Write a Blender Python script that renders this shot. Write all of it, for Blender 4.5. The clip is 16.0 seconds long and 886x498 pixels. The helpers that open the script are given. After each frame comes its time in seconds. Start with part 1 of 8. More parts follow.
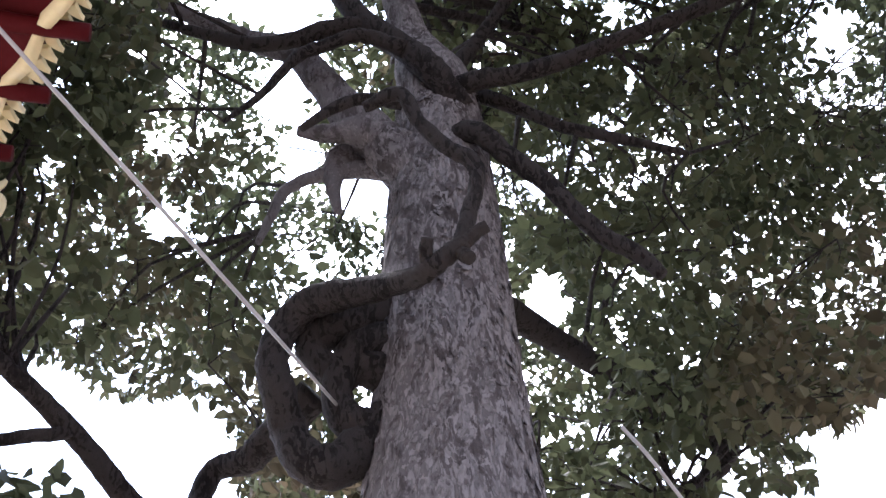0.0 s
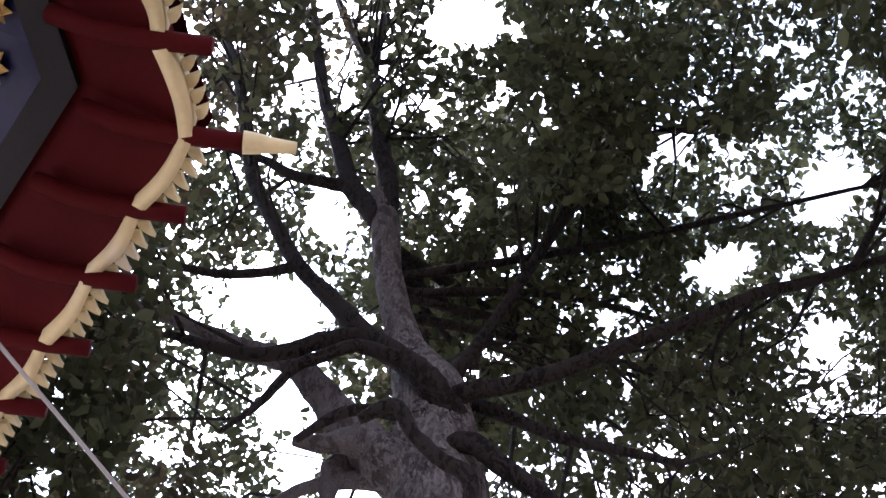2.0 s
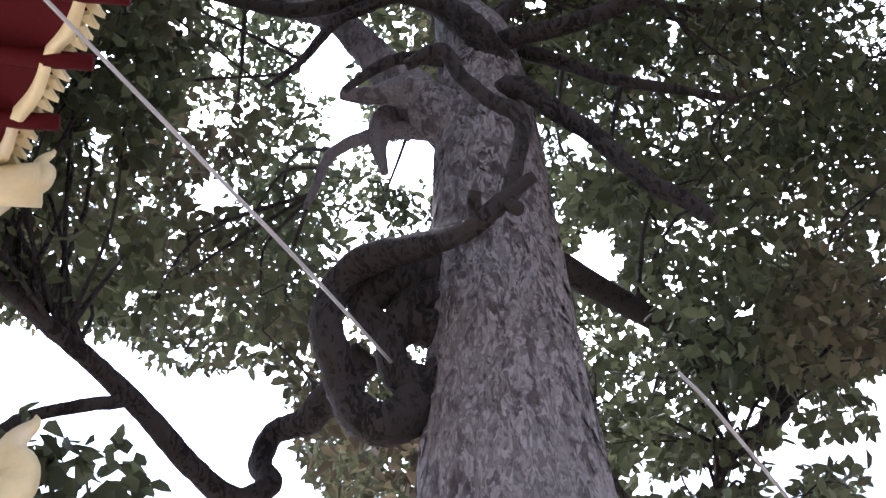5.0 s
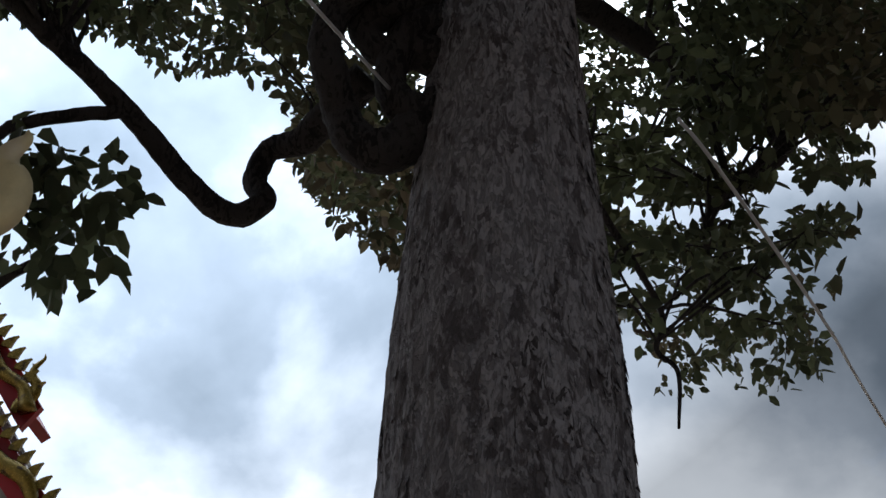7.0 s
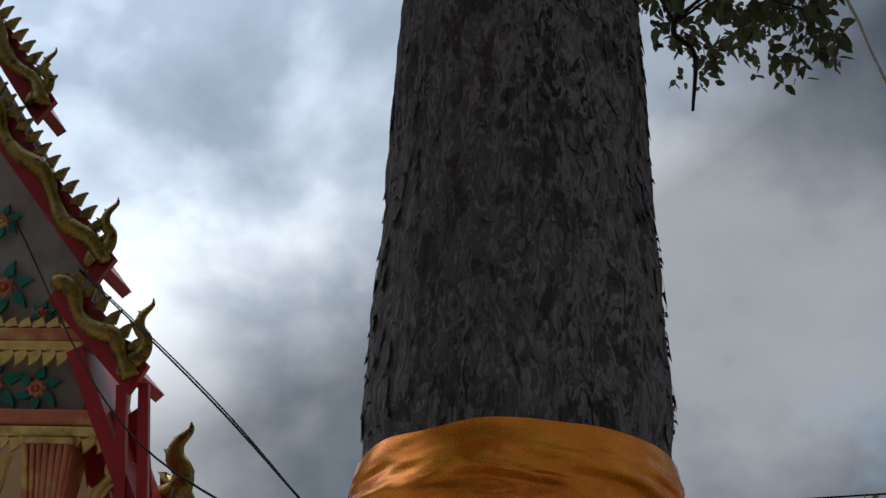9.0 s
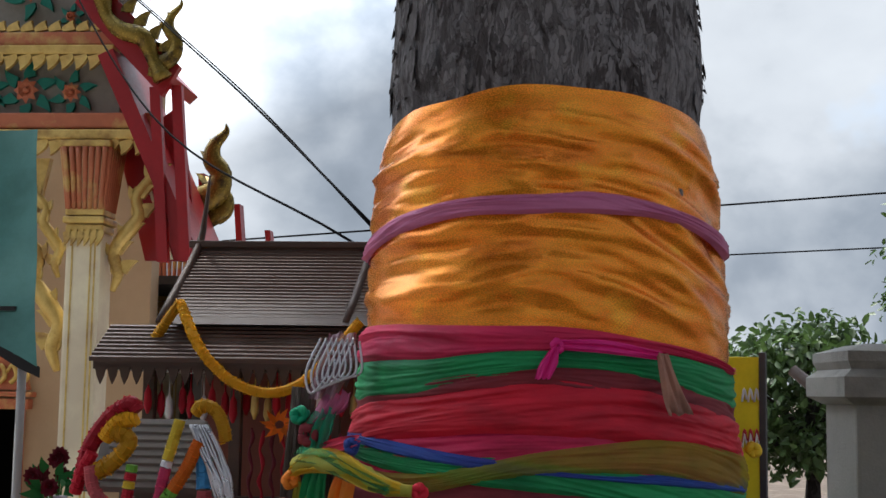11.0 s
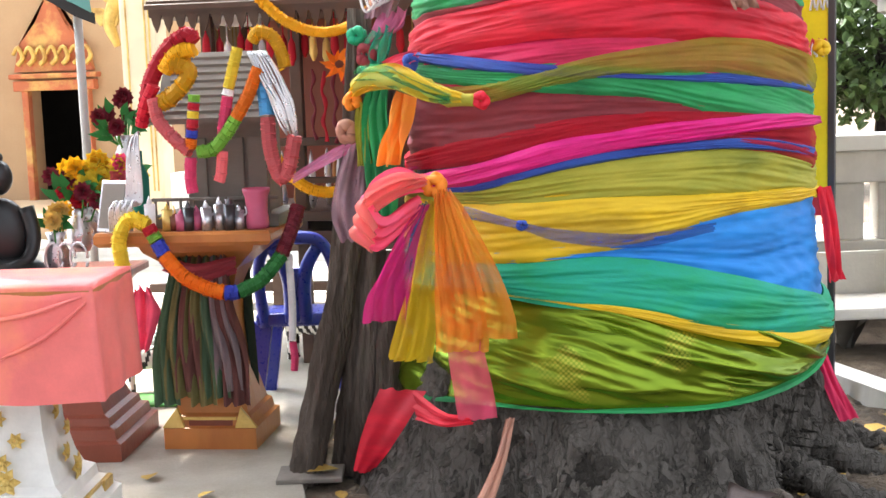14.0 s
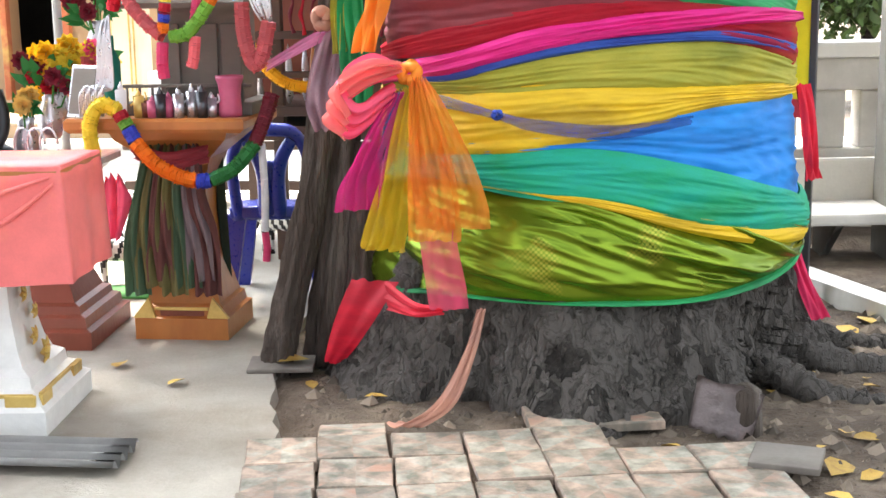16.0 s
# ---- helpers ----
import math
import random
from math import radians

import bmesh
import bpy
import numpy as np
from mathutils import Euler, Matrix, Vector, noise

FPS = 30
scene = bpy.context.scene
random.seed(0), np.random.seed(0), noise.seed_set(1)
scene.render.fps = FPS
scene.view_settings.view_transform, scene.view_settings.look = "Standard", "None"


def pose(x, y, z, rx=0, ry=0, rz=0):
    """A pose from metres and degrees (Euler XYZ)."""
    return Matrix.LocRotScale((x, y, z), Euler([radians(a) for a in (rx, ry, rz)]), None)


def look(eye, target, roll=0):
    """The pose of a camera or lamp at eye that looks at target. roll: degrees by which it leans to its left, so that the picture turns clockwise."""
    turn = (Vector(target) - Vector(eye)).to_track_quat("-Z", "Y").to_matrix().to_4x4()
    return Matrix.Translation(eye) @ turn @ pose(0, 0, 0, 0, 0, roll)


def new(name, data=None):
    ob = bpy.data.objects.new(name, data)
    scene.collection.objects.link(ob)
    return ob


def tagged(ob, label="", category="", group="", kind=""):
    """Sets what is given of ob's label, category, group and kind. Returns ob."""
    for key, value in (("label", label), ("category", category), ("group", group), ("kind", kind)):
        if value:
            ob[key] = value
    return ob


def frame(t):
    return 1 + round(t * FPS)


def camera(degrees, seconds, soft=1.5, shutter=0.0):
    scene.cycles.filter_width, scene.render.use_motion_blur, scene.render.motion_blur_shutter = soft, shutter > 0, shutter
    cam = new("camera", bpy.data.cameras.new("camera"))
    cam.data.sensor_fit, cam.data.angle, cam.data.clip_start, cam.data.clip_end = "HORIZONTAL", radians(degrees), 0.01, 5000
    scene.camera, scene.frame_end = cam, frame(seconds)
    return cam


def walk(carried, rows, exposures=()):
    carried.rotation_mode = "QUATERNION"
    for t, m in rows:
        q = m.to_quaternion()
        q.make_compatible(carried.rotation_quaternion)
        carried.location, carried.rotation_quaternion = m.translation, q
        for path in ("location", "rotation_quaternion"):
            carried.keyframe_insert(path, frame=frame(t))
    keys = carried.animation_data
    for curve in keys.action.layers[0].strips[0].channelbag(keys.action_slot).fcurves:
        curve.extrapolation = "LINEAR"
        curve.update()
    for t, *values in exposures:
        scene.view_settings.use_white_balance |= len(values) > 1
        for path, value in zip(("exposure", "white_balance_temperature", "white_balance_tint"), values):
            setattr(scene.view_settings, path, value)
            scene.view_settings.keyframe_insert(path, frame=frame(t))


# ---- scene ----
cam = camera(37.0, 16.0)
PATH = [
    (0.0, pose(-0.040, -0.050, 1.868, 135.13, 1.52, 1.13)),
    (0.5, pose(-0.032, -0.077, 1.894, 139.33, 1.95, 1.49)),
    (1.0, pose(-0.021, -0.110, 1.880, 143.48, 1.63, 1.12)),
    (1.5, pose(-0.001, -0.133, 1.859, 146.06, 1.54, 1.02)),
    (2.0, pose(0.005, -0.135, 1.847, 148.11, 1.34, 1.08)),
    (2.5, pose(0.003, -0.130, 1.844, 148.17, 1.81, 2.00)),
    (3.0, pose(-0.002, -0.105, 1.858, 146.45, 1.88, 2.60)),
    (3.5, pose(-0.019, -0.075, 1.880, 144.12, 1.58, 2.90)),
    (4.0, pose(-0.031, -0.052, 1.858, 140.90, 1.17, 3.22)),
    (4.5, pose(-0.039, -0.008, 1.829, 137.67, 0.98, 3.16)),
    (5.0, pose(-0.048, 0.026, 1.812, 134.08, 1.77, 4.32)),
    (5.2, pose(-0.049, 0.038, 1.810, 132.70, 2.18, 4.96)),
    (7.3, pose(-0.012, -0.025, 1.969, 119.31, -1.35, 2.22)),
    (7.5, pose(-0.014, -0.015, 1.954, 118.11, -1.45, 2.19)),
    (8.0, pose(-0.008, 0.015, 1.929, 115.16, -1.75, 1.94)),
    (8.5, pose(-0.012, 0.044, 1.888, 112.10, -1.53, 2.29)),
    (9.0, pose(-0.007, 0.086, 1.845, 108.56, -1.45, 2.87)),
    (9.5, pose(-0.002, 0.100, 1.808, 105.23, -1.66, 3.18)),
    (10.0, pose(0.001, 0.103, 1.768, 101.52, -0.90, 3.67)),
    (10.2, pose(0.004, 0.105, 1.754, 100.27, -0.81, 3.89)),
    (12.3, pose(0.037, 0.124, 1.609, 90.48, -0.19, 5.78)),
    (12.5, pose(0.032, 0.125, 1.601, 89.53, 0.22, 6.05)),
    (13.0, pose(0.029, 0.140, 1.557, 87.06, 0.54, 7.00)),
    (13.5, pose(0.033, 0.166, 1.506, 84.87, 1.16, 7.30)),
    (14.0, pose(0.029, 0.173, 1.455, 82.46, 1.99, 7.24)),
    (14.5, pose(0.034, 0.182, 1.401, 80.61, 1.89, 7.27)),
    (15.0, pose(0.044, 0.193, 1.372, 78.92, 1.11, 7.30)),
    (15.5, pose(0.060, 0.201, 1.372, 78.78, 1.48, 6.97)),
    (16.0, pose(0.053, 0.203, 1.363, 78.80, 0.85, 6.65)),
]
walk(cam, PATH, [(0, 2.85, 5950, 21), (1.0, 2.62, 6050, 26), (2.5, 2.2, 6050, 27), (3.5, 2.26, 6000, 27), (4, 2.5, 6000, 25), (5.2, 2.8, 5950, 20), (7.3, 0.0, 6450, 10), (9.0, -0.2, 6500, 10), (10.2, 0.38, 6400, 10), (12.3, 1.87, 6700, 10), (13.5, 2.75, 6900, 11), (14.5, 3.14, 7100, 12), (16, 3.17, 6900, 10)])


# ---- world, sun ----
def cloudy_sky():
    world = bpy.data.worlds.new("sky")
    scene.world = world
    world.use_nodes = True
    nt = world.node_tree
    nt.nodes.clear()
    N, L = nt.nodes.new, nt.links.new
    out, bg = N("ShaderNodeOutputWorld"), N("ShaderNodeBackground")
    sky = N("ShaderNodeTexSky")
    sky.sky_type, sky.sun_disc = "NISHITA", False
    sky.sun_elevation, sky.sun_rotation = radians(64), radians(-40)
    co = N("ShaderNodeTexCoord")
    mp = N("ShaderNodeMapping")
    mp.inputs["Scale"].default_value = (1, 1, 1.25)
    mp.inputs["Location"].default_value = (0.35, 0.1, 0.25)
    L(co.outputs["Generated"], mp.inputs["Vector"])

    def noise_node(scale, detail, rough):
        n = N("ShaderNodeTexNoise")
        n.inputs["Scale"].default_value, n.inputs["Detail"].default_value, n.inputs["Roughness"].default_value = scale, detail, rough
        L(mp.outputs["Vector"], n.inputs["Vector"])
        return n

    def ramp(stops):
        r = N("ShaderNodeValToRGB")
        e = r.color_ramp.elements
        e[0].position, e[0].color = stops[0][0], (*stops[0][1], 1)
        e[1].position, e[1].color = stops[1][0], (*stops[1][1], 1)
        for p, c in stops[2:]:
            e.new(p).color = (*c, 1)
        return r

    cover = ramp([(0.24, (0, 0, 0)), (0.37, (1, 1, 1))])
    L(noise_node(2.2, 6, 0.55).outputs["Fac"], cover.inputs["Fac"])
    body = ramp([(0.28, (1.7, 2.2, 2.8)), (0.78, (15.0, 16.0, 17.0)), (0.40, (2.9, 3.6, 4.5)), (0.50, (5.8, 6.7, 7.9)), (0.61, (11.6, 12.5, 13.6))])
    puffs = noise_node(3.1, 8, 0.5)
    puffs.inputs["Distortion"].default_value = 0.15
    L(puffs.outputs["Fac"], body.inputs["Fac"])
    # painted gradient over the clouds: brightest up left of the sun lamp, darker right
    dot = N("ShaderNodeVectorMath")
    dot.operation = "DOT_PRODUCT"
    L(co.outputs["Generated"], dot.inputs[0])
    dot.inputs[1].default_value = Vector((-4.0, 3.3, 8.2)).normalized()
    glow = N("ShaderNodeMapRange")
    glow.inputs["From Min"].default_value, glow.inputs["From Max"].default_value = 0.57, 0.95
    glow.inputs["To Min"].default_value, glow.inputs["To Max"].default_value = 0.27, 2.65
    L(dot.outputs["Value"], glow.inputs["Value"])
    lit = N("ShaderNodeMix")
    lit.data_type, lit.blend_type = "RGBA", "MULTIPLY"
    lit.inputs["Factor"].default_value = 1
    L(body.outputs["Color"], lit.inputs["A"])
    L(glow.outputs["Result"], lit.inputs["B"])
    mix = N("ShaderNodeMix")
    mix.data_type = "RGBA"
    L(cover.outputs["Color"], mix.inputs["Factor"])
    L(sky.outputs["Color"], mix.inputs["A"])
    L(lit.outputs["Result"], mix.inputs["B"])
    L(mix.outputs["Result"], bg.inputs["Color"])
    bg.inputs["Strength"].default_value = 0.12
    L(bg.outputs["Background"], out.inputs["Surface"])


cloudy_sky()
sun = new("sun", bpy.data.lights.new("sun", "SUN"))
sun.data.energy, sun.data.angle, sun.data.color = 2.8, radians(5), (1.0, 0.96, 0.90)
sun.matrix_world = look((-2.8, 3.3, 9.0), (0, 0, 0))


# ---- materials ----
def pbr(name, c1, c2, rough=0.75, metal=0.0, scale=6.0, fine=60.0, bump=0.25, stretch=(1, 1, 1), contrast=0.25, vary=0.0, c3=None, sheer=0.0, dist=0.01, trans=0.0, spec=0.4, island=False):
    """A surface mottled at two sizes between c1 and c2, with stains towards c3, fine relief and its own gloss."""
    m = bpy.data.materials.new(name)
    m.use_nodes = True
    nt = m.node_tree
    N, L = nt.nodes.new, nt.links.new
    b = nt.nodes["Principled BSDF"]
    co = N("ShaderNodeTexCoord")
    mp = N("ShaderNodeMapping")
    mp.inputs["Scale"].default_value = stretch
    if vary and not island:
        jump = N("ShaderNodeVectorMath")
        jump.operation = "MULTIPLY_ADD"
        L(N("ShaderNodeObjectInfo").outputs["Random"], jump.inputs[0])
        jump.inputs[1].default_value = (31, 17, 23)
        L(co.outputs["Object"], jump.inputs[2])
        L(jump.outputs["Vector"], mp.inputs["Vector"])
    else:
        L(co.outputs["Object"], mp.inputs["Vector"])

    def noise_node(s, detail):
        n = N("ShaderNodeTexNoise")
        n.inputs["Scale"].default_value, n.inputs["Detail"].default_value, n.inputs["Roughness"].default_value = s, detail, 0.6
        L(mp.outputs["Vector"], n.inputs["Vector"])
        return n

    big, small = noise_node(scale, 5), noise_node(fine, 4)
    r = N("ShaderNodeMapRange")
    r.inputs["From Min"].default_value, r.inputs["From Max"].default_value = 0.5 - contrast, 0.5 + contrast
    L(big.outputs["Fac"], r.inputs["Value"])
    add = N("ShaderNodeMath")
    add.operation, add.use_clamp = "MULTIPLY_ADD", True
    L(small.outputs["Fac"], add.inputs[0])
    add.inputs[1].default_value = 0.5
    sub = N("ShaderNodeMath")
    sub.operation = "SUBTRACT"
    L(r.outputs["Result"], sub.inputs[0])
    sub.inputs[1].default_value = 0.25
    L(sub.outputs[0], add.inputs[2])
    mix = N("ShaderNodeMix")
    mix.data_type = "RGBA"
    mix.inputs["A"].default_value, mix.inputs["B"].default_value = (*c1, 1), (*c2, 1)
    L(add.outputs[0], mix.inputs["Factor"])
    col = mix.outputs["Result"]
    if c3:
        st = noise_node(scale * 0.37, 6)
        sr = N("ShaderNodeMapRange")
        sr.inputs["From Min"].default_value, sr.inputs["From Max"].default_value = 0.52, 0.66
        L(st.outputs["Fac"], sr.inputs["Value"])
        m3 = N("ShaderNodeMix")
        m3.data_type = "RGBA"
        L(sr.outputs["Result"], m3.inputs["Factor"])
        L(col, m3.inputs["A"])
        m3.inputs["B"].default_value = (*c3, 1)
        col = m3.outputs["Result"]
    if vary:
        hs = N("ShaderNodeHueSaturation")
        vr = N("ShaderNodeMapRange")
        vr.inputs["To Min"].default_value, vr.inputs["To Max"].default_value = 1 - vary, 1 + vary
        if island:
            L(N("ShaderNodeNewGeometry").outputs["Random Per Island"], vr.inputs["Value"])
        else:
            L(N("ShaderNodeObjectInfo").outputs["Random"], vr.inputs["Value"])
        L(vr.outputs["Result"], hs.inputs["Value"])
        L(col, hs.inputs["Color"])
        col = hs.outputs["Color"]
    L(col, b.inputs["Base Color"])
    rr = N("ShaderNodeMapRange")
    rr.inputs["To Min"].default_value, rr.inputs["To Max"].default_value = max(0.03, rough - 0.12), min(1, rough + 0.12)
    L(small.outputs["Fac"], rr.inputs["Value"])
    L(rr.outputs["Result"], b.inputs["Roughness"])
    b.inputs["Metallic"].default_value = metal
    b.inputs["Specular IOR Level"].default_value = spec
    if bump:
        hb = N("ShaderNodeMath")
        hb.operation = "ADD"
        L(big.outputs["Fac"], hb.inputs[0])
        L(small.outputs["Fac"], hb.inputs[1])
        bp = N("ShaderNodeBump")
        bp.inputs["Strength"].default_value, bp.inputs["Distance"].default_value = bump, dist
        L(hb.outputs[0], bp.inputs["Height"])
        L(bp.outputs["Normal"], b.inputs["Normal"])
    if trans or sheer:
        surf = b.outputs["BSDF"]
        if trans:
            tr = N("ShaderNodeBsdfTranslucent")
            L(col, tr.inputs["Color"])
            ms = N("ShaderNodeMixShader")
            ms.inputs["Fac"].default_value = trans
            L(surf, ms.inputs[1])
            L(tr.outputs["BSDF"], ms.inputs[2])
            surf = ms.outputs["Shader"]
        if sheer:
            tp = N("ShaderNodeBsdfTransparent")
            ms = N("ShaderNodeMixShader")
            ms.inputs["Fac"].default_value = sheer
            L(surf, ms.inputs[1])
            L(tp.outputs["BSDF"], ms.inputs[2])
            surf = ms.outputs["Shader"]
        L(surf, nt.nodes["Material Output"].inputs["Surface"])
    return m


def bark_material(name, dark, mid, pale, flake=9.0, pale_amount=0.5, relief=0.014, dark_amount=0.0):
    """Flaking bark: pale plates over a darker layer, with upright cracks."""
    m = bpy.data.materials.new(name)
    m.use_nodes = True
    nt = m.node_tree
    N, L = nt.nodes.new, nt.links.new
    b = nt.nodes["Principled BSDF"]
    co = N("ShaderNodeTexCoord")
    mp = N("ShaderNodeMapping")
    mp.inputs["Scale"].default_value = (1, 1, 0.42)
    L(co.outputs["Object"], mp.inputs["Vector"])
    warp = N("ShaderNodeTexNoise")
    warp.inputs["Scale"].default_value, warp.inputs["Detail"].default_value = 7, 4
    L(mp.outputs["Vector"], warp.inputs["Vector"])
    wm = N("ShaderNodeMix")
    wm.data_type = "RGBA"
    wm.blend_type = "LINEAR_LIGHT"
    wm.inputs["Factor"].default_value = 0.16
    L(mp.outputs["Vector"], wm.inputs["A"])
    L(warp.outputs["Color"], wm.inputs["B"])
    vo = N("ShaderNodeTexVoronoi")
    vo.inputs["Scale"].default_value = flake
    L(wm.outputs["Result"], vo.inputs["Vector"])
    ed = N("ShaderNodeTexVoronoi")
    ed.feature = "DISTANCE_TO_EDGE"
    ed.inputs["Scale"].default_value = flake
    L(wm.outputs["Result"], ed.inputs["Vector"])
    big = N("ShaderNodeTexNoise")
    big.inputs["Scale"].default_value, big.inputs["Detail"].default_value = 4.5, 8
    L(mp.outputs["Vector"], big.inputs["Vector"])
    fine = N("ShaderNodeTexNoise")
    fine.inputs["Scale"].default_value, fine.inputs["Detail"].default_value, fine.inputs["Roughness"].default_value = 45, 6, 0.65
    L(mp.outputs["Vector"], fine.inputs["Vector"])
    sep = N("ShaderNodeSeparateColor")
    L(vo.outputs["Color"], sep.inputs["Color"])
    a1 = N("ShaderNodeMath")
    a1.operation = "MULTIPLY_ADD"
    L(sep.outputs["Red"], a1.inputs[0])
    a1.inputs[1].default_value = 0.55
    L(big.outputs["Fac"], a1.inputs[2])
    a2 = N("ShaderNodeMath")
    a2.operation = "MULTIPLY_ADD"
    L(fine.outputs["Fac"], a2.inputs[0])
    a2.inputs[1].default_value = 0.5
    L(a1.outputs[0], a2.inputs[2])
    ramp = N("ShaderNodeValToRGB")
    e = ramp.color_ramp.elements
    e[0].position, e[0].color = 0.72 - pale_amount * 0.2, (*dark, 1)
    e[1].position, e[1].color = 1.25 - pale_amount * 0.4, (*pale, 1)
    e.new(0.92 - pale_amount * 0.2).color = (*mid, 1)
    L(a2.outputs[0], ramp.inputs["Fac"])
    crack = N("ShaderNodeMapRange")
    crack.inputs["From Max"].default_value = 0.10
    crack.inputs["To Min"].default_value = 0.72
    L(ed.outputs["Distance"], crack.inputs["Value"])
    mul = N("ShaderNodeMix")
    mul.data_type, mul.blend_type = "RGBA", "MULTIPLY"
    L(big.outputs["Fac"], mul.inputs["Factor"])
    L(ramp.outputs["Color"], mul.inputs["A"])
    L(crack.outputs["Result"], mul.inputs["B"])
    col = mul.outputs["Result"]
    if dark_amount:
        lp = N("ShaderNodeMapping")
        lp.inputs["Scale"].default_value = (1, 1, 0.45)
        L(co.outputs["Object"], lp.inputs["Vector"])
        blot = N("ShaderNodeTexNoise")
        blot.inputs["Scale"].default_value, blot.inputs["Detail"].default_value, blot.inputs["Roughness"].default_value, blot.inputs["Distortion"].default_value = 11.5, 5, 0.64, 0.5
        L(lp.outputs["Vector"], blot.inputs["Vector"])
        br = N("ShaderNodeMapRange")
        br.inputs["From Min"].default_value, br.inputs["From Max"].default_value = 0.53, 0.58
        br.inputs["To Max"].default_value = 0.75
        L(blot.outputs["Fac"], br.inputs["Value"])
        bmx = N("ShaderNodeMix")
        bmx.data_type = "RGBA"
        L(br.outputs["Result"], bmx.inputs["Factor"])
        L(col, bmx.inputs["A"])
        bmx.inputs["B"].default_value = (dark[0] * 1.5, dark[1] * 1.45, dark[2] * 1.45, 1)
        col = bmx.outputs["Result"]
        # darker patches that thicken towards the -X flank, broken up by noise
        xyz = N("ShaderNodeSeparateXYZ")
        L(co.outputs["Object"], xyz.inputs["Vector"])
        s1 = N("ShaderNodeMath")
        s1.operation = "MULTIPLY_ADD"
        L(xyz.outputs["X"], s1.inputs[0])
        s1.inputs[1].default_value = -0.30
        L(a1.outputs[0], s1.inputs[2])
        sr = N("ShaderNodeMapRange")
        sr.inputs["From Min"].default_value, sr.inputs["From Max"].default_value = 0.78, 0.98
        sr.inputs["To Max"].default_value = dark_amount
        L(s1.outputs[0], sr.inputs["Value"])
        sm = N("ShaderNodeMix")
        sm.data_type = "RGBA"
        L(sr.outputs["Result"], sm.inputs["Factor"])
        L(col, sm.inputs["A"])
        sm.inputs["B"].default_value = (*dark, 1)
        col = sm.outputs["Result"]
    L(col, b.inputs["Base Color"])
    b.inputs["Roughness"].default_value = 0.92
    b.inputs["Specular IOR Level"].default_value = 0.2
    h = N("ShaderNodeMath")
    h.operation = "MULTIPLY_ADD"
    L(crack.outputs["Result"], h.inputs[0])
    h.inputs[1].default_value = 0.8
    L(a2.outputs[0], h.inputs[2])
    bp = N("ShaderNodeBump")
    bp.inputs["Strength"].default_value, bp.inputs["Distance"].default_value = 0.8, relief
    L(h.outputs[0], bp.inputs["Height"])
    L(bp.outputs["Normal"], b.inputs["Normal"])
    return m


M = {}
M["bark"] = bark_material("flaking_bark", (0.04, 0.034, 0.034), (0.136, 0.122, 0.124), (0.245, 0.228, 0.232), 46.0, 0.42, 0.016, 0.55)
M["root_bark"] = bark_material("root_bark", (0.028, 0.024, 0.021), (0.068, 0.059, 0.052), (0.112, 0.099, 0.089), 24.0, 0.36, 0.075)
# limb bark darker than the trunk's, blackened further for shade in the crown
M["shaded_limb_bark"] = bark_material("shaded_limb_bark", (0.008, 0.006, 0.006), (0.015, 0.012, 0.0115), (0.034, 0.029, 0.027), 40.0, 0.24)
M["leaf"] = pbr("leaf", (0.046, 0.057, 0.031), (0.088, 0.101, 0.050), 0.72, scale=0.6, fine=8, bump=0, vary=0.5, c3=(0.096, 0.074, 0.046), trans=0.30, island=True, spec=0.22)
M["far_leaf"] = pbr("far_leaf", (0.035, 0.07, 0.02), (0.075, 0.125, 0.035), 0.5, scale=0.8, fine=9, bump=0, vary=0.4, trans=0.3, island=True)
CLOTH = {
    "gold_satin": ((0.90, 0.29, 0.018), (0.76, 0.18, 0.012), 0.27, 0.5), "mauve": ((0.55, 0.16, 0.30), (0.45, 0.12, 0.25), 0.6, 0),
    "crimson": ((0.66, 0.02, 0.10), (0.50, 0.015, 0.07), 0.65, 0), "green": ((0.012, 0.33, 0.10), (0.01, 0.20, 0.07), 0.65, 0),
    "maroon": ((0.26, 0.025, 0.035), (0.17, 0.02, 0.03), 0.7, 0), "red": ((0.68, 0.012, 0.035), (0.50, 0.01, 0.03), 0.65, 0),
    "olive": ((0.42, 0.36, 0.045), (0.25, 0.27, 0.03), 0.7, 0), "teal": ((0.0, 0.33, 0.26), (0.001, 0.31, 0.11), 0.65, 0),
    "magenta": ((0.74, 0.015, 0.24), (0.60, 0.012, 0.17), 0.6, 0), "navy": ((0.015, 0.10, 0.42), (0.03, 0.04, 0.25), 0.65, 0),
    "yellow": ((0.78, 0.52, 0.02), (0.64, 0.40, 0.02), 0.6, 0), "blue": ((0.005, 0.26, 0.72), (0.004, 0.19, 0.62), 0.55, 0),
    "brocade": ((0.17, 0.24, 0.016), (0.13, 0.20, 0.014), 0.22, 0.72), "orange": ((0.88, 0.27, 0.02), (0.80, 0.20, 0.03), 0.65, 0),
    "pink": ((0.88, 0.10, 0.17), (0.78, 0.06, 0.16), 0.65, 0), "salmon": ((0.86, 0.24, 0.20), (0.80, 0.18, 0.16), 0.6, 0), "faded": ((0.46, 0.22, 0.15), (0.33, 0.17, 0.13), 0.8, 0),
}
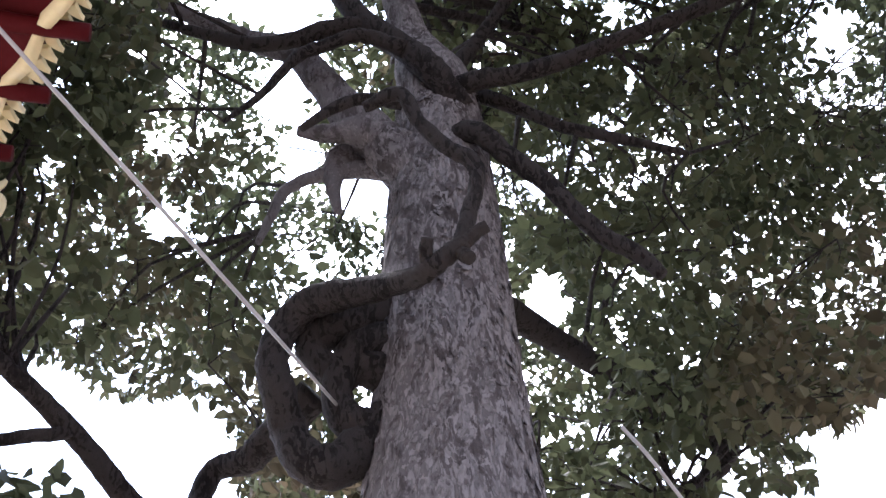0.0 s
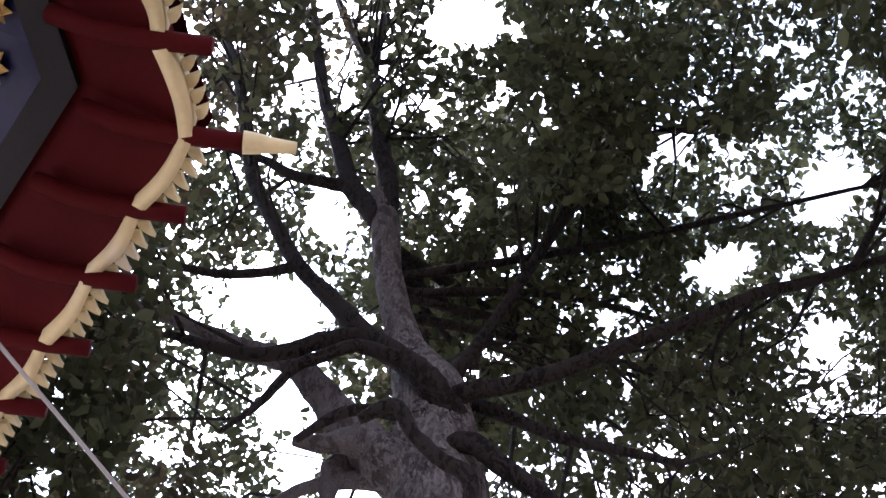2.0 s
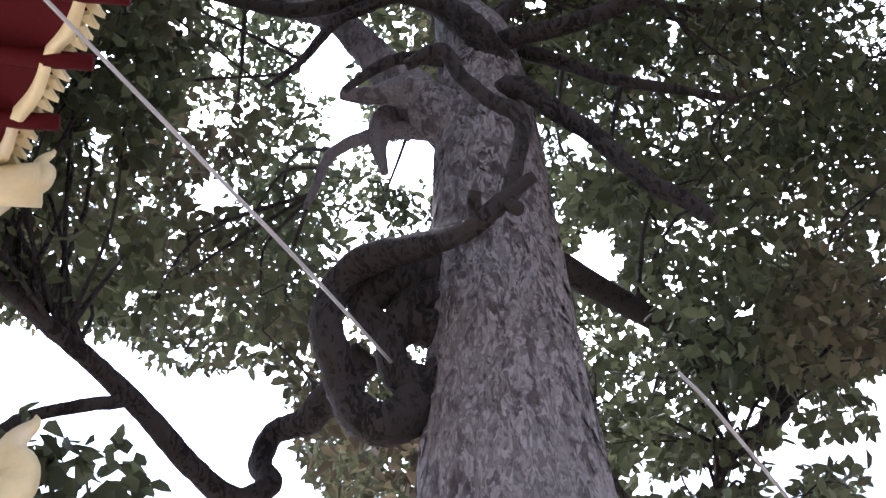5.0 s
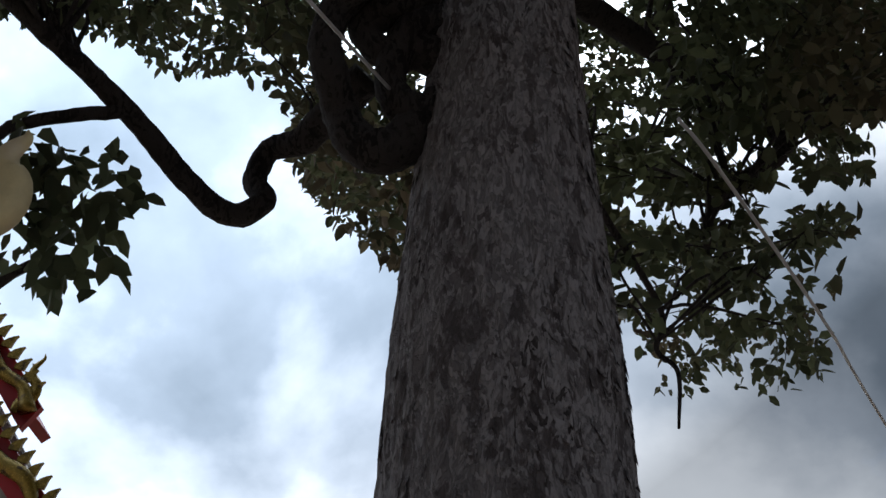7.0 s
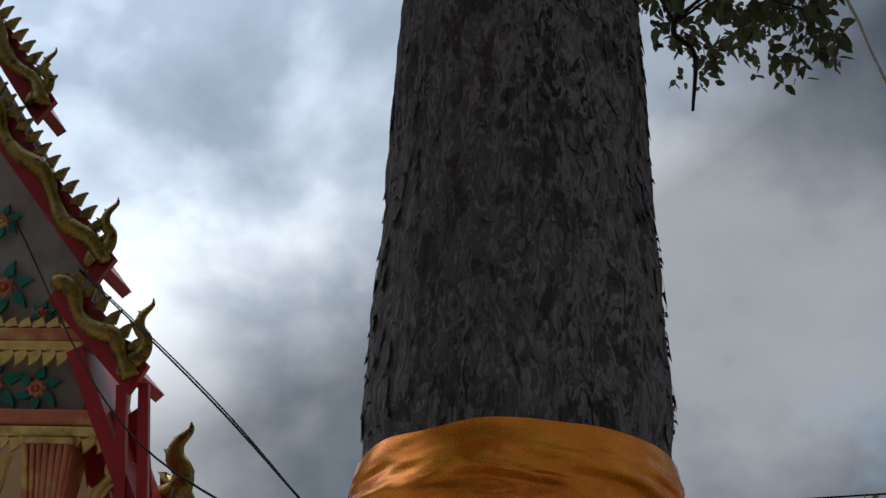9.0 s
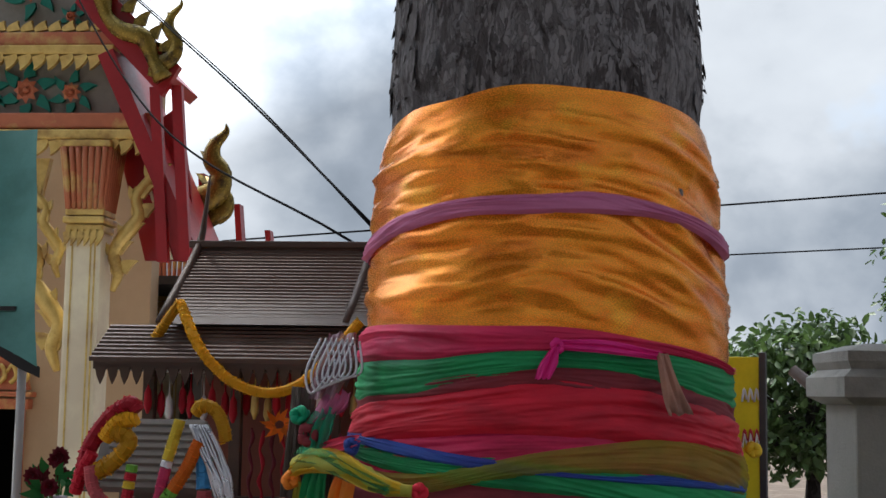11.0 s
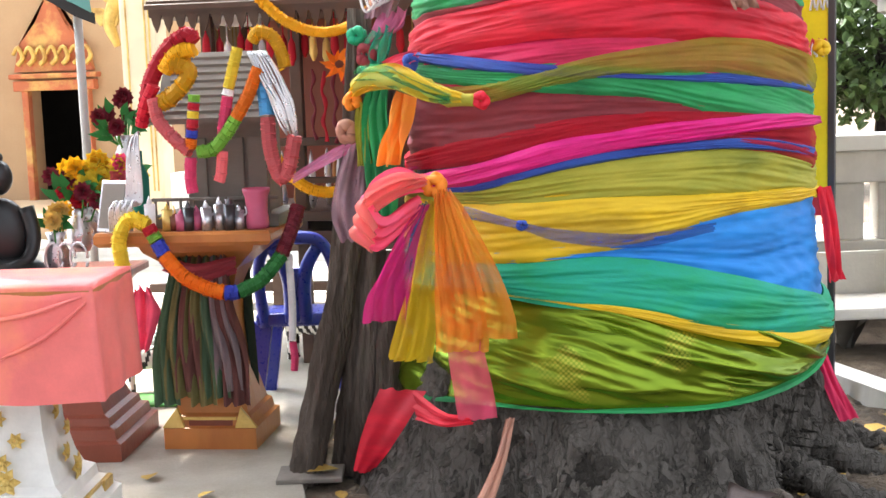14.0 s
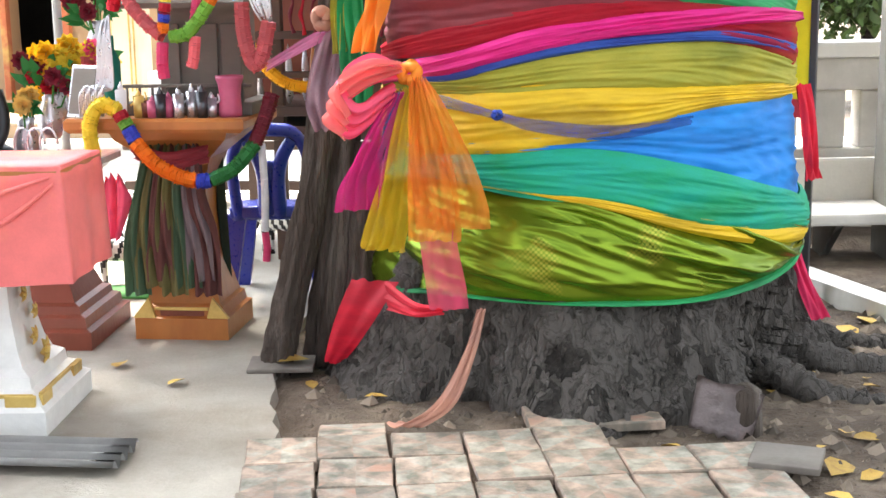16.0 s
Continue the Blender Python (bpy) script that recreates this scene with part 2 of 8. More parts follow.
for key, (ca, cb, ro, me_) in CLOTH.items():
    ca, cb = tuple(min(0.9, 1.15 * v) for v in ca), tuple(min(0.9, 1.15 * v) for v in cb)
    M[key] = pbr(key + "_cloth", ca, cb, ro, me_, scale=5, fine=160, bump=0.12, dist=0.004, stretch=(1, 1, 2.5), trans=0.0 if me_ else 0.12, c3=tuple(0.75 * v for v in cb))
    M["sheer_" + key] = pbr("sheer_" + key + "_tulle", ca, cb, 0.75, 0, scale=6, fine=170, bump=0.08, dist=0.004, trans=0.4, sheer=0.36)


def woven_scales(m, gold, size, share):
    """Small shining scales woven into patches of a cloth."""
    nt = m.node_tree
    N, L = nt.nodes.new, nt.links.new
    b = nt.nodes["Principled BSDF"]
    base = b.inputs["Base Color"].links[0].from_socket
    co = N("ShaderNodeTexCoord")
    mp = N("ShaderNodeMapping")
    mp.inputs["Rotation"].default_value = (0, radians(45), 0)
    mp.inputs["Scale"].default_value = (1, 0.05, 1)
    L(co.outputs["Object"], mp.inputs["Vector"])
    vo = N("ShaderNodeTexVoronoi")
    vo.inputs["Scale"].default_value, vo.inputs["Randomness"].default_value = size, 0.0
    L(mp.outputs["Vector"], vo.inputs["Vector"])
    dots = N("ShaderNodeMapRange")
    dots.inputs["From Min"].default_value, dots.inputs["From Max"].default_value = 0.48, 0.40
    L(vo.outputs["Distance"], dots.inputs["Value"])
    pt = N("ShaderNodeTexNoise")
    pt.inputs["Scale"].default_value, pt.inputs["Detail"].default_value = 5.5, 2
    L(co.outputs["Object"], pt.inputs["Vector"])
    pr = N("ShaderNodeMapRange")
    pr.inputs["From Min"].default_value, pr.inputs["From Max"].default_value = share, share + 0.08
    L(pt.outputs["Fac"], pr.inputs["Value"])
    mu = N("ShaderNodeMath")
    mu.operation = "MULTIPLY"
    L(dots.outputs["Result"], mu.inputs[0])
    L(pr.outputs["Result"], mu.inputs[1])
    mx = N("ShaderNodeMix")
    mx.data_type = "RGBA"
    L(mu.outputs[0], mx.inputs["Factor"])
    L(base, mx.inputs["A"])
    mx.inputs["B"].default_value = (*gold, 1)
    L(mx.outputs["Result"], b.inputs["Base Color"])


woven_scales(M["gold_satin"], (0.92, 0.44, 0.035), 95, 0.60)
woven_scales(M["brocade"], (0.36, 0.36, 0.05), 80, 0.62)
M["concrete"] = pbr("concrete", (0.21, 0.182, 0.15), (0.39, 0.355, 0.305), 0.9, scale=1.8, fine=70, c3=(0.17, 0.145, 0.115), bump=0.3)
M["soil"] = pbr("soil", (0.060, 0.042, 0.030), (0.155, 0.114, 0.082), 0.95, scale=6, fine=48, c3=(0.20, 0.152, 0.112), bump=0.9, dist=0.02)
M["red_paint"] = pbr("red_paint", (0.34, 0.010, 0.014), (0.24, 0.007, 0.010), 0.4, scale=2, fine=30, bump=0.05, c3=(0.22, 0.01, 0.012))
# dark red paint lowered further for the shade under the pavilion eave
M["shaded_red"] = pbr("shaded_red", (0.075, 0.004, 0.005), (0.05, 0.0025, 0.004), 0.75, scale=2, fine=30, bump=0.05, c3=(0.06, 0.003, 0.004), spec=0.12)
M["gold_paint"] = pbr("gold_paint", (0.72, 0.52, 0.17), (0.50, 0.32, 0.08), 0.4, 0.25, scale=8, fine=70, bump=0.15, c3=(0.35, 0.20, 0.06))
M["cream"] = pbr("cream", (0.78, 0.70, 0.50), (0.70, 0.60, 0.42), 0.6, scale=2, fine=40, bump=0.08, c3=(0.60, 0.50, 0.36))
M["tan_wall"] = pbr("tan_wall", (0.45, 0.32, 0.20), (0.38, 0.26, 0.16), 0.8, scale=1.5, fine=40, bump=0.08)
M["shrine_wood"] = pbr("shrine_wood", (0.05, 0.028, 0.02), (0.10, 0.058, 0.042), 0.6, scale=4, fine=50, stretch=(0.3, 1, 1), bump=0.2)
M["white_wall"] = pbr("white_wall", (0.76, 0.73, 0.67), (0.66, 0.63, 0.57), 0.85, scale=2, fine=40, c3=(0.46, 0.43, 0.38), bump=0.15)


# ---- building helpers ----
def part(name, bm, material, parent=None, label="", smooth=True):
    me = bpy.data.meshes.new(name)
    bm.normal_update()
    bm.to_mesh(me)
    bm.free()
    me.materials.append(M[material] if isinstance(material, str) else material)
    if smooth:
        me.shade_smooth()
    ob = new(name, me)
    if parent:
        ob.parent = parent
    if label:
        tagged(ob, label)
    return ob


def thing(name, m=None, label="", category="", group="", kind=""):
    ob = new(name)
    ob.empty_display_size = 0.1
    if m is not None:
        ob.matrix_world = m
    return tagged(ob, label, category, group, kind)


def box(bm, lo, hi, bevel=0.0, m=None):
    s = [hi[i] - lo[i] for i in range(3)]
    c = [(hi[i] + lo[i]) / 2 for i in range(3)]
    r = bmesh.ops.create_cube(bm, size=1.0, matrix=Matrix.Translation(c) @ Matrix.Diagonal((*s, 1)))
    vs = r["verts"]
    if bevel:
        es = list({e for v in vs for e in v.link_edges})
        rb = bmesh.ops.bevel(bm, geom=es, offset=min(bevel, min(abs(a) for a in s) * 0.45), segments=2, affect="EDGES", profile=0.6)
        vs = list({v for f in rb["faces"] for v in f.verts} | {v for v in vs if v.is_valid})
    if m is not None:
        bmesh.ops.transform(bm, matrix=m, verts=vs)
    return vs


def lathe(bm, profile, n=24, m=None, square=False, close=True):
    """Turns (radius, z) pairs round the z axis; square: four flat sides."""
    n = 4 if square else n
    k = math.sqrt(2) if square else 1
    rings = []
    for r, z in profile:
        rings.append([bm.verts.new((k * r * math.cos(2 * math.pi * (i + (0.5 if square else 0)) / n), k * r * math.sin(2 * math.pi * (i + (0.5 if square else 0)) / n), z)) for i in range(n)])
    for a, b in zip(rings, rings[1:]):
        for i in range(n):
            bm.faces.new((a[i], a[(i + 1) % n], b[(i + 1) % n], b[i]))
    if close:
        bm.faces.new(rings[0][::-1])
        bm.faces.new(rings[-1])
    vs = [v for r in rings for v in r]
    if m is not None:
        bmesh.ops.transform(bm, matrix=m, verts=vs)
    return vs


def smooth_path(pts, steps):
    """Catmull-Rom through points of any number of coordinates."""
    p = [np.array(q, float) for q in pts]
    p = [2 * p[0] - p[1]] + p + [2 * p[-1] - p[-2]]
    out = []
    for i in range(1, len(p) - 2):
        for k in range(steps):
            u = k / steps
            out.append(0.5 * (2 * p[i] + (p[i + 1] - p[i - 1]) * u + (2 * p[i - 1] - 5 * p[i] + 4 * p[i + 1] - p[i + 2]) * u * u + (3 * p[i] - p[i - 1] - 3 * p[i + 1] + p[i + 2]) * u ** 3))
    out.append(p[-2])
    return out


def tube(bm, pts, n=10, steps=6, rough=0.0, seed=0, caps=True):
    """A limb through (x, y, z, radius)."""
    path = smooth_path(pts, steps)
    up = Vector((0.31, 0.17, 0.93))
    rings = []
    for i, q in enumerate(path):
        a, b = path[max(0, i - 1)], path[min(len(path) - 1, i + 1)]
        d = Vector(b[:3] - a[:3]).normalized()
        s = d.cross(up)
        s = s.normalized() if s.length > 1e-3 else d.orthogonal().normalized()
        up = s.cross(d).normalized()
        ring = []
        for k in range(n):
            w = 2 * math.pi * k / n
            o = s * math.cos(w) + up * math.sin(w)
            c = Vector(q[:3])
            r = max(q[3], 0.001)
            if rough:
                r *= 1 + rough * noise.noise((c + o * r) * (2.2 / max(r, 0.03)) * 0.35 + Vector((seed, 0, 0)))
            ring.append(bm.verts.new(c + o * r))
        rings.append(ring)
    for a, b in zip(rings, rings[1:]):
        for k in range(n):
            bm.faces.new((a[k], a[(k + 1) % n], b[(k + 1) % n], b[k]))
    if caps:
        bm.faces.new(rings[0][::-1])
        bm.faces.new(rings[-1])
    return rings


# ---- ground ----
def grid_sheet(bm, x0, x1, y0, y1, nx, ny, height):
    vs = [[bm.verts.new((x0 + (x1 - x0) * i / nx, y0 + (y1 - y0) * j / ny, 0)) for i in range(nx + 1)] for j in range(ny + 1)]
    for row in vs:
        for v in row:
            v.co.z = height(v.co.x, v.co.y)
    for j in range(ny):
        for i in range(nx):
            bm.faces.new((vs[j][i], vs[j][i + 1], vs[j + 1][i + 1], vs[j + 1][i]))


AXIS = Vector((0.0, 5.3, 0.0))


def soil_height(x, y):
    near = math.exp(-((x - 0.3) ** 2 + (y - 5.0) ** 2) / 9)
    return -0.05 + near * (0.025 * noise.noise((x * 2.1, y * 2.1, 0)) + 0.03 * noise.noise((x * 7, y * 7, 3)) + 0.02) - 0.03 * (1 - near)


bm = bmesh.new()
grid_sheet(bm, -4, 6, 1.5, 11.5, 150, 150, soil_height)
ring = [(-900, -900), (900, -900), (900, 900), (-900, 900)]
inner = [(-4, 1.5), (6, 1.5), (6, 11.5), (-4, 11.5)]
for k in range(4):
    a, b = ring[k], ring[(k + 1) % 4]
    c, d = inner[(k + 1) % 4], inner[k]
    bm.faces.new([bm.verts.new((*p, -0.08)) for p in (a, b, c, d)])
tagged(part("ground", bm, "soil"), "bare brown soil with fine litter round the tree", "ground", kind="structure")


# ---- the great tree ----
PROFILE = [(-0.2, 1.06), (0.02, 0.97), (0.2, 0.85), (0.4, 0.775), (0.8, 0.725), (1.2, 0.715), (1.9, 0.66), (2.2, 0.632), (2.74, 0.60), (2.86, 0.614), (3.45, 0.583), (3.7, 0.56), (4.5, 0.52), (5.35, 0.45), (6.2, 0.39), (7.5, 0.325), (8.0, 0.292), (8.5, 0.262), (8.85, 0.235), (9.05, 0.175), (9.3, 0.122), (9.7, 0.112), (10.3, 0.108), (11.0, 0.115), (11.45, 0.09)]


def trunk_radius(z):
    return float(np.interp(z, [p[0] for p in PROFILE], [p[1] for p in PROFILE]))


def trunk_point(theta, z, out=0.0):
    """theta: degrees from the side that faces the path, to the right."""
    r = trunk_radius(z) + out
    a = radians(theta)
    return Vector((AXIS.x + r * math.sin(a), AXIS.y - r * math.cos(a), z))


def build_trunk(parent):
    bm = bmesh.new()
    n = 280
    rings = []
    zs = list(np.arange(-0.2, 1.0, 0.02)) + list(np.arange(1.0, 8.5, 0.04)) + list(np.arange(8.5, 11.45, 0.06))
    for z in zs:
        ring = []
        for k in range(n):
            a = 2 * math.pi * k / n
            d = Vector((math.sin(a), -math.cos(a), 0))
            r = trunk_radius(z)
            flare = max(0.0, 1 - z / 0.75) ** 2
            r *= 1 - 0.16 * flare * max(0, math.sin(a - 0.35)) ** 0.7
            r *= 1 + flare * (0.10 * math.sin(5 * a + 0.6) + 0.05 * math.sin(9 * a + 2.0))
            r += 0.03 * r * noise.noise((d.x * 1.6, d.y * 1.6, z * 0.5))
            q = d * 1.0
            chip = noise.noise((q.x * 9, q.y * 9, z * 3.2)) + 0.6 * noise.noise((q.x * 20, q.y * 20, z * 7))
            r += (0.008 if z > 0.7 else 0.026) * chip
            if z < 0.7:
                r -= 0.022 * max(0.0, 1 - 6 * abs(noise.noise((q.x * 6 + 3, q.y * 6, z * 2.6)))) + 0.012 * max(0.0, 1 - 5 * abs(noise.noise((q.x * 13, q.y * 13 + 7, z * 9))))
            if z < 0.65:
                step = noise.noise((q.x * 7 + 9, q.y * 7, z * 6.5)) + 0.5 * noise.noise((q.x * 15, q.y * 15 + 2, z * 13))
                r += 0.020 * max(-0.5, min(0.5, 5 * step)) + 0.012 * max(-0.5, min(0.5, 6 * noise.noise((q.x * 17 + 4, q.y * 17, z * 15))))
            if z < 8.3:
                r += 0.007 * (1 if noise.noise((q.x * 11 + 5, q.y * 11, z * 4.5)) > 0.12 else 0)
            lean = float(np.interp(z, (8.3, 8.8, 9.28, 9.7, 10.3, 11.0, 11.4), (0, -0.03, -0.165, -0.25, -0.325, -0.345, -0.40)))
            ring.append(bm.verts.new((AXIS.x + r * d.x + lean, AXIS.y + r * d.y, z)))
        rings.append(ring)
    for a, b in zip(rings, rings[1:]):
        for k in range(n):
            f = bm.faces.new((a[k], a[(k + 1) % n], b[(k + 1) % n], b[k]))
            f.material_index = 1 if b[k].co.z < 0.9 else 0
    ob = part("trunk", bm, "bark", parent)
    ob.data.materials.append(M["root_bark"])
    return ob


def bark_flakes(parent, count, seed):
    """Ragged plates of bark that stand a little off the trunk, lifted at their lower edge."""
    g = random.Random(seed)
    verts, faces, low = [], [], []
    for _ in range(count):
        th, z = g.uniform(-115, 115), g.uniform(2.75, 8.6)
        if g.random() < 0.10:
            z = g.uniform(0.0, 0.45)
        s = g.uniform(0.5, 1.0) ** 2 * (1.15 if z > 2 else 0.8)
        w, h = 0.020 * s * g.uniform(0.6, 1.5), 0.10 * s * g.uniform(0.5, 1.6)
        if z < 1:
            w, h = w * 0.8, h * 0.55
        lift = g.uniform(0.002, 0.011)
        base = 0.006 if z > 1 else 0.012
        r = trunk_radius(z)
        b = len(verts)
        for u, v, o in ((-0.5, 0.9, 0.0), (0.45, 1.0, 0.0), (0.6, 0.2, 0.5), (0.3, -0.9, 1.0), (-0.2, -0.7, 1.0), (-0.6, 0.0, 0.5)):
            uu, vv = u * g.uniform(0.7, 1.3), v * g.uniform(0.7, 1.2)
            p = trunk_point(th + math.degrees(uu * w * 2 / r), z + vv * h / 2, base + lift * o)
            if z < 1:
                fl = max(0.0, 1 - z / 0.75) ** 2
                a = radians(th)
                p.x += (p.x - AXIS.x) * (-0.16 * fl * max(0, math.sin(a - 0.35)) ** 0.7 + fl * (0.10 * math.sin(5 * a + 0.6) + 0.05 * math.sin(9 * a + 2.0)))
                p.y += (p.y - AXIS.y) * (-0.16 * fl * max(0, math.sin(a - 0.35)) ** 0.7 + fl * (0.10 * math.sin(5 * a + 0.6) + 0.05 * math.sin(9 * a + 2.0)))
            verts.append(p)
        c = sum((verts[b + i] for i in range(6)), Vector()) / 6
        verts.append(trunk_point(th, z, -0.004))
        faces.append((b, b + 1, b + 2, b + 3, b + 4, b + 5))
        for i in (2, 3, 4):
            faces.append((b + i + 1, b + i, b + 6))
        low += [1 if z < 1 else 0] * 4
    me = bpy.data.meshes.new("bark_flakes")
    me.from_pydata([tuple(v) for v in verts], [], faces)
    me.materials.append(M["bark"])
    me.materials.append(M["root_bark"])
    me.polygons.foreach_set("material_index", low)
    ob = new("bark_flaking", me)
    ob.parent = parent
    tagged(ob, "ragged flaking grey bark plates", kind="stuff")


tree = thing("tree", None, "giant old tree with flaking grey bark and a dense green crown", "tree")
build_trunk(tree)
bark_flakes(tree, 1500, 6)

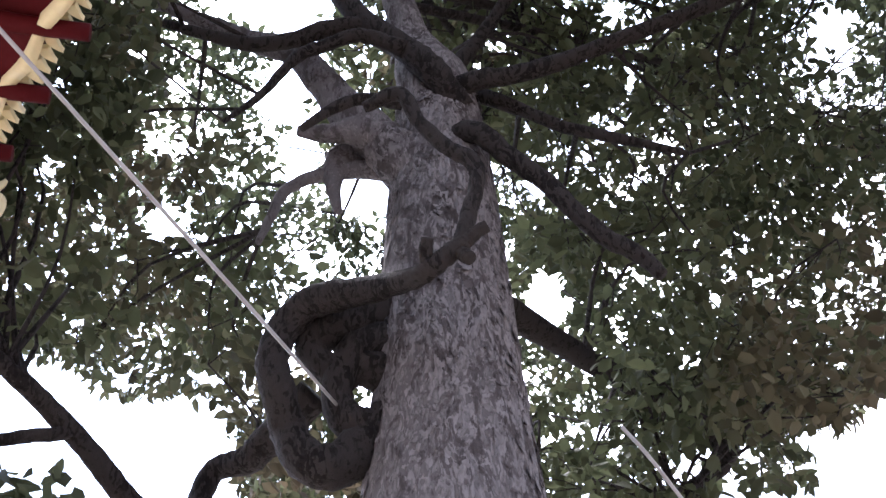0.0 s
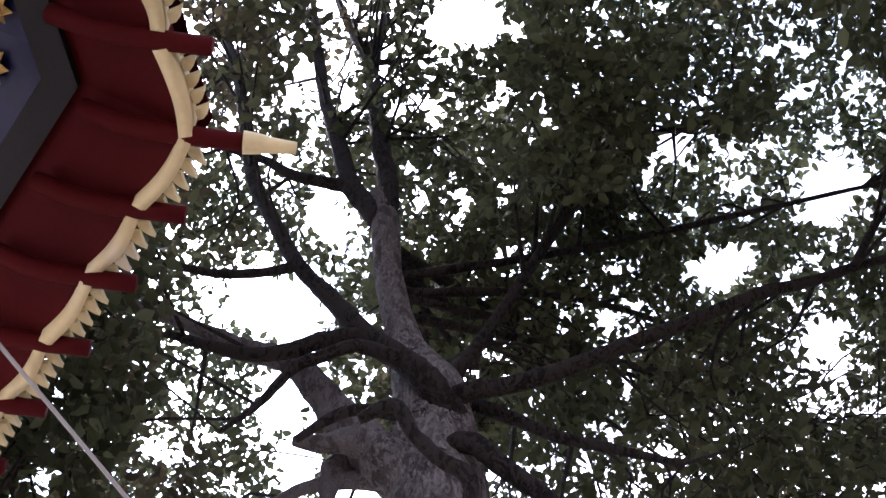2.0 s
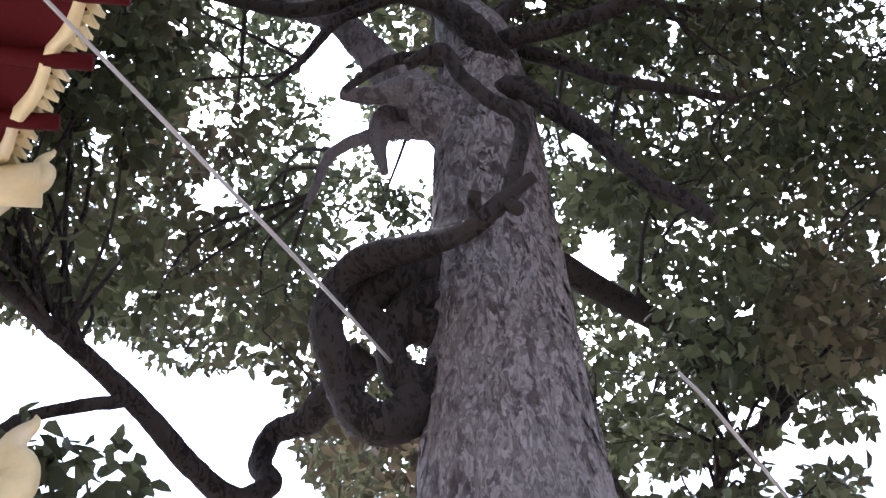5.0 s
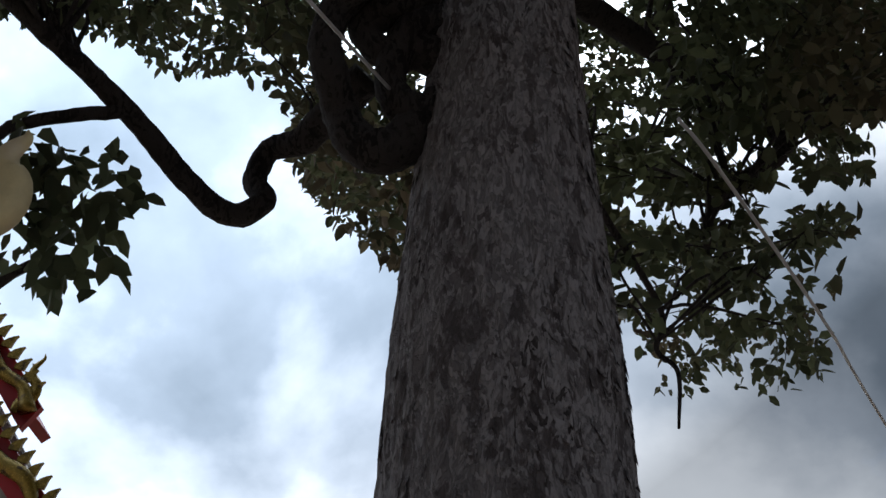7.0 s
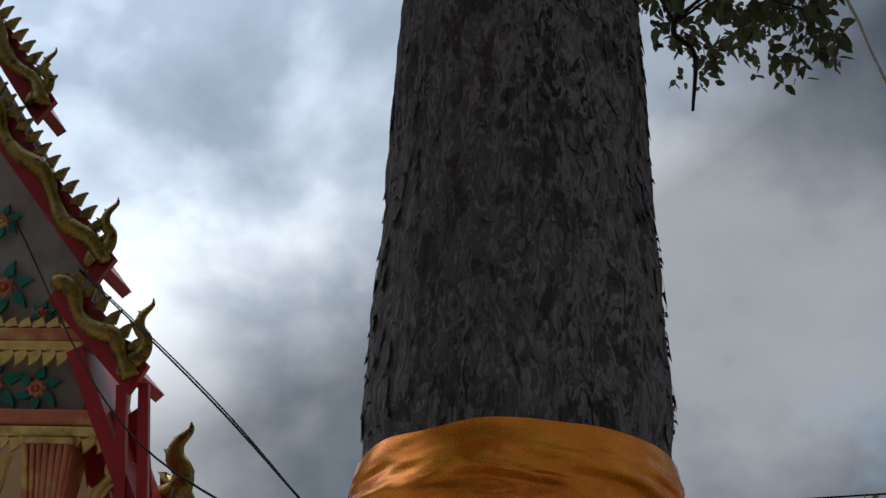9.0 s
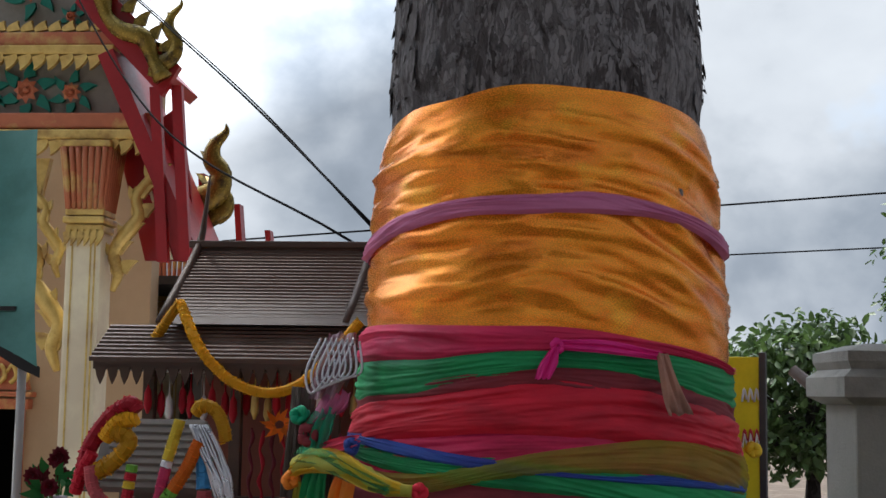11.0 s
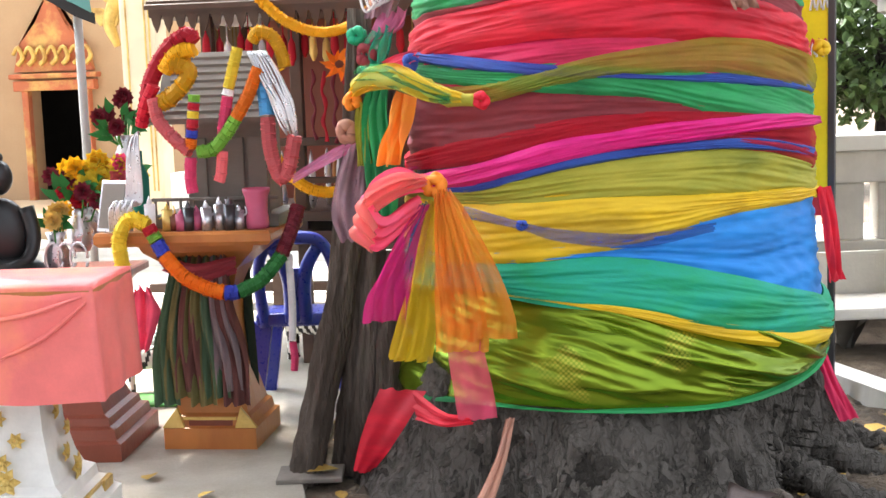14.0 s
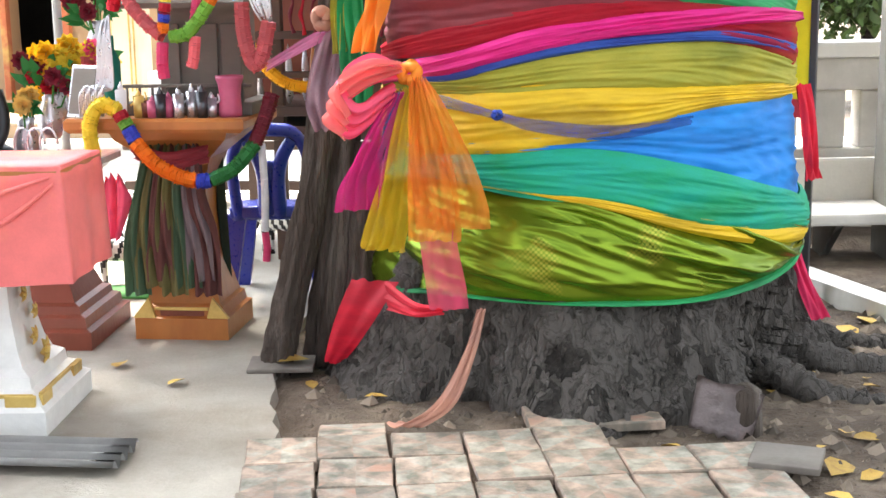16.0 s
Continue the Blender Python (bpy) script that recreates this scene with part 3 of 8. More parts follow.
# limbs that leave the trunk: x, y, z, radius
BOUGH_LINES = [
    # broken zigzag limb in front of the trunk, with stubs at its foot
    [(-0.40, 4.35, 7.36, 0.030), (-0.21, 4.3, 7.41, 0.042), (-0.11, 4.3, 7.17, 0.040), (0.03, 4.3, 6.96, 0.042), (0.15, 4.3, 6.85, 0.046), (0.17, 4.3, 6.70, 0.040), (0.11, 4.3, 6.42, 0.042), (0.07, 4.3, 6.22, 0.046)],
    [(0.07, 4.3, 6.24, 0.035), (0.14, 4.27, 6.30, 0.034), (0.20, 4.25, 6.33, 0.030)],
    [(0.05, 4.32, 6.24, 0.03), (0.09, 4.28, 6.17, 0.036), (0.11, 4.25, 6.12, 0.032)],
    [(-0.08, 4.34, 6.13, 0.03), (-0.09, 4.28, 6.20, 0.034), (-0.08, 4.24, 6.25, 0.030)],
    # the thick dark one that coils back under it
    [(0.10, 4.28, 6.27, 0.030), (0.03, 4.3, 6.22, 0.046), (-0.10, 4.35, 6.13, 0.050), (-0.27, 4.6, 6.30, 0.062), (-0.48, 4.8, 6.44, 0.078), (-0.69, 4.9, 6.48, 0.088), (-0.83, 5.0, 6.40, 0.088), (-0.88, 5.0, 6.18, 0.084), (-0.83, 5.0, 5.96, 0.088), (-0.79, 5.1, 5.83, 0.092), (-0.72, 5.1, 5.68, 0.10), (-0.62, 5.1, 5.60, 0.11), (-0.49, 5.15, 5.68, 0.12), (-0.30, 5.2, 5.92, 0.13)],
    [(-0.25, 5.2, 6.72, 0.14), (-0.46, 5.12, 6.58, 0.13), (-0.64, 5.1, 6.46, 0.11), (-0.70, 5.1, 6.33, 0.08), (-0.58, 5.12, 6.20, 0.08), (-0.42, 5.15, 6.24, 0.10), (-0.25, 5.2, 6.18, 0.12)],
    [(-0.28, 5.2, 6.45, 0.13), (-0.46, 5.14, 6.35, 0.11), (-0.56, 5.1, 6.06, 0.08), (-0.48, 5.14, 5.88, 0.10), (-0.28, 5.2, 5.85, 0.12)],
    [(-0.70, 5.35, 6.25, 0.13), (-0.94, 5.5, 6.08, 0.12), (-1.07, 5.6, 6.02, 0.10), (-1.25, 5.7, 6.04, 0.085), (-1.31, 5.7, 5.84, 0.085), (-1.24, 5.65, 5.68, 0.085), (-1.40, 5.6, 5.57, 0.085), (-1.59, 5.4, 5.65, 0.08), (-1.79, 5.2, 5.83, 0.075), (-1.99, 5.0, 5.98, 0.07), (-2.25, 4.8, 6.15, 0.06), (-2.8, 4.5, 6.6, 0.04)],
    [(-1.85, 5.12, 5.87, 0.05), (-2.06, 5.0, 5.76, 0.045), (-2.29, 4.9, 5.63, 0.04), (-2.36, 4.8, 5.48, 0.035), (-2.6, 4.7, 5.45, 0.02)],
    # bough that leaves to the right and droops
    [(0.0, 5.2, 8.02, 0.09), (0.21, 5.0, 7.91, 0.07), (0.40, 5.0, 7.67, 0.062), (0.58, 5.0, 7.47, 0.058), (0.71, 5.0, 7.24, 0.056), (0.88, 5.0, 6.99, 0.052), (1.04, 5.0, 6.85, 0.048), (1.15, 5.0, 6.69, 0.035)],
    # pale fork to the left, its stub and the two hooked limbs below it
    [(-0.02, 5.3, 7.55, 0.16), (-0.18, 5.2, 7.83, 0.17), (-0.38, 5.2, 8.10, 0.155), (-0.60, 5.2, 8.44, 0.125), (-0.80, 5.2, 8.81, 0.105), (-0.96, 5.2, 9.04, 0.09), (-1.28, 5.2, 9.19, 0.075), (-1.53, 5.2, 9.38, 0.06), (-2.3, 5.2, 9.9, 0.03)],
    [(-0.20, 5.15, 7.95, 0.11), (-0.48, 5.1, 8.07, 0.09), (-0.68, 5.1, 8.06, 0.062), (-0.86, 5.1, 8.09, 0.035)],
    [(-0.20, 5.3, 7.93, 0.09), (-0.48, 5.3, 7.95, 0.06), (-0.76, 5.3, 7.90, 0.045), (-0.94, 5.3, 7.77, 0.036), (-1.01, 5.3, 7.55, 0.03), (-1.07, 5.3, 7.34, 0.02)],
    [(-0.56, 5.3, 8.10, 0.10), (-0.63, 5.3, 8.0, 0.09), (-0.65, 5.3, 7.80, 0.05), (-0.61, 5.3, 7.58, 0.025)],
    [(-0.21, 4.6, 7.70, 0.040), (-0.41, 4.6, 7.75, 0.036), (-0.56, 4.6, 7.70, 0.034), (-0.76, 4.6, 7.51, 0.022)],
    # the long dark bough across the trunk, up to the left, with its branches
    [(0.12, 5.15, 8.30, 0.11), (-0.02, 5.0, 8.49, 0.098), (-0.19, 5.0, 8.74, 0.088), (-0.45, 5.0, 9.06, 0.078), (-0.70, 5.0, 9.50, 0.068), (-0.96, 5.0, 9.95, 0.060), (-1.17, 5.0, 10.54, 0.058), (-1.39, 5.0, 11.18, 0.056), (-1.53, 5.0, 11.98, 0.054), (-1.73, 5.0, 13.15, 0.048), (-2.02, 5.0, 14.55, 0.038), (-2.32, 5.0, 16.4, 0.02)],
    [(-0.94, 5.0, 9.93, 0.045), (-1.16, 5.0, 9.85, 0.036), (-1.48, 5.0, 9.84, 0.035), (-1.78, 5.0, 9.94, 0.03), (-2.17, 5.0, 10.13, 0.024), (-2.8, 5.0, 10.36, 0.014)],
    [(-0.43, 5.0, 9.04, 0.06), (-0.71, 5.0, 9.0, 0.06), (-0.93, 5.0, 8.89, 0.056), (-1.23, 5.0, 8.87, 0.05), (-1.78, 5.0, 9.12, 0.03)],
    [(-0.20, 4.95, 8.68, 0.06), (-0.48, 4.9, 8.78, 0.048), (-0.69, 4.9, 8.68, 0.044), (-0.87, 4.9, 8.57, 0.038), (-1.07, 4.9, 8.20, 0.026), (-1.27, 4.9, 7.96, 0.015)],
    # the two leaders above the fork, with their side branches
    [(-0.38, 5.3, 11.0, 0.10), (-0.51, 5.3, 11.3, 0.095), (-0.65, 5.3, 11.65, 0.085), (-0.78, 5.3, 12.38, 0.076), (-0.95, 5.3, 13.34, 0.066), (-1.08, 5.3, 14.42, 0.055), (-1.23, 5.3, 16.0, 0.03)],
    [(-0.65, 5.3, 11.6, 0.06), (-0.85, 5.3, 11.69, 0.055), (-1.15, 5.3, 11.84, 0.05), (-1.42, 5.3, 12.13, 0.04), (-1.79, 5.3, 12.38, 0.03), (-2.35, 5.3, 12.76, 0.02)],
    [(-0.35, 5.3, 11.05, 0.10), (-0.33, 5.3, 11.62, 0.09), (-0.42, 5.3, 12.46, 0.078), (-0.50, 5.3, 13.67, 0.072), (-0.62, 5.3, 14.44, 0.06), (-0.82, 5.3, 15.29, 0.05), (-1.06, 5.3, 16.5, 0.025)],
    [(-0.50, 5.3, 13.9, 0.05), (-0.44, 5.3, 15.09, 0.042), (-0.37, 5.3, 16.25, 0.02)],
    # boughs to the right
    [(0.0, 5.2, 8.45, 0.09), (0.23, 5.1, 8.53, 0.07), (0.45, 5.1, 8.57, 0.062), (0.83, 5.1, 8.72, 0.056), (1.23, 5.1, 8.94, 0.052), (1.87, 5.1, 9.29, 0.048), (2.32, 5.1, 9.54, 0.045), (2.75, 5.1, 9.69, 0.040), (3.14, 5.1, 9.88, 0.036), (3.64, 5.1, 10.03, 0.02)],
    [(3.03, 5.05, 9.75, 0.034), (3.31, 5.0, 10.22, 0.03), (3.64, 5.0, 10.71, 0.024), (4.07, 5.0, 11.33, 0.012)],
    [(0.1, 5.3, 8.75, 0.07), (0.52, 5.3, 8.48, 0.045), (0.79, 5.3, 8.29, 0.04), (1.12, 5.3, 8.16, 0.034), (1.52, 5.3, 8.0, 0.02)],
    [(0.02, 5.4, 8.95, 0.07), (0.23, 5.5, 9.38, 0.055), (0.46, 5.5, 9.85, 0.046), (0.83, 5.5, 10.67, 0.044), (1.24, 5.5, 11.53, 0.045), (1.62, 5.5, 12.21, 0.044), (2.13, 5.5, 12.82, 0.036), (2.93, 5.5, 13.1, 0.02)],
    # the limb far to the right, low
    [(0.05, 5.6, 7.3, 0.10), (0.9, 6.6, 7.5, 0.08), (1.76, 7.0, 7.13, 0.06), (1.76, 7.0, 6.88, 0.05), (1.49, 7.0, 6.70, 0.045), (1.30, 7.0, 6.50, 0.036), (1.24, 7.0, 6.2, 0.022)],
    [(0.2, 5.7, 6.3, 0.036), (0.55, 6.4, 6.1, 0.026), (0.89, 6.7, 5.61, 0.018), (0.85, 6.7, 5.35, 0.016), (0.96, 6.7, 5.21, 0.014), (0.94, 6.7, 4.87, 0.008)],
]
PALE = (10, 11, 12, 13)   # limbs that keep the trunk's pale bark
for k in (7, 8):
    BOUGH_LINES[k] = [(x, y, z, r * 0.75) for x, y, z, r in BOUGH_LINES[k]]
rng = random.Random(11)
for k in range(16):
    a = rng.uniform(0, 2 * math.pi)
    z0 = rng.uniform(9.7, 10.9)
    d = Vector((math.sin(a), math.cos(a), 0))
    d.x = abs(d.x)
    if d.y < 0.15:
        d.y = abs(d.y) + 0.2
        d.normalize()
    bend = Vector((d.y, -d.x, 0)) * rng.uniform(-0.9, 0.9)
    p = Vector((AXIS.x - 0.3, AXIS.y, z0))
    rise = rng.uniform(0.5, 0.95)
    limb = []
    for u, r in ((0, 0.04), (0.3, 0.032), (0.6, 0.026), (0.85, 0.018), (1.0, 0.01)):
        q = p + d * 5.2 * u + bend * u * u * 2.0 + Vector((0, 0, rise * 4.5 * u - 0.9 * u * u * u))
        limb.append((q.x, q.y, q.z, r))
    BOUGH_LINES.append(limb)
NODES = []
for k, limb in enumerate(BOUGH_LINES):
    bm = bmesh.new()
    tube(bm, limb, n=14, steps=7, rough=0.16, seed=k)
    part("limb", bm, "bark" if k in PALE else "shaded_limb_bark", tree)
    NODES += [q for q in smooth_path(limb, 4)]
NODES = np.array(NODES)

# leaf gaps cut to fit the camera's view: azimuth, elevation, width, height in degrees, from the standing point
VIEW_GAPS = [(-12.5, 55.5, 5.0, 1.45), (-10.4, 51.6, 1.5, 1.7), (-8.9, 49.2, 1.2, 1.9), (-4.9, 47.6, 1.7, 1.3), (-8.5, 59.4, 2.2, 1.1), (6.2, 42.5, 1.3, 1.5), (32, 56.2, 3.0, 1.1), (13, 54.5, 1.5, 0.45), (22.5, 55.2, 2.4, 0.9), (27, 51, 1.4, 0.8), (22, 61, 1.5, 1.0), (4.8, 68.2, 5.0, 1.4), (-17, 45.5, 1.0, 1.0)]
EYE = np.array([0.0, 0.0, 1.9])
# lower leaf limit, set to fit the camera's view: azimuth, elevation
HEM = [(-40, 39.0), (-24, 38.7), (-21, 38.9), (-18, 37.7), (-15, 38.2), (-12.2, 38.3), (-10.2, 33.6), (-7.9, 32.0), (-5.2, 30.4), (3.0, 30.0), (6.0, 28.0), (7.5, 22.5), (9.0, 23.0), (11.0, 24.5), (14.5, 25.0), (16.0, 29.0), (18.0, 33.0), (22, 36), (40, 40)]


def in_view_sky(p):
    """True where leaves are left out to fit the camera's view: below the hem, in a gap, or before the limbs on the side
    of the path.
    """
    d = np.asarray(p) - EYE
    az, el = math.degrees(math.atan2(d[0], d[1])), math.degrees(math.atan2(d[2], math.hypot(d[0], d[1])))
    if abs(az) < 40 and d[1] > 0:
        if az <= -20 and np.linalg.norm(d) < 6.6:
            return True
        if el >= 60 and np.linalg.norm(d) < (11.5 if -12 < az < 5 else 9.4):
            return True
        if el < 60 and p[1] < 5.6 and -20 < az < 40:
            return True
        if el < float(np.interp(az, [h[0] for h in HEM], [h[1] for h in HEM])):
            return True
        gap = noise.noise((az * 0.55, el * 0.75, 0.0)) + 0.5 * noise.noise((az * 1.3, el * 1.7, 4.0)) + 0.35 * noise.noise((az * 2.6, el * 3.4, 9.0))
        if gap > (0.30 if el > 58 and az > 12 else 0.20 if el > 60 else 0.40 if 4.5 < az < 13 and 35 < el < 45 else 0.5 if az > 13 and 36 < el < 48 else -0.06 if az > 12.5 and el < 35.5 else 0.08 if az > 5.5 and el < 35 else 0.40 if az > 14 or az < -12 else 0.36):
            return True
        for a, e, w, h in VIEW_GAPS:
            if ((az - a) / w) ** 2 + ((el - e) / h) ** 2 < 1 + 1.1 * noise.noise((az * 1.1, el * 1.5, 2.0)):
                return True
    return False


def leaf_cloud(centres, per, leaf, seed, droop=0.5, keep=None):
    """Vertices and faces of many folded leaves about the given (x, y, z, radius)."""
    g = np.random.RandomState(seed)
    verts, faces = [], []
    for cx, cy, cz, rad in centres:
        n = int(per * (rad / 0.5) ** 2)
        for _ in range(n):
            o = g.normal(0, 1, 3)
            o *= rad * g.uniform(0.15, 1) ** 0.6 / (np.linalg.norm(o) + 1e-6)
            o[2] *= 0.6
            c = np.array((cx, cy, cz)) + o
            if keep and not keep(c):
                continue
            ax = g.normal(0, 1, 3) + o / rad * 0.8
            ax[2] -= droop
            ax /= np.linalg.norm(ax)
            sd = np.cross(ax, g.normal(0, 1, 3) + np.array((0, 0, 1.2)))
            sd /= np.linalg.norm(sd) + 1e-9
            up = np.cross(sd, ax)
            l = leaf * g.uniform(0.65, 1.25)
            w = l * g.uniform(0.24, 0.33)
            f = w * 0.35
            b = len(verts)
            verts += [c, c + ax * l * 0.3 + sd * w + up * f, c + ax * l * 0.72 + sd * w * 0.75 + up * f * 0.6, c + ax * l - up * f * 0.5, c + ax * l * 0.72 - sd * w * 0.75 + up * f * 0.6, c + ax * l * 0.3 - sd * w + up * f]
            faces += [(b, b + 1, b + 2, b + 3), (b, b + 3, b + 4, b + 5)]
    return verts, faces


def mesh_part(name, verts, faces, material, parent, label="", kind=""):
    me = bpy.data.meshes.new(name)
    me.from_pydata([tuple(v) for v in verts], [], faces)
    me.materials.append(M[material])
    me.shade_smooth()
    ob = new(name, me)
    ob.parent = parent
    return tagged(ob, label, kind=kind)


rng = random.Random(5)
CLUMPS = []
while len(CLUMPS) < 2300:
    u = Vector((rng.gauss(0, 1), rng.gauss(0, 1), rng.gauss(0, 1))).normalized() * rng.uniform(0.45, 1) ** 0.5
    p = Vector((0.2 + u.x * 7.2, 6.6 + u.y * 6.2, 11.0 + u.z * 5.6))
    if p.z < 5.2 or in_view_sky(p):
        continue
    if math.hypot(p.x - AXIS.x, p.y - AXIS.y) < 1.3 and p.z < 9.5:
        continue
    CLUMPS.append((p.x, p.y, p.z, rng.uniform(0.36, 0.62)))
for k in range(85):
    a, e, dist = radians(rng.uniform(-34, -11)), radians(rng.uniform(40, 55)), rng.uniform(7.0, 9.6)
    p = EYE + dist * np.array((math.sin(a) * math.cos(e), math.cos(a) * math.cos(e), math.sin(e)))
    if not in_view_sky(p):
        CLUMPS.append((*p, rng.uniform(0.3, 0.5)))
# more leaf clumps, placed by angle from EYE to fill the camera's view
for k in range(960):
    az, el, dist = rng.uniform(-31, -9), rng.uniform(39, 54), rng.uniform(6.2, 9.0)
    if k >= 30:
        az, el, dist = rng.uniform(5.5, 22), rng.uniform(28, 50), rng.uniform(7.5, 10.5)
    if 110 <= k < 150:
        az, el, dist = rng.uniform(6.5, 17), rng.uniform(23, 34), rng.uniform(7.4, 9.0)
    if 75 <= k < 110 or k >= 150:
        az, el, dist = rng.uniform(-6, 19), rng.uniform(50, 73), rng.uniform(9, 14)
    if k >= 640:
        az, el, dist = rng.uniform(-28, 32), rng.uniform(57, 80) if k < 1100 else rng.uniform(70, 90), rng.uniform(9.2, 14)
    elif k >= 430:
        az, el, dist = rng.uniform(4, 30), rng.uniform(37, 66), rng.uniform(9, 13)
    a, e = radians(az), radians(el)
    p = EYE + dist * np.array((math.sin(a) * math.cos(e), math.cos(a) * math.cos(e), math.sin(e)))
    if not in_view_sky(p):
        CLUMPS.append((*p, rng.uniform(0.22, 0.34) if 110 <= k < 150 else rng.uniform(0.3, 0.5)))
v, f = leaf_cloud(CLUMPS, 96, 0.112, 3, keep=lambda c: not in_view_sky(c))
mesh_part("crown", v, f, "leaf", tree, "dense mass of small dark green leaves", "stuff")


def twigs(centres, nodes, parent, seed):
    g = random.Random(seed)
    bm = bmesh.new()
    for cx, cy, cz, rad in centres:
        c = np.array((cx, cy, cz))
        d = np.linalg.norm(nodes[:, :3] - c, axis=1) + 1.2 * np.maximum(0, nodes[:, 2] - c[2])
        if d.min() > 1.6:
            continue
        q = nodes[int(np.argsort(d)[g.randrange(min(7, len(nodes)))])]
        mid = (q[:3] + c) / 2 + np.array((g.uniform(-0.25, 0.25), g.uniform(-0.25, 0.25), g.uniform(0.0, 0.3)))
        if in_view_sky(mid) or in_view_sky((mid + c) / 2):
            continue
        tube(bm, [(*q[:3], min(0.02, q[3] * 0.6)), (*mid, 0.011), (*c, 0.006)], n=4, steps=3, caps=False)
        for _ in range(3):
            t = c + np.array([g.uniform(-1, 1) for _ in range(3)]) * rad * 0.8
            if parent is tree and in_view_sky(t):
                continue
            tube(bm, [(*c, 0.006), (*((c + t) / 2 + 0.04), 0.005), (*t, 0.003)], n=3, steps=1, caps=False)
    return part("twig_work", bm, "shaded_limb_bark", parent)


tagged(twigs(CLUMPS, NODES, tree, 8), kind="stuff")
# a neighbouring tree's spray of large leaves, low on the left
spray = thing("tree", pose(0, 0, 0), "slim tree with a spray of large dark leaves", "tree")
bm = bmesh.new()
tube(bm, [(-4.6, 6.4, -0.1, 0.09), (-4.3, 6.3, 2.5, 0.07), (-3.6, 6.0, 4.2, 0.05), (-2.6, 5.7, 5.2, 0.03), (-2.1, 5.6, 5.35, 0.015)], n=10, steps=6, rough=0.2)
part("trunk", bm, "shaded_limb_bark", spray)
SPRAY = []
for k in range(26):
    a, e, dist = radians(rng.uniform(-28, -20.2)), radians(rng.uniform(28.8, 33.6)), rng.uniform(6.0, 7.0)
    p = EYE + dist * np.array((math.sin(a) * math.cos(e), math.cos(a) * math.cos(e), math.sin(e)))
    SPRAY.append((*p, rng.uniform(0.18, 0.28)))
v, f = leaf_cloud(SPRAY, 62, 0.15, 9, 0.9)
mesh_part("crown", v, f, "leaf", spray, "large dark green leaves", "stuff")
tagged(twigs(SPRAY, np.array([(-2.6, 5.7, 5.2, 0.03), (-2.3, 5.65, 5.3, 0.02), (-2.1, 5.6, 5.35, 0.015)]), spray, 4), kind="stuff")


# ---- cloth round the trunk ----
STATIONS = (-75, -35, 0, 35, 75)


def edge_z(zs, theta):
    """Height of a cloth's edge at an angle; round the back it runs level from one end to the other."""
    if -75 <= theta <= 75:
        p = smooth_path([(s, z) for s, z in zip(STATIONS, zs)], 8)
        return float(np.interp(theta, [q[0] for q in p], [q[1] for q in p]))
    t = theta + 360 if theta < 0 else theta
    return zs[4] + (zs[0] - zs[4]) * (t - 75) / 210


def wrap(name, label, material, top, bottom, out, folds=5, depth=0.016, drift=1.0, seed=0, category="cloth", slack=0.0, slope=0.0, lump=1.0, crisp=0.05):
    bm = bmesh.new()
    nu, nt_ = (60, 320) if slope else (34, 240)
    rows = []
    for j in range(nt_):
        th = -180 + 360 * j / nt_
        zt, zb = edge_z(top, th), edge_z(bottom, th)
        ta = radians(th)
        row = []
        for i in range(nu + 1):
            u = i / nu
            z = zt + (zb - zt) * u
            n1 = noise.noise((math.sin(ta) * 1.3 + seed, math.cos(ta) * 1.3, u * 1.5))
            ph = folds * u + drift * 0.9 * math.sin(ta * 1.0 + seed) + 0.9 * n1 * lump - slope * (ta if -2.2 < ta < 2.2 else 0)
            sx, cx = math.sin(ta), math.cos(ta)
            r1 = 1 - 2.2 * abs(noise.noise((sx * 0.9 + seed, cx * 0.9, ph * 1.1)))
            r2 = 1 - 2.2 * abs(noise.noise((sx * 1.9 - seed, cx * 1.9, ph * 2.6 + 0.8 * sx)))
            r3 = 1 - 2.2 * abs(noise.noise((sx * 3.1, cx * 3.1 + seed, ph * 5.5 - 1.5 * sx)))
            fold = 0.25 + 0.6 * r1 + 0.5 * r2 + 0.35 * r3
            if slope:
                fold = 0.25 + (1.0 - crisp) * r1 + 0.45 * r2 + crisp * r3
            fine = noise.noise((sx * 4 + seed, cx * 4, z * 40))
            hug = min(1.0, 5 * u, 5 * (1 - u))
            o = out + hug * (depth * (fold - 0.5) + 0.003 * fine) - 0.014 * (1 - hug)
            wav = 0.016 * noise.noise((math.sin(ta) * 2 + seed * 2, math.cos(ta) * 2, 4 * round(u)))
            o += slack * math.sin(math.pi * u) ** 2 * max(0, math.cos(ta))
            row.append(bm.verts.new(trunk_point(th, z + wav * abs(2 * u - 1), o)))
        rows.append(row)
    for j in range(nt_):
        a, b = rows[j], rows[(j + 1) % nt_]
        for i in range(nu):
            bm.faces.new((a[i], b[i], b[i + 1], a[i + 1]))
    return tagged(part(name, bm, material), label, category, "cloths wound round the trunk")


wrap("satin_wrap", "wide gold-orange satin cloth wound smoothly round the trunk", "gold_satin", (2.68, 2.74, 2.77, 2.75, 2.69), (1.88, 1.88, 1.88, 1.83, 1.74), 0.034, 7, 0.030, 0.5, 1, slope=0.6, lump=0.5, crisp=0.12)
wrap("ribbon", "narrow mauve ribbon tied over gold satin", "mauve", (2.26, 2.355, 2.375, 2.37, 2.28), (2.19, 2.285, 2.305, 2.30, 2.21), 0.074, 2, 0.008, 0.5, 2)
wrap("sash", "crimson pink tulle sash below the gold satin", "crimson", (1.94, 1.93, 1.92, 1.88, 1.80), (1.79, 1.80, 1.82, 1.83, 1.77), 0.052, 3, 0.014, 0.8, 3)
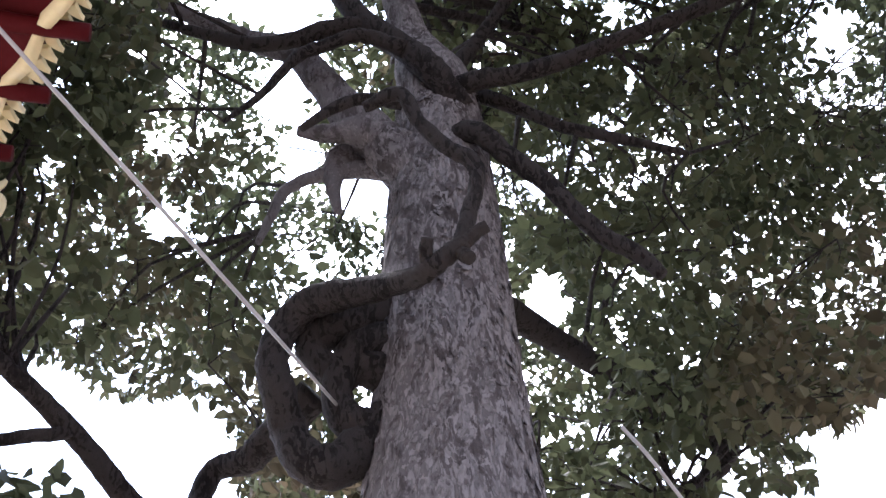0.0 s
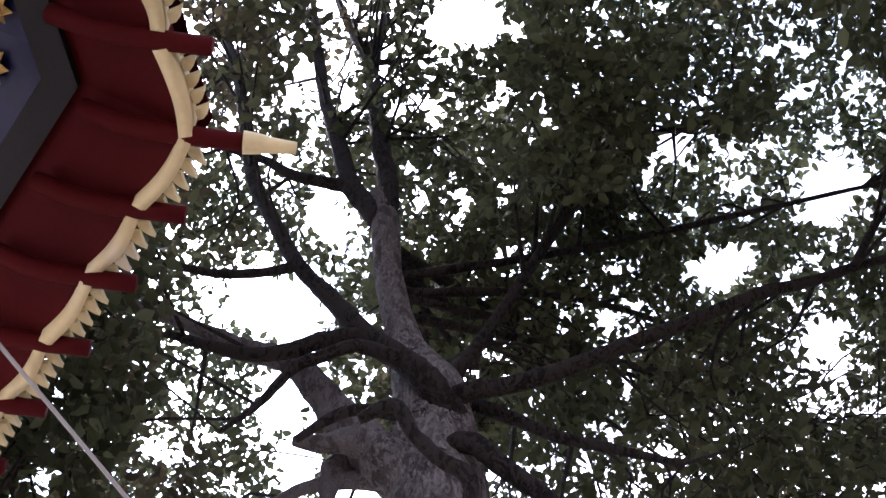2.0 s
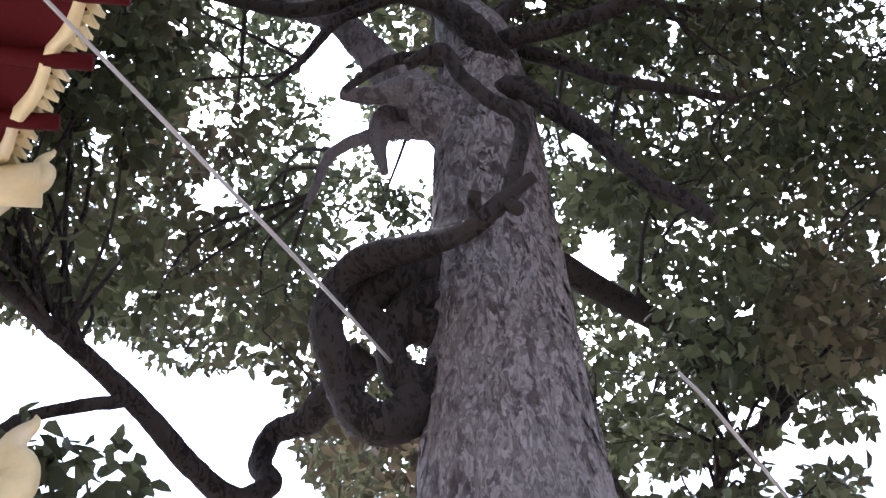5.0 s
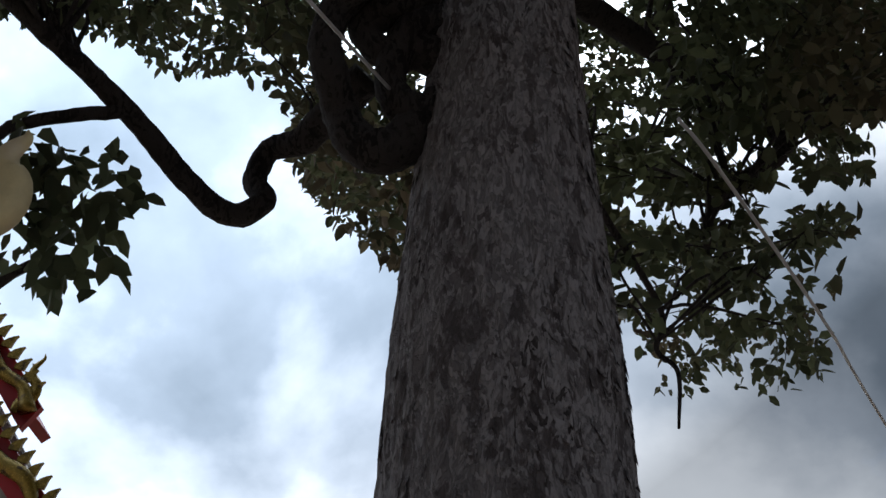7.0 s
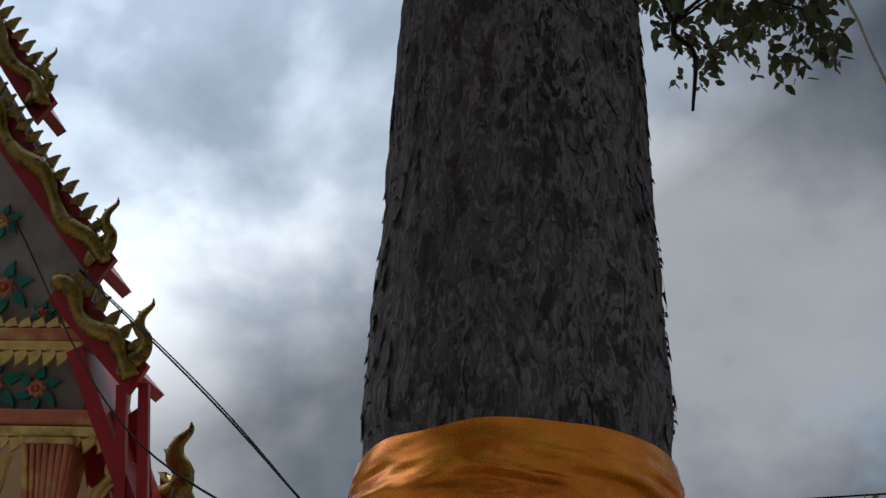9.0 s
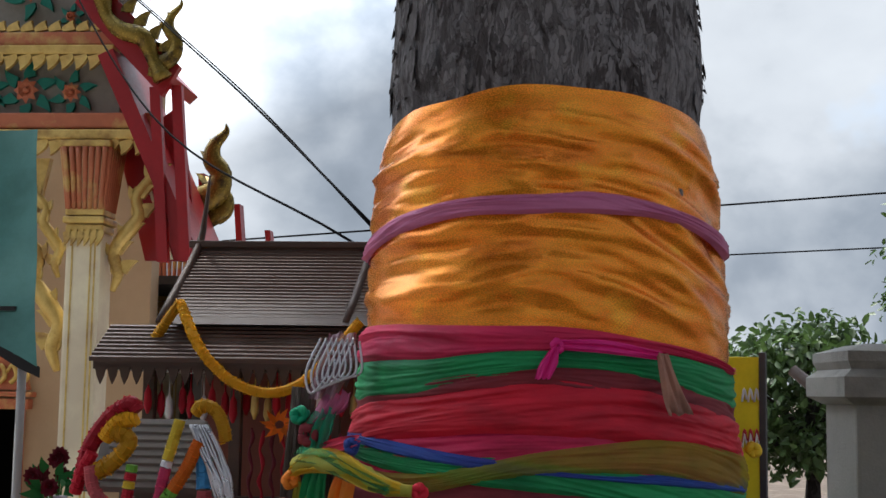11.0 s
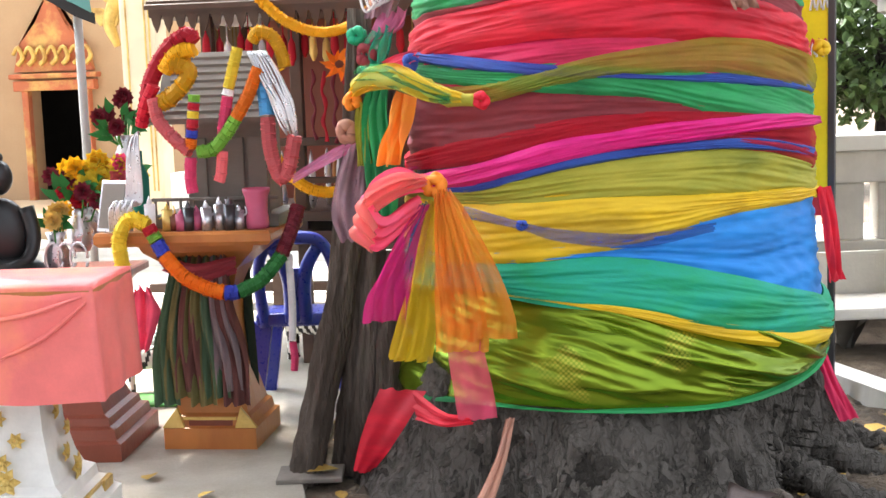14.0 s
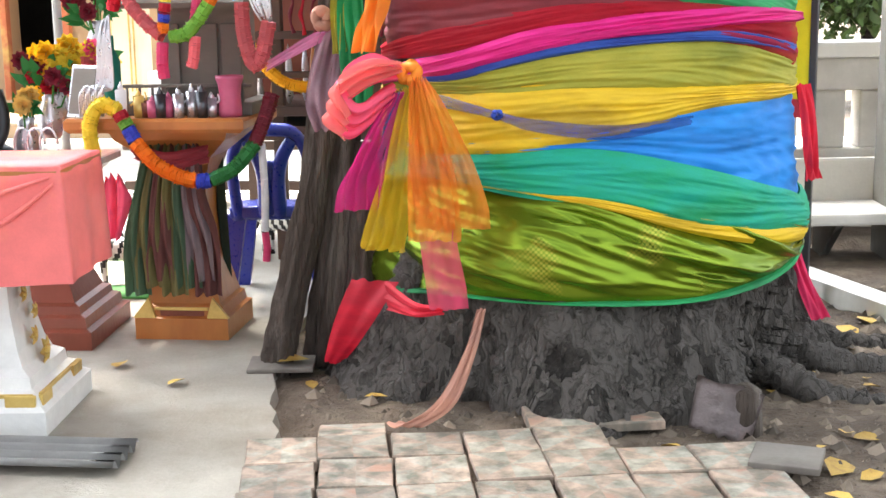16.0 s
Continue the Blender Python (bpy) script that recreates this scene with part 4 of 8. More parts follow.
wrap("sash", "deep green tulle sash wound round the trunk", "green", (1.81, 1.82, 1.85, 1.85, 1.81), (1.64, 1.68, 1.77, 1.73, 1.62), 0.045, 4, 0.014, 1.4, 4)
wrap("sash", "dark maroon tulle sash wound round the trunk", "maroon", (1.74, 1.76, 1.80, 1.78, 1.72), (1.56, 1.64, 1.68, 1.64, 1.54), 0.036, 3, 0.012, 1.0, 5)
wrap("sash", "bright red tulle sash in long folds", "red", (1.64, 1.69, 1.74, 1.71, 1.61), (1.45, 1.53, 1.55, 1.51, 1.43), 0.048, 4, 0.018, 1.2, 6)
wrap("sash", "dark crimson tulle sash under a green one", "crimson", (1.55, 1.56, 1.57, 1.55, 1.47), (1.34, 1.38, 1.42, 1.38, 1.32), 0.036, 4, 0.014, 1.6, 7)
wrap("sash", "sheer olive yellow tulle sash fanning from a knot", "sheer_olive", (1.44, 1.41, 1.50, 1.54, 1.49), (1.38, 1.35, 1.42, 1.42, 1.33), 0.066, 3, 0.014, 1.2, 8)
wrap("sash", "green tulle sash with long drawn folds", "green", (1.52, 1.48, 1.47, 1.44, 1.36), (1.44, 1.40, 1.36, 1.28, 1.20), 0.048, 4, 0.014, 1.8, 9)
wrap("ribbon", "thin blue tulle ribbon", "navy", (1.545, 1.50, 1.45, 1.42, 1.37), (1.51, 1.46, 1.42, 1.39, 1.34), 0.062, 2, 0.006, 0.6, 10)
wrap("sash", "maroon brown tulle sash wound round the trunk", "maroon", (1.40, 1.40, 1.40, 1.35, 1.30), (1.12, 1.16, 1.22, 1.20, 1.12), 0.034, 5, 0.014, 1.0, 11)
wrap("sash", "sheer red tulle sash", "sheer_red", (1.16, 1.24, 1.31, 1.30, 1.26), (1.10, 1.14, 1.22, 1.18, 1.05), 0.052, 3, 0.012, 1.0, 12)
wrap("sash", "magenta tulle sash running up from the bow", "magenta", (1.07, 1.15, 1.25, 1.28, 1.27), (1.01, 1.08, 1.18, 1.22, 1.23), 0.068, 2, 0.016, 0.8, 13)
wrap("ribbon", "thin navy blue tulle ribbon", "navy", (1.06, 1.09, 1.19, 1.21, 1.15), (1.02, 1.05, 1.15, 1.17, 1.10), 0.054, 2, 0.006, 0.6, 14)
wrap("sash", "olive green tulle sash", "olive", (1.08, 1.08, 1.16, 1.18, 1.13), (0.99, 0.99, 1.02, 1.01, 0.97), 0.046, 4, 0.014, 1.2, 15)
wrap("sash", "yellow tulle sash in deep folds", "yellow", (1.06, 1.03, 1.05, 1.04, 1.01), (0.76, 0.76, 0.84, 0.955, 0.965), 0.050, 6, 0.016, 1.5, 16)
wrap("sash", "bright blue tulle sash pulled tight in many folds", "blue", (0.88, 0.88, 0.92, 1.01, 1.01), (0.66, 0.73, 0.78, 0.65, 0.53), 0.040, 8, 0.016, 1.3, 17)
wrap("sash", "teal green tulle sash", "teal", (0.80, 0.80, 0.84, 0.74, 0.60), (0.66, 0.70, 0.66, 0.545, 0.47), 0.068, 4, 0.014, 1.0, 18)
wrap("ribbon", "narrow yellow cloth under a teal one", "yellow", (0.68, 0.72, 0.69, 0.60, 0.52), (0.665, 0.705, 0.655, 0.515, 0.43), 0.064, 3, 0.010, 0.8, 19)
wrap("brocade_wrap", "shiny green and gold brocade draped round the trunk foot", "brocade", (0.72, 0.74, 0.72, 0.62, 0.54), (0.26, 0.325, 0.33, 0.33, 0.40), 0.034, 3.2, 0.042, 0.4, 20, slack=0.02, slope=2.0, lump=0.5)
wrap("ribbon", "green hem band at the lowest cloth", "green", (0.272, 0.335, 0.338, 0.338, 0.407), (0.255, 0.32, 0.325, 0.325, 0.392), 0.042, 1, 0.004, 0.3, 21)


# ---- more materials ----
def plain(key, c, rough=0.6, metal=0.0, **kw):
    M[key] = pbr(key, c, tuple(0.78 * v for v in c), rough, metal, **{"scale": 7, "fine": 60, "bump": 0.12, **kw})


plain("marigold", (0.80, 0.42, 0.012), 0.7, vary=0.3, island=True, trans=0.25, bump=0)
plain("red_flower", (0.52, 0.01, 0.03), 0.7, vary=0.3, island=True, trans=0.2, bump=0)
plain("rose", (0.16, 0.006, 0.02), 0.65, vary=0.3, island=True, bump=0)
plain("pink_flower", (0.80, 0.07, 0.20), 0.7, vary=0.3, island=True, trans=0.25, bump=0)
plain("coral_flower", (0.78, 0.16, 0.18), 0.7, vary=0.25, island=True, trans=0.25, bump=0)
plain("orange_flower", (0.88, 0.20, 0.008), 0.7, vary=0.25, island=True, trans=0.25, bump=0)
plain("yellow_flower", (0.82, 0.62, 0.05), 0.7, vary=0.2, island=True, trans=0.25, bump=0)
plain("lime_flower", (0.20, 0.48, 0.06), 0.7, vary=0.25, island=True, trans=0.25, bump=0)
plain("green_flower", (0.02, 0.20, 0.04), 0.7, vary=0.25, island=True, bump=0)
plain("sky_flower", (0.06, 0.30, 0.58), 0.7, vary=0.25, island=True, bump=0)
plain("royal_flower", (0.03, 0.05, 0.42), 0.7, vary=0.2, island=True, bump=0)
plain("white_flower", (0.72, 0.70, 0.72), 0.7, vary=0.15, island=True, bump=0)
plain("silver", (0.62, 0.62, 0.66), 0.3, 0.8)
plain("dark_metal", (0.10, 0.10, 0.11), 0.4, 0.8)
plain("dark_bronze", (0.03, 0.03, 0.032), 0.35, 0.5)
plain("varnished_wood", (0.46, 0.17, 0.045), 0.35, stretch=(1, 1, 0.3), c3=(0.30, 0.10, 0.03))
plain("red_brown_wood", (0.20, 0.05, 0.028), 0.4, stretch=(1, 1, 0.3))
plain("grey_wood", (0.16, 0.14, 0.12), 0.8, stretch=(0.4, 1, 1), c3=(0.09, 0.075, 0.065))
plain("old_post", (0.095, 0.073, 0.060), 0.95, scale=22, fine=90, stretch=(1, 1, 0.10), bump=1.0, dist=0.03, c3=(0.19, 0.158, 0.135), spec=0.2, contrast=0.16)
plain("white_paint", (0.80, 0.79, 0.76), 0.5, c3=(0.66, 0.63, 0.58))
plain("blue_plastic", (0.014, 0.035, 0.34), 0.3, spec=0.5, bump=0.03)
plain("pink_satin", (0.90, 0.20, 0.19), 0.45, spec=0.35, fine=140, bump=0.1, c3=(0.90, 0.26, 0.16))
plain("pot_pink", (0.50, 0.10, 0.19), 0.45)
plain("black", (0.012, 0.012, 0.013), 0.4)
plain("zebra_white", (0.75, 0.74, 0.70), 0.5)
plain("grass_green", (0.05, 0.22, 0.04), 0.7)
plain("tent_cloth", (0.10, 0.27, 0.245), 0.75, trans=0.2, c3=(0.07, 0.19, 0.17))
plain("sign_yellow", (0.82, 0.68, 0.02), 0.5, bump=0.03)
plain("sign_red", (0.55, 0.03, 0.05), 0.5, bump=0.03)
plain("sign_white", (0.8, 0.8, 0.78), 0.5, bump=0.03)
M["tile_stone"] = pbr("tile_stone", (0.12, 0.10, 0.078), (0.40, 0.29, 0.225), 0.7, scale=13, fine=48, bump=0.3, vary=0.22, contrast=0.16, c3=(0.13, 0.115, 0.09))
M["tile_grey"] = pbr("tile_grey", (0.11, 0.105, 0.082), (0.34, 0.315, 0.26), 0.7, scale=13, fine=48, bump=0.3, vary=0.22, contrast=0.16, c3=(0.30, 0.17, 0.12))
# concrete coloured near white to stand for sunlit ground
M["court"] = pbr("court", (0.66, 0.63, 0.58), (0.74, 0.72, 0.68), 0.85, scale=2, fine=40, bump=0.15)
plain("fibre_cement", (0.44, 0.43, 0.41), 0.9, c3=(0.24, 0.23, 0.22))
plain("dry_leaf", (0.55, 0.34, 0.07), 0.7, vary=0.3, c3=(0.34, 0.19, 0.06))
plain("gravel", (0.17, 0.132, 0.10), 0.9, vary=0.6, island=True)
plain("paper_sack", (0.33, 0.27, 0.265), 0.5, c3=(0.50, 0.34, 0.31), scale=11, bump=0.5)
plain("old_tile", (0.20, 0.175, 0.15), 0.85, c3=(0.12, 0.10, 0.085))
plain("roof_brown", (0.11, 0.065, 0.05), 0.6, c3=(0.16, 0.11, 0.095))
plain("temple_green", (0.0, 0.17, 0.12), 0.5)
plain("temple_blue", (0.006, 0.010, 0.062), 0.5, c3=(0.004, 0.006, 0.03))
# beam colour taken near black to stand for the unlit pavilion inside
plain("shaded_frame", (0.014, 0.013, 0.016), 0.7)
plain("pale_stucco", (0.26, 0.245, 0.215), 0.75, c3=(0.18, 0.16, 0.135))
plain("terracotta", (0.50, 0.15, 0.07), 0.6, c3=(0.56, 0.36, 0.12))
plain("mosaic_gold", (0.27, 0.18, 0.032), 0.25, 0.55, scale=26, fine=60, contrast=0.10, c3=(0.05, 0.03, 0.015), bump=0.5)
plain("pale_gold", (0.76, 0.64, 0.36), 0.5, 0.1, c3=(0.66, 0.58, 0.42))
# room surfaces given a dark colour in place of indoor shade
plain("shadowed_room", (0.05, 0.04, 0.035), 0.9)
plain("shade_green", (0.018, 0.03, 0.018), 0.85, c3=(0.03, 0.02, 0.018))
plain("cable_black", (0.008, 0.008, 0.009), 0.95, spec=0.03)
plain("cable_grey", (0.42, 0.41, 0.40), 0.6)
plain("stone_wall", (0.66, 0.62, 0.56), 0.9, c3=(0.46, 0.43, 0.38), scale=3)
plain("stone_old", (0.25, 0.235, 0.21), 0.92, c3=(0.09, 0.08, 0.072), scale=3, bump=0.4)
plain("mauve_film", (0.42, 0.24, 0.30), 0.3, sheer=0.35, bump=0.3)
M["lamp_glow"] = bpy.data.materials.new("lamp_glow")
M["lamp_glow"].use_nodes = True
M["lamp_glow"].node_tree.nodes["Principled BSDF"].inputs["Emission Color"].default_value = (0.9, 1.0, 0.97, 1)
M["lamp_glow"].node_tree.nodes["Principled BSDF"].inputs["Emission Strength"].default_value = 4.0


def prism(bm, outline, y0, y1, m=None):
    """An outline in x and z, given thickness along y."""
    a = [bm.verts.new((x, y0, z)) for x, z in outline]
    b = [bm.verts.new((x, y1, z)) for x, z in outline]
    n = len(outline)
    f1, f2 = bm.faces.new(a), bm.faces.new(b[::-1])
    for i in range(n):
        bm.faces.new((a[(i + 1) % n], a[i], b[i], b[(i + 1) % n]))
    bmesh.ops.triangulate(bm, faces=[f1, f2])
    if m is not None:
        bmesh.ops.transform(bm, matrix=m, verts=a + b)
    return a + b


def horn(bm, m, h=0.8, w=0.16):
    """A flame-shaped roof finial: a swelling body that curls up to a point, with two barbs."""
    line = smooth_path([(0.0, 0.0, 0.5), (0.08, 0.14, 1.0), (0.26, 0.26, 0.95), (0.30, 0.45, 0.75), (0.20, 0.60, 0.7), (0.22, 0.76, 0.5), (0.34, 0.90, 0.28), (0.34, 1.0, 0.03)], 4)
    vs = []
    rings = []
    for i, (x, z, k) in enumerate(line):
        a, b = line[max(0, i - 1)], line[min(len(line) - 1, i + 1)]
        d = Vector((b[0] - a[0], 0, b[1] - a[1])).normalized()
        nrm = Vector((-d.z, 0, d.x))
        r = w * k / h * 0.55
        ring = []
        for q in range(8):
            t = 2 * math.pi * q / 8
            ring.append(bm.verts.new((Vector((x, 0, z)) + nrm * r * math.cos(t) + Vector((0, 1, 0)) * r * 0.6 * math.sin(t)) * h))
        rings.append(ring)
        vs += ring
    for a, b in zip(rings, rings[1:]):
        for q in range(8):
            bm.faces.new((a[q], a[(q + 1) % 8], b[(q + 1) % 8], b[q]))
    bm.faces.new(rings[0][::-1])
    bm.faces.new(rings[-1])
    for bx, bz, tx, tz in ((0.20, 0.30, 0.02, 0.46), (0.20, 0.58, 0.06, 0.70), (0.26, 0.72, 0.16, 0.83)):
        base = [bm.verts.new(Vector(p) * h) for p in ((bx - 0.05, -0.03, bz - 0.04), (bx - 0.05, 0.03, bz - 0.04), (bx + 0.04, 0, bz + 0.08))]
        tip = bm.verts.new(Vector((tx, 0, tz)) * h)
        for i in range(3):
            bm.faces.new((base[i], base[(i + 1) % 3], tip))
        vs += base + [tip]
    bmesh.ops.transform(bm, matrix=m, verts=vs)


def leaf_spike(bm, p, d, n, h, w, t=0.03):
    """A pointed, slightly curled flame leaf standing on p, towards d, its face along n."""
    s = d.cross(n).normalized()
    out = [(0, -0.5), (0.25, -0.62), (0.55, -0.42), (0.8, -0.08), (1.0, 0.3), (0.78, 0.28), (0.5, 0.38), (0.2, 0.5)]
    f, b = [], []
    for u, v in out:
        q = p + d * h * u + s * w * v
        f.append(bm.verts.new(q + n * t / 2))
        b.append(bm.verts.new(q - n * t / 2))
    bm.faces.new(f)
    bm.faces.new(b[::-1])
    k = len(out)
    for i in range(k):
        bm.faces.new((f[(i + 1) % k], f[i], b[i], b[(i + 1) % k]))


def rosette(bm, c, r, n=8, depth=0.05, normal=Vector((0, -1, 0)), up=Vector((0, 0, 1))):
    side = up.cross(normal).normalized()
    for i in range(n):
        a = 2 * math.pi * i / n
        d = side * math.cos(a) + up * math.sin(a)
        e = side * -math.sin(a) + up * math.cos(a)
        pts = [c, c + d * r * 0.55 + e * r * 0.3 + normal * depth, c + d * r + normal * depth * 0.5, c + d * r * 0.55 - e * r * 0.3 + normal * depth]
        v = [bm.verts.new(q) for q in pts]
        bm.faces.new(v)
        bm.faces.new([bm.verts.new(q - normal * 0.004) for q in pts][::-1])
    bmesh.ops.create_icosphere(bm, subdivisions=1, radius=r * 0.28, matrix=Matrix.Translation(c + normal * depth * 0.7))


# ---- temple hall ----
temple = thing("temple_hall", pose(0, 0, 0), "cream and gold temple hall with a red tiered gable roof", "temple")
TX, FY = -7.6, 13.0   # middle of the gable, its front plane


def roof_tier(x0, z0, x1, z1, y_front, y_back, horn_h):
    """One slope of the roof on the right and its twin on the left, with its gilded gable edge."""
    for side in (1, -1):
        X = (lambda x: x) if side == 1 else (lambda x: 2 * TX - x)
        bm = bmesh.new()
        t = 0.12
        ln = math.hypot(x1 - x0, z1 - z0)
        nx, nz = (z0 - z1) / ln, (x1 - x0) / ln
        prism(bm, [(X(x0), z0), (X(x1), z1), (X(x1 + nx * t), z1 + nz * t), (X(x0 + nx * t), z0 + nz * t)], y_front, y_back)
        part("roof", bm, "red_paint", temple, "red painted underside and edge", smooth=False)
        bm = bmesh.new()
        w = 0.26
        prism(bm, [(X(x0), z0 - w * 0.5), (X(x1), z1 - w * 0.5), (X(x1 + nx * w * 0.9), z1 + nz * w * 0.9), (X(x0 + nx * w * 0.9), z0 + nz * w * 0.9)], y_front - 0.10, y_front - 0.004)
        part("bargeboard", bm, "red_paint", temple, smooth=False)
        # wavy naga body along the edge
        bm = bmesh.new()
        pts = []
        k = max(6, int(ln / 0.28))
        for i in range(k + 1):
            u = i / k
            o = 0.10 + 0.07 * math.sin(u * k * 1.9)
            pts.append((X(x0 + (x1 - x0) * u + nx * o), y_front - 0.16, z0 + (z1 - z0) * u + nz * o, 0.085 + 0.02 * math.sin(i * 2.2)))
        tube(bm, pts, n=8, steps=4)
        part("naga_edge", bm, "mosaic_gold", temple)
        k = int(ln / 0.17)
        for i in range(1, k):
            u = i / k
            bm = bmesh.new()
            p = Vector((X(x0 + (x1 - x0) * u + nx * 0.2), y_front - 0.14, z0 + (z1 - z0) * u + nz * 0.2))
            d = Vector(((nx * 0.8 + 0.35 * (x1 - x0) / ln * -0.2) * side, 0, nz + 0.35)).normalized()
            leaf_spike(bm, p, d, Vector((0, -1, 0)), 0.20, 0.11 * side, 0.04)
            part("crest_leaf", bm, "mosaic_gold", temple, smooth=False)
        bm = bmesh.new()
        horn(bm, Matrix.Translation((X(x1 - 0.10), y_front - 0.13, z1 + 0.05)) @ Matrix.Diagonal((side, 1, 1, 1)), horn_h, horn_h * 0.20)
        part("finial", bm, "mosaic_gold", temple, "gilded mosaic flame finial")


roof_tier(TX, 11.12, -5.15, 7.64, 12.9, 13.5, 0.70)
roof_tier(-5.75, 7.67, -4.20, 5.75, 12.6, 13.45, 0.74)
roof_tier(-4.62, 5.55, -3.72, 4.62, 12.5, 13.4, 0.78)
# lowest roof, its red underside open to view
bm = bmesh.new()
prism(bm, [(-4.45, 4.95), (-3.50, 2.95), (-3.36, 2.98), (-4.30, 5.02)], 12.62, 13.9)
part("roof", bm, "red_paint", temple, "glossy red underside", smooth=False)
for x, y0 in ((-3.46, 12.5), (-3.70, 12.58)):
    bm = bmesh.new()
    prism(bm, [(x - 0.06, 2.9), (x + 0.05, 2.9), (x - 0.10, 4.62), (x - 0.20, 4.62)], y0, y0 + 0.09)
    part("bargeboard", bm, "red_paint", temple, smooth=False)
for k in range(3):
    bm = bmesh.new()
    x = -3.70 + 0.11 * k
    prism(bm, [(x, 3.1), (x + 0.07, 3.1), (x + 0.0, 4.0 - 0.16 * k), (x - 0.07, 4.0 - 0.16 * k)], 14.0 + k * 1.2, 14.2 + k * 1.2)
    part("bargeboard", bm, "red_paint", temple, smooth=False)
bm = bmesh.new()
horn(bm, Matrix.Translation((-3.82, 14.0, 3.55)), 1.0, 0.28)
horn(bm, Matrix.Translation((-3.66, 14.1, 3.45)), 0.62, 0.2)
part("finial", bm, "mosaic_gold", temple, "gilded mosaic flame finial")
bm = bmesh.new()
prism(bm, [(-4.42, 4.12), (-3.80, 4.60), (-3.53, 2.98), (-4.10, 2.98)], 13.30, 13.36)
soffit = part("soffit", bm, "red_paint", temple, "glossy red soffit", smooth=False)
bm = bmesh.new()
prism(bm, [(-4.10, 3.75), (-4.07, 3.75), (-3.80, 2.99), (-3.83, 2.99)], 13.27, 13.296)
part("pale_line", bm, "cream", soffit, smooth=False)
# gable wall, pediment panels and cornices
bm = bmesh.new()
prism(bm, [(TX, 10.9), (-5.2, 7.4), (-4.35, 5.75), (-4.35, 4.3), (2 * TX + 4.35, 4.3), (2 * TX + 4.35, 5.75), (2 * TX + 5.2, 7.4)], 13.05, 13.35)
part("pediment", bm, "pale_stucco", temple, "pale stucco pediment", smooth=False)
for z, h, x1, d in ((5.13, 0.14, -4.30, 0.16), (5.02, 0.10, -4.36, 0.22), (4.27, 0.16, -3.95, 0.18), (4.15, 0.10, -4.0, 0.24)):
    bm = bmesh.new()
    box(bm, (2 * TX - x1, 13.05 - d, z), (x1, 13.045, z + h), 0.02)
    part("cornice", bm, "terracotta" if h > 0.12 else "gold_paint", temple, smooth=False)
for z, x1 in ((5.02, -4.36), (4.15, -4.0)):
    k = 0
    x = x1 - 0.06
    while x > -6.6:
        bm = bmesh.new()
        leaf_spike(bm, Vector((x, 12.86, z + 0.01)), Vector((0.0, 0, -1)), Vector((0, -1, 0)), 0.17, 0.13, 0.05)
        part("drop_leaf", bm, "gold_paint", temple, smooth=False)
        if z > 5:
            bm = bmesh.new()
            leaf_spike(bm, Vector((x, 12.92, z + 0.25)), Vector((0.0, 0, 1)), Vector((0, -1, 0)), 0.12, 0.13, 0.05)
            part("crest_leaf", bm, "gold_paint", temple, smooth=False)
        x -= 0.145
for c, r in (((-5.30, 13.0, 5.72), 0.20), ((-4.87, 13.0, 5.45), 0.10), ((-5.30, 13.0, 4.68), 0.22), ((-5.72, 13.0, 4.68), 0.16), ((-4.83, 13.0, 4.66), 0.17), ((-5.42, 13.0, 6.45), 0.13), ((-6.2, 13.0, 4.68), 0.2)):
    bm = bmesh.new()
    rosette(bm, Vector(c), r * 0.62, 8, 0.06)
    fl = part("carved_flower", bm, "terracotta", temple, "carved flower with gilt petals", smooth=False)
    bm = bmesh.new()
    for i in range(6):
        a = i * math.pi / 3 + 0.4
        leaf_spike(bm, Vector(c) + Vector((math.cos(a), 0, math.sin(a))) * r * 0.55 + Vector((0, 0.01, 0)), Vector((math.cos(a), 0, math.sin(a))), Vector((0, -1, 0)), r * 1.0, r * 0.5, 0.04)
    part("carved_leaf", bm, "temple_green", fl, "green painted leaves", smooth=False)


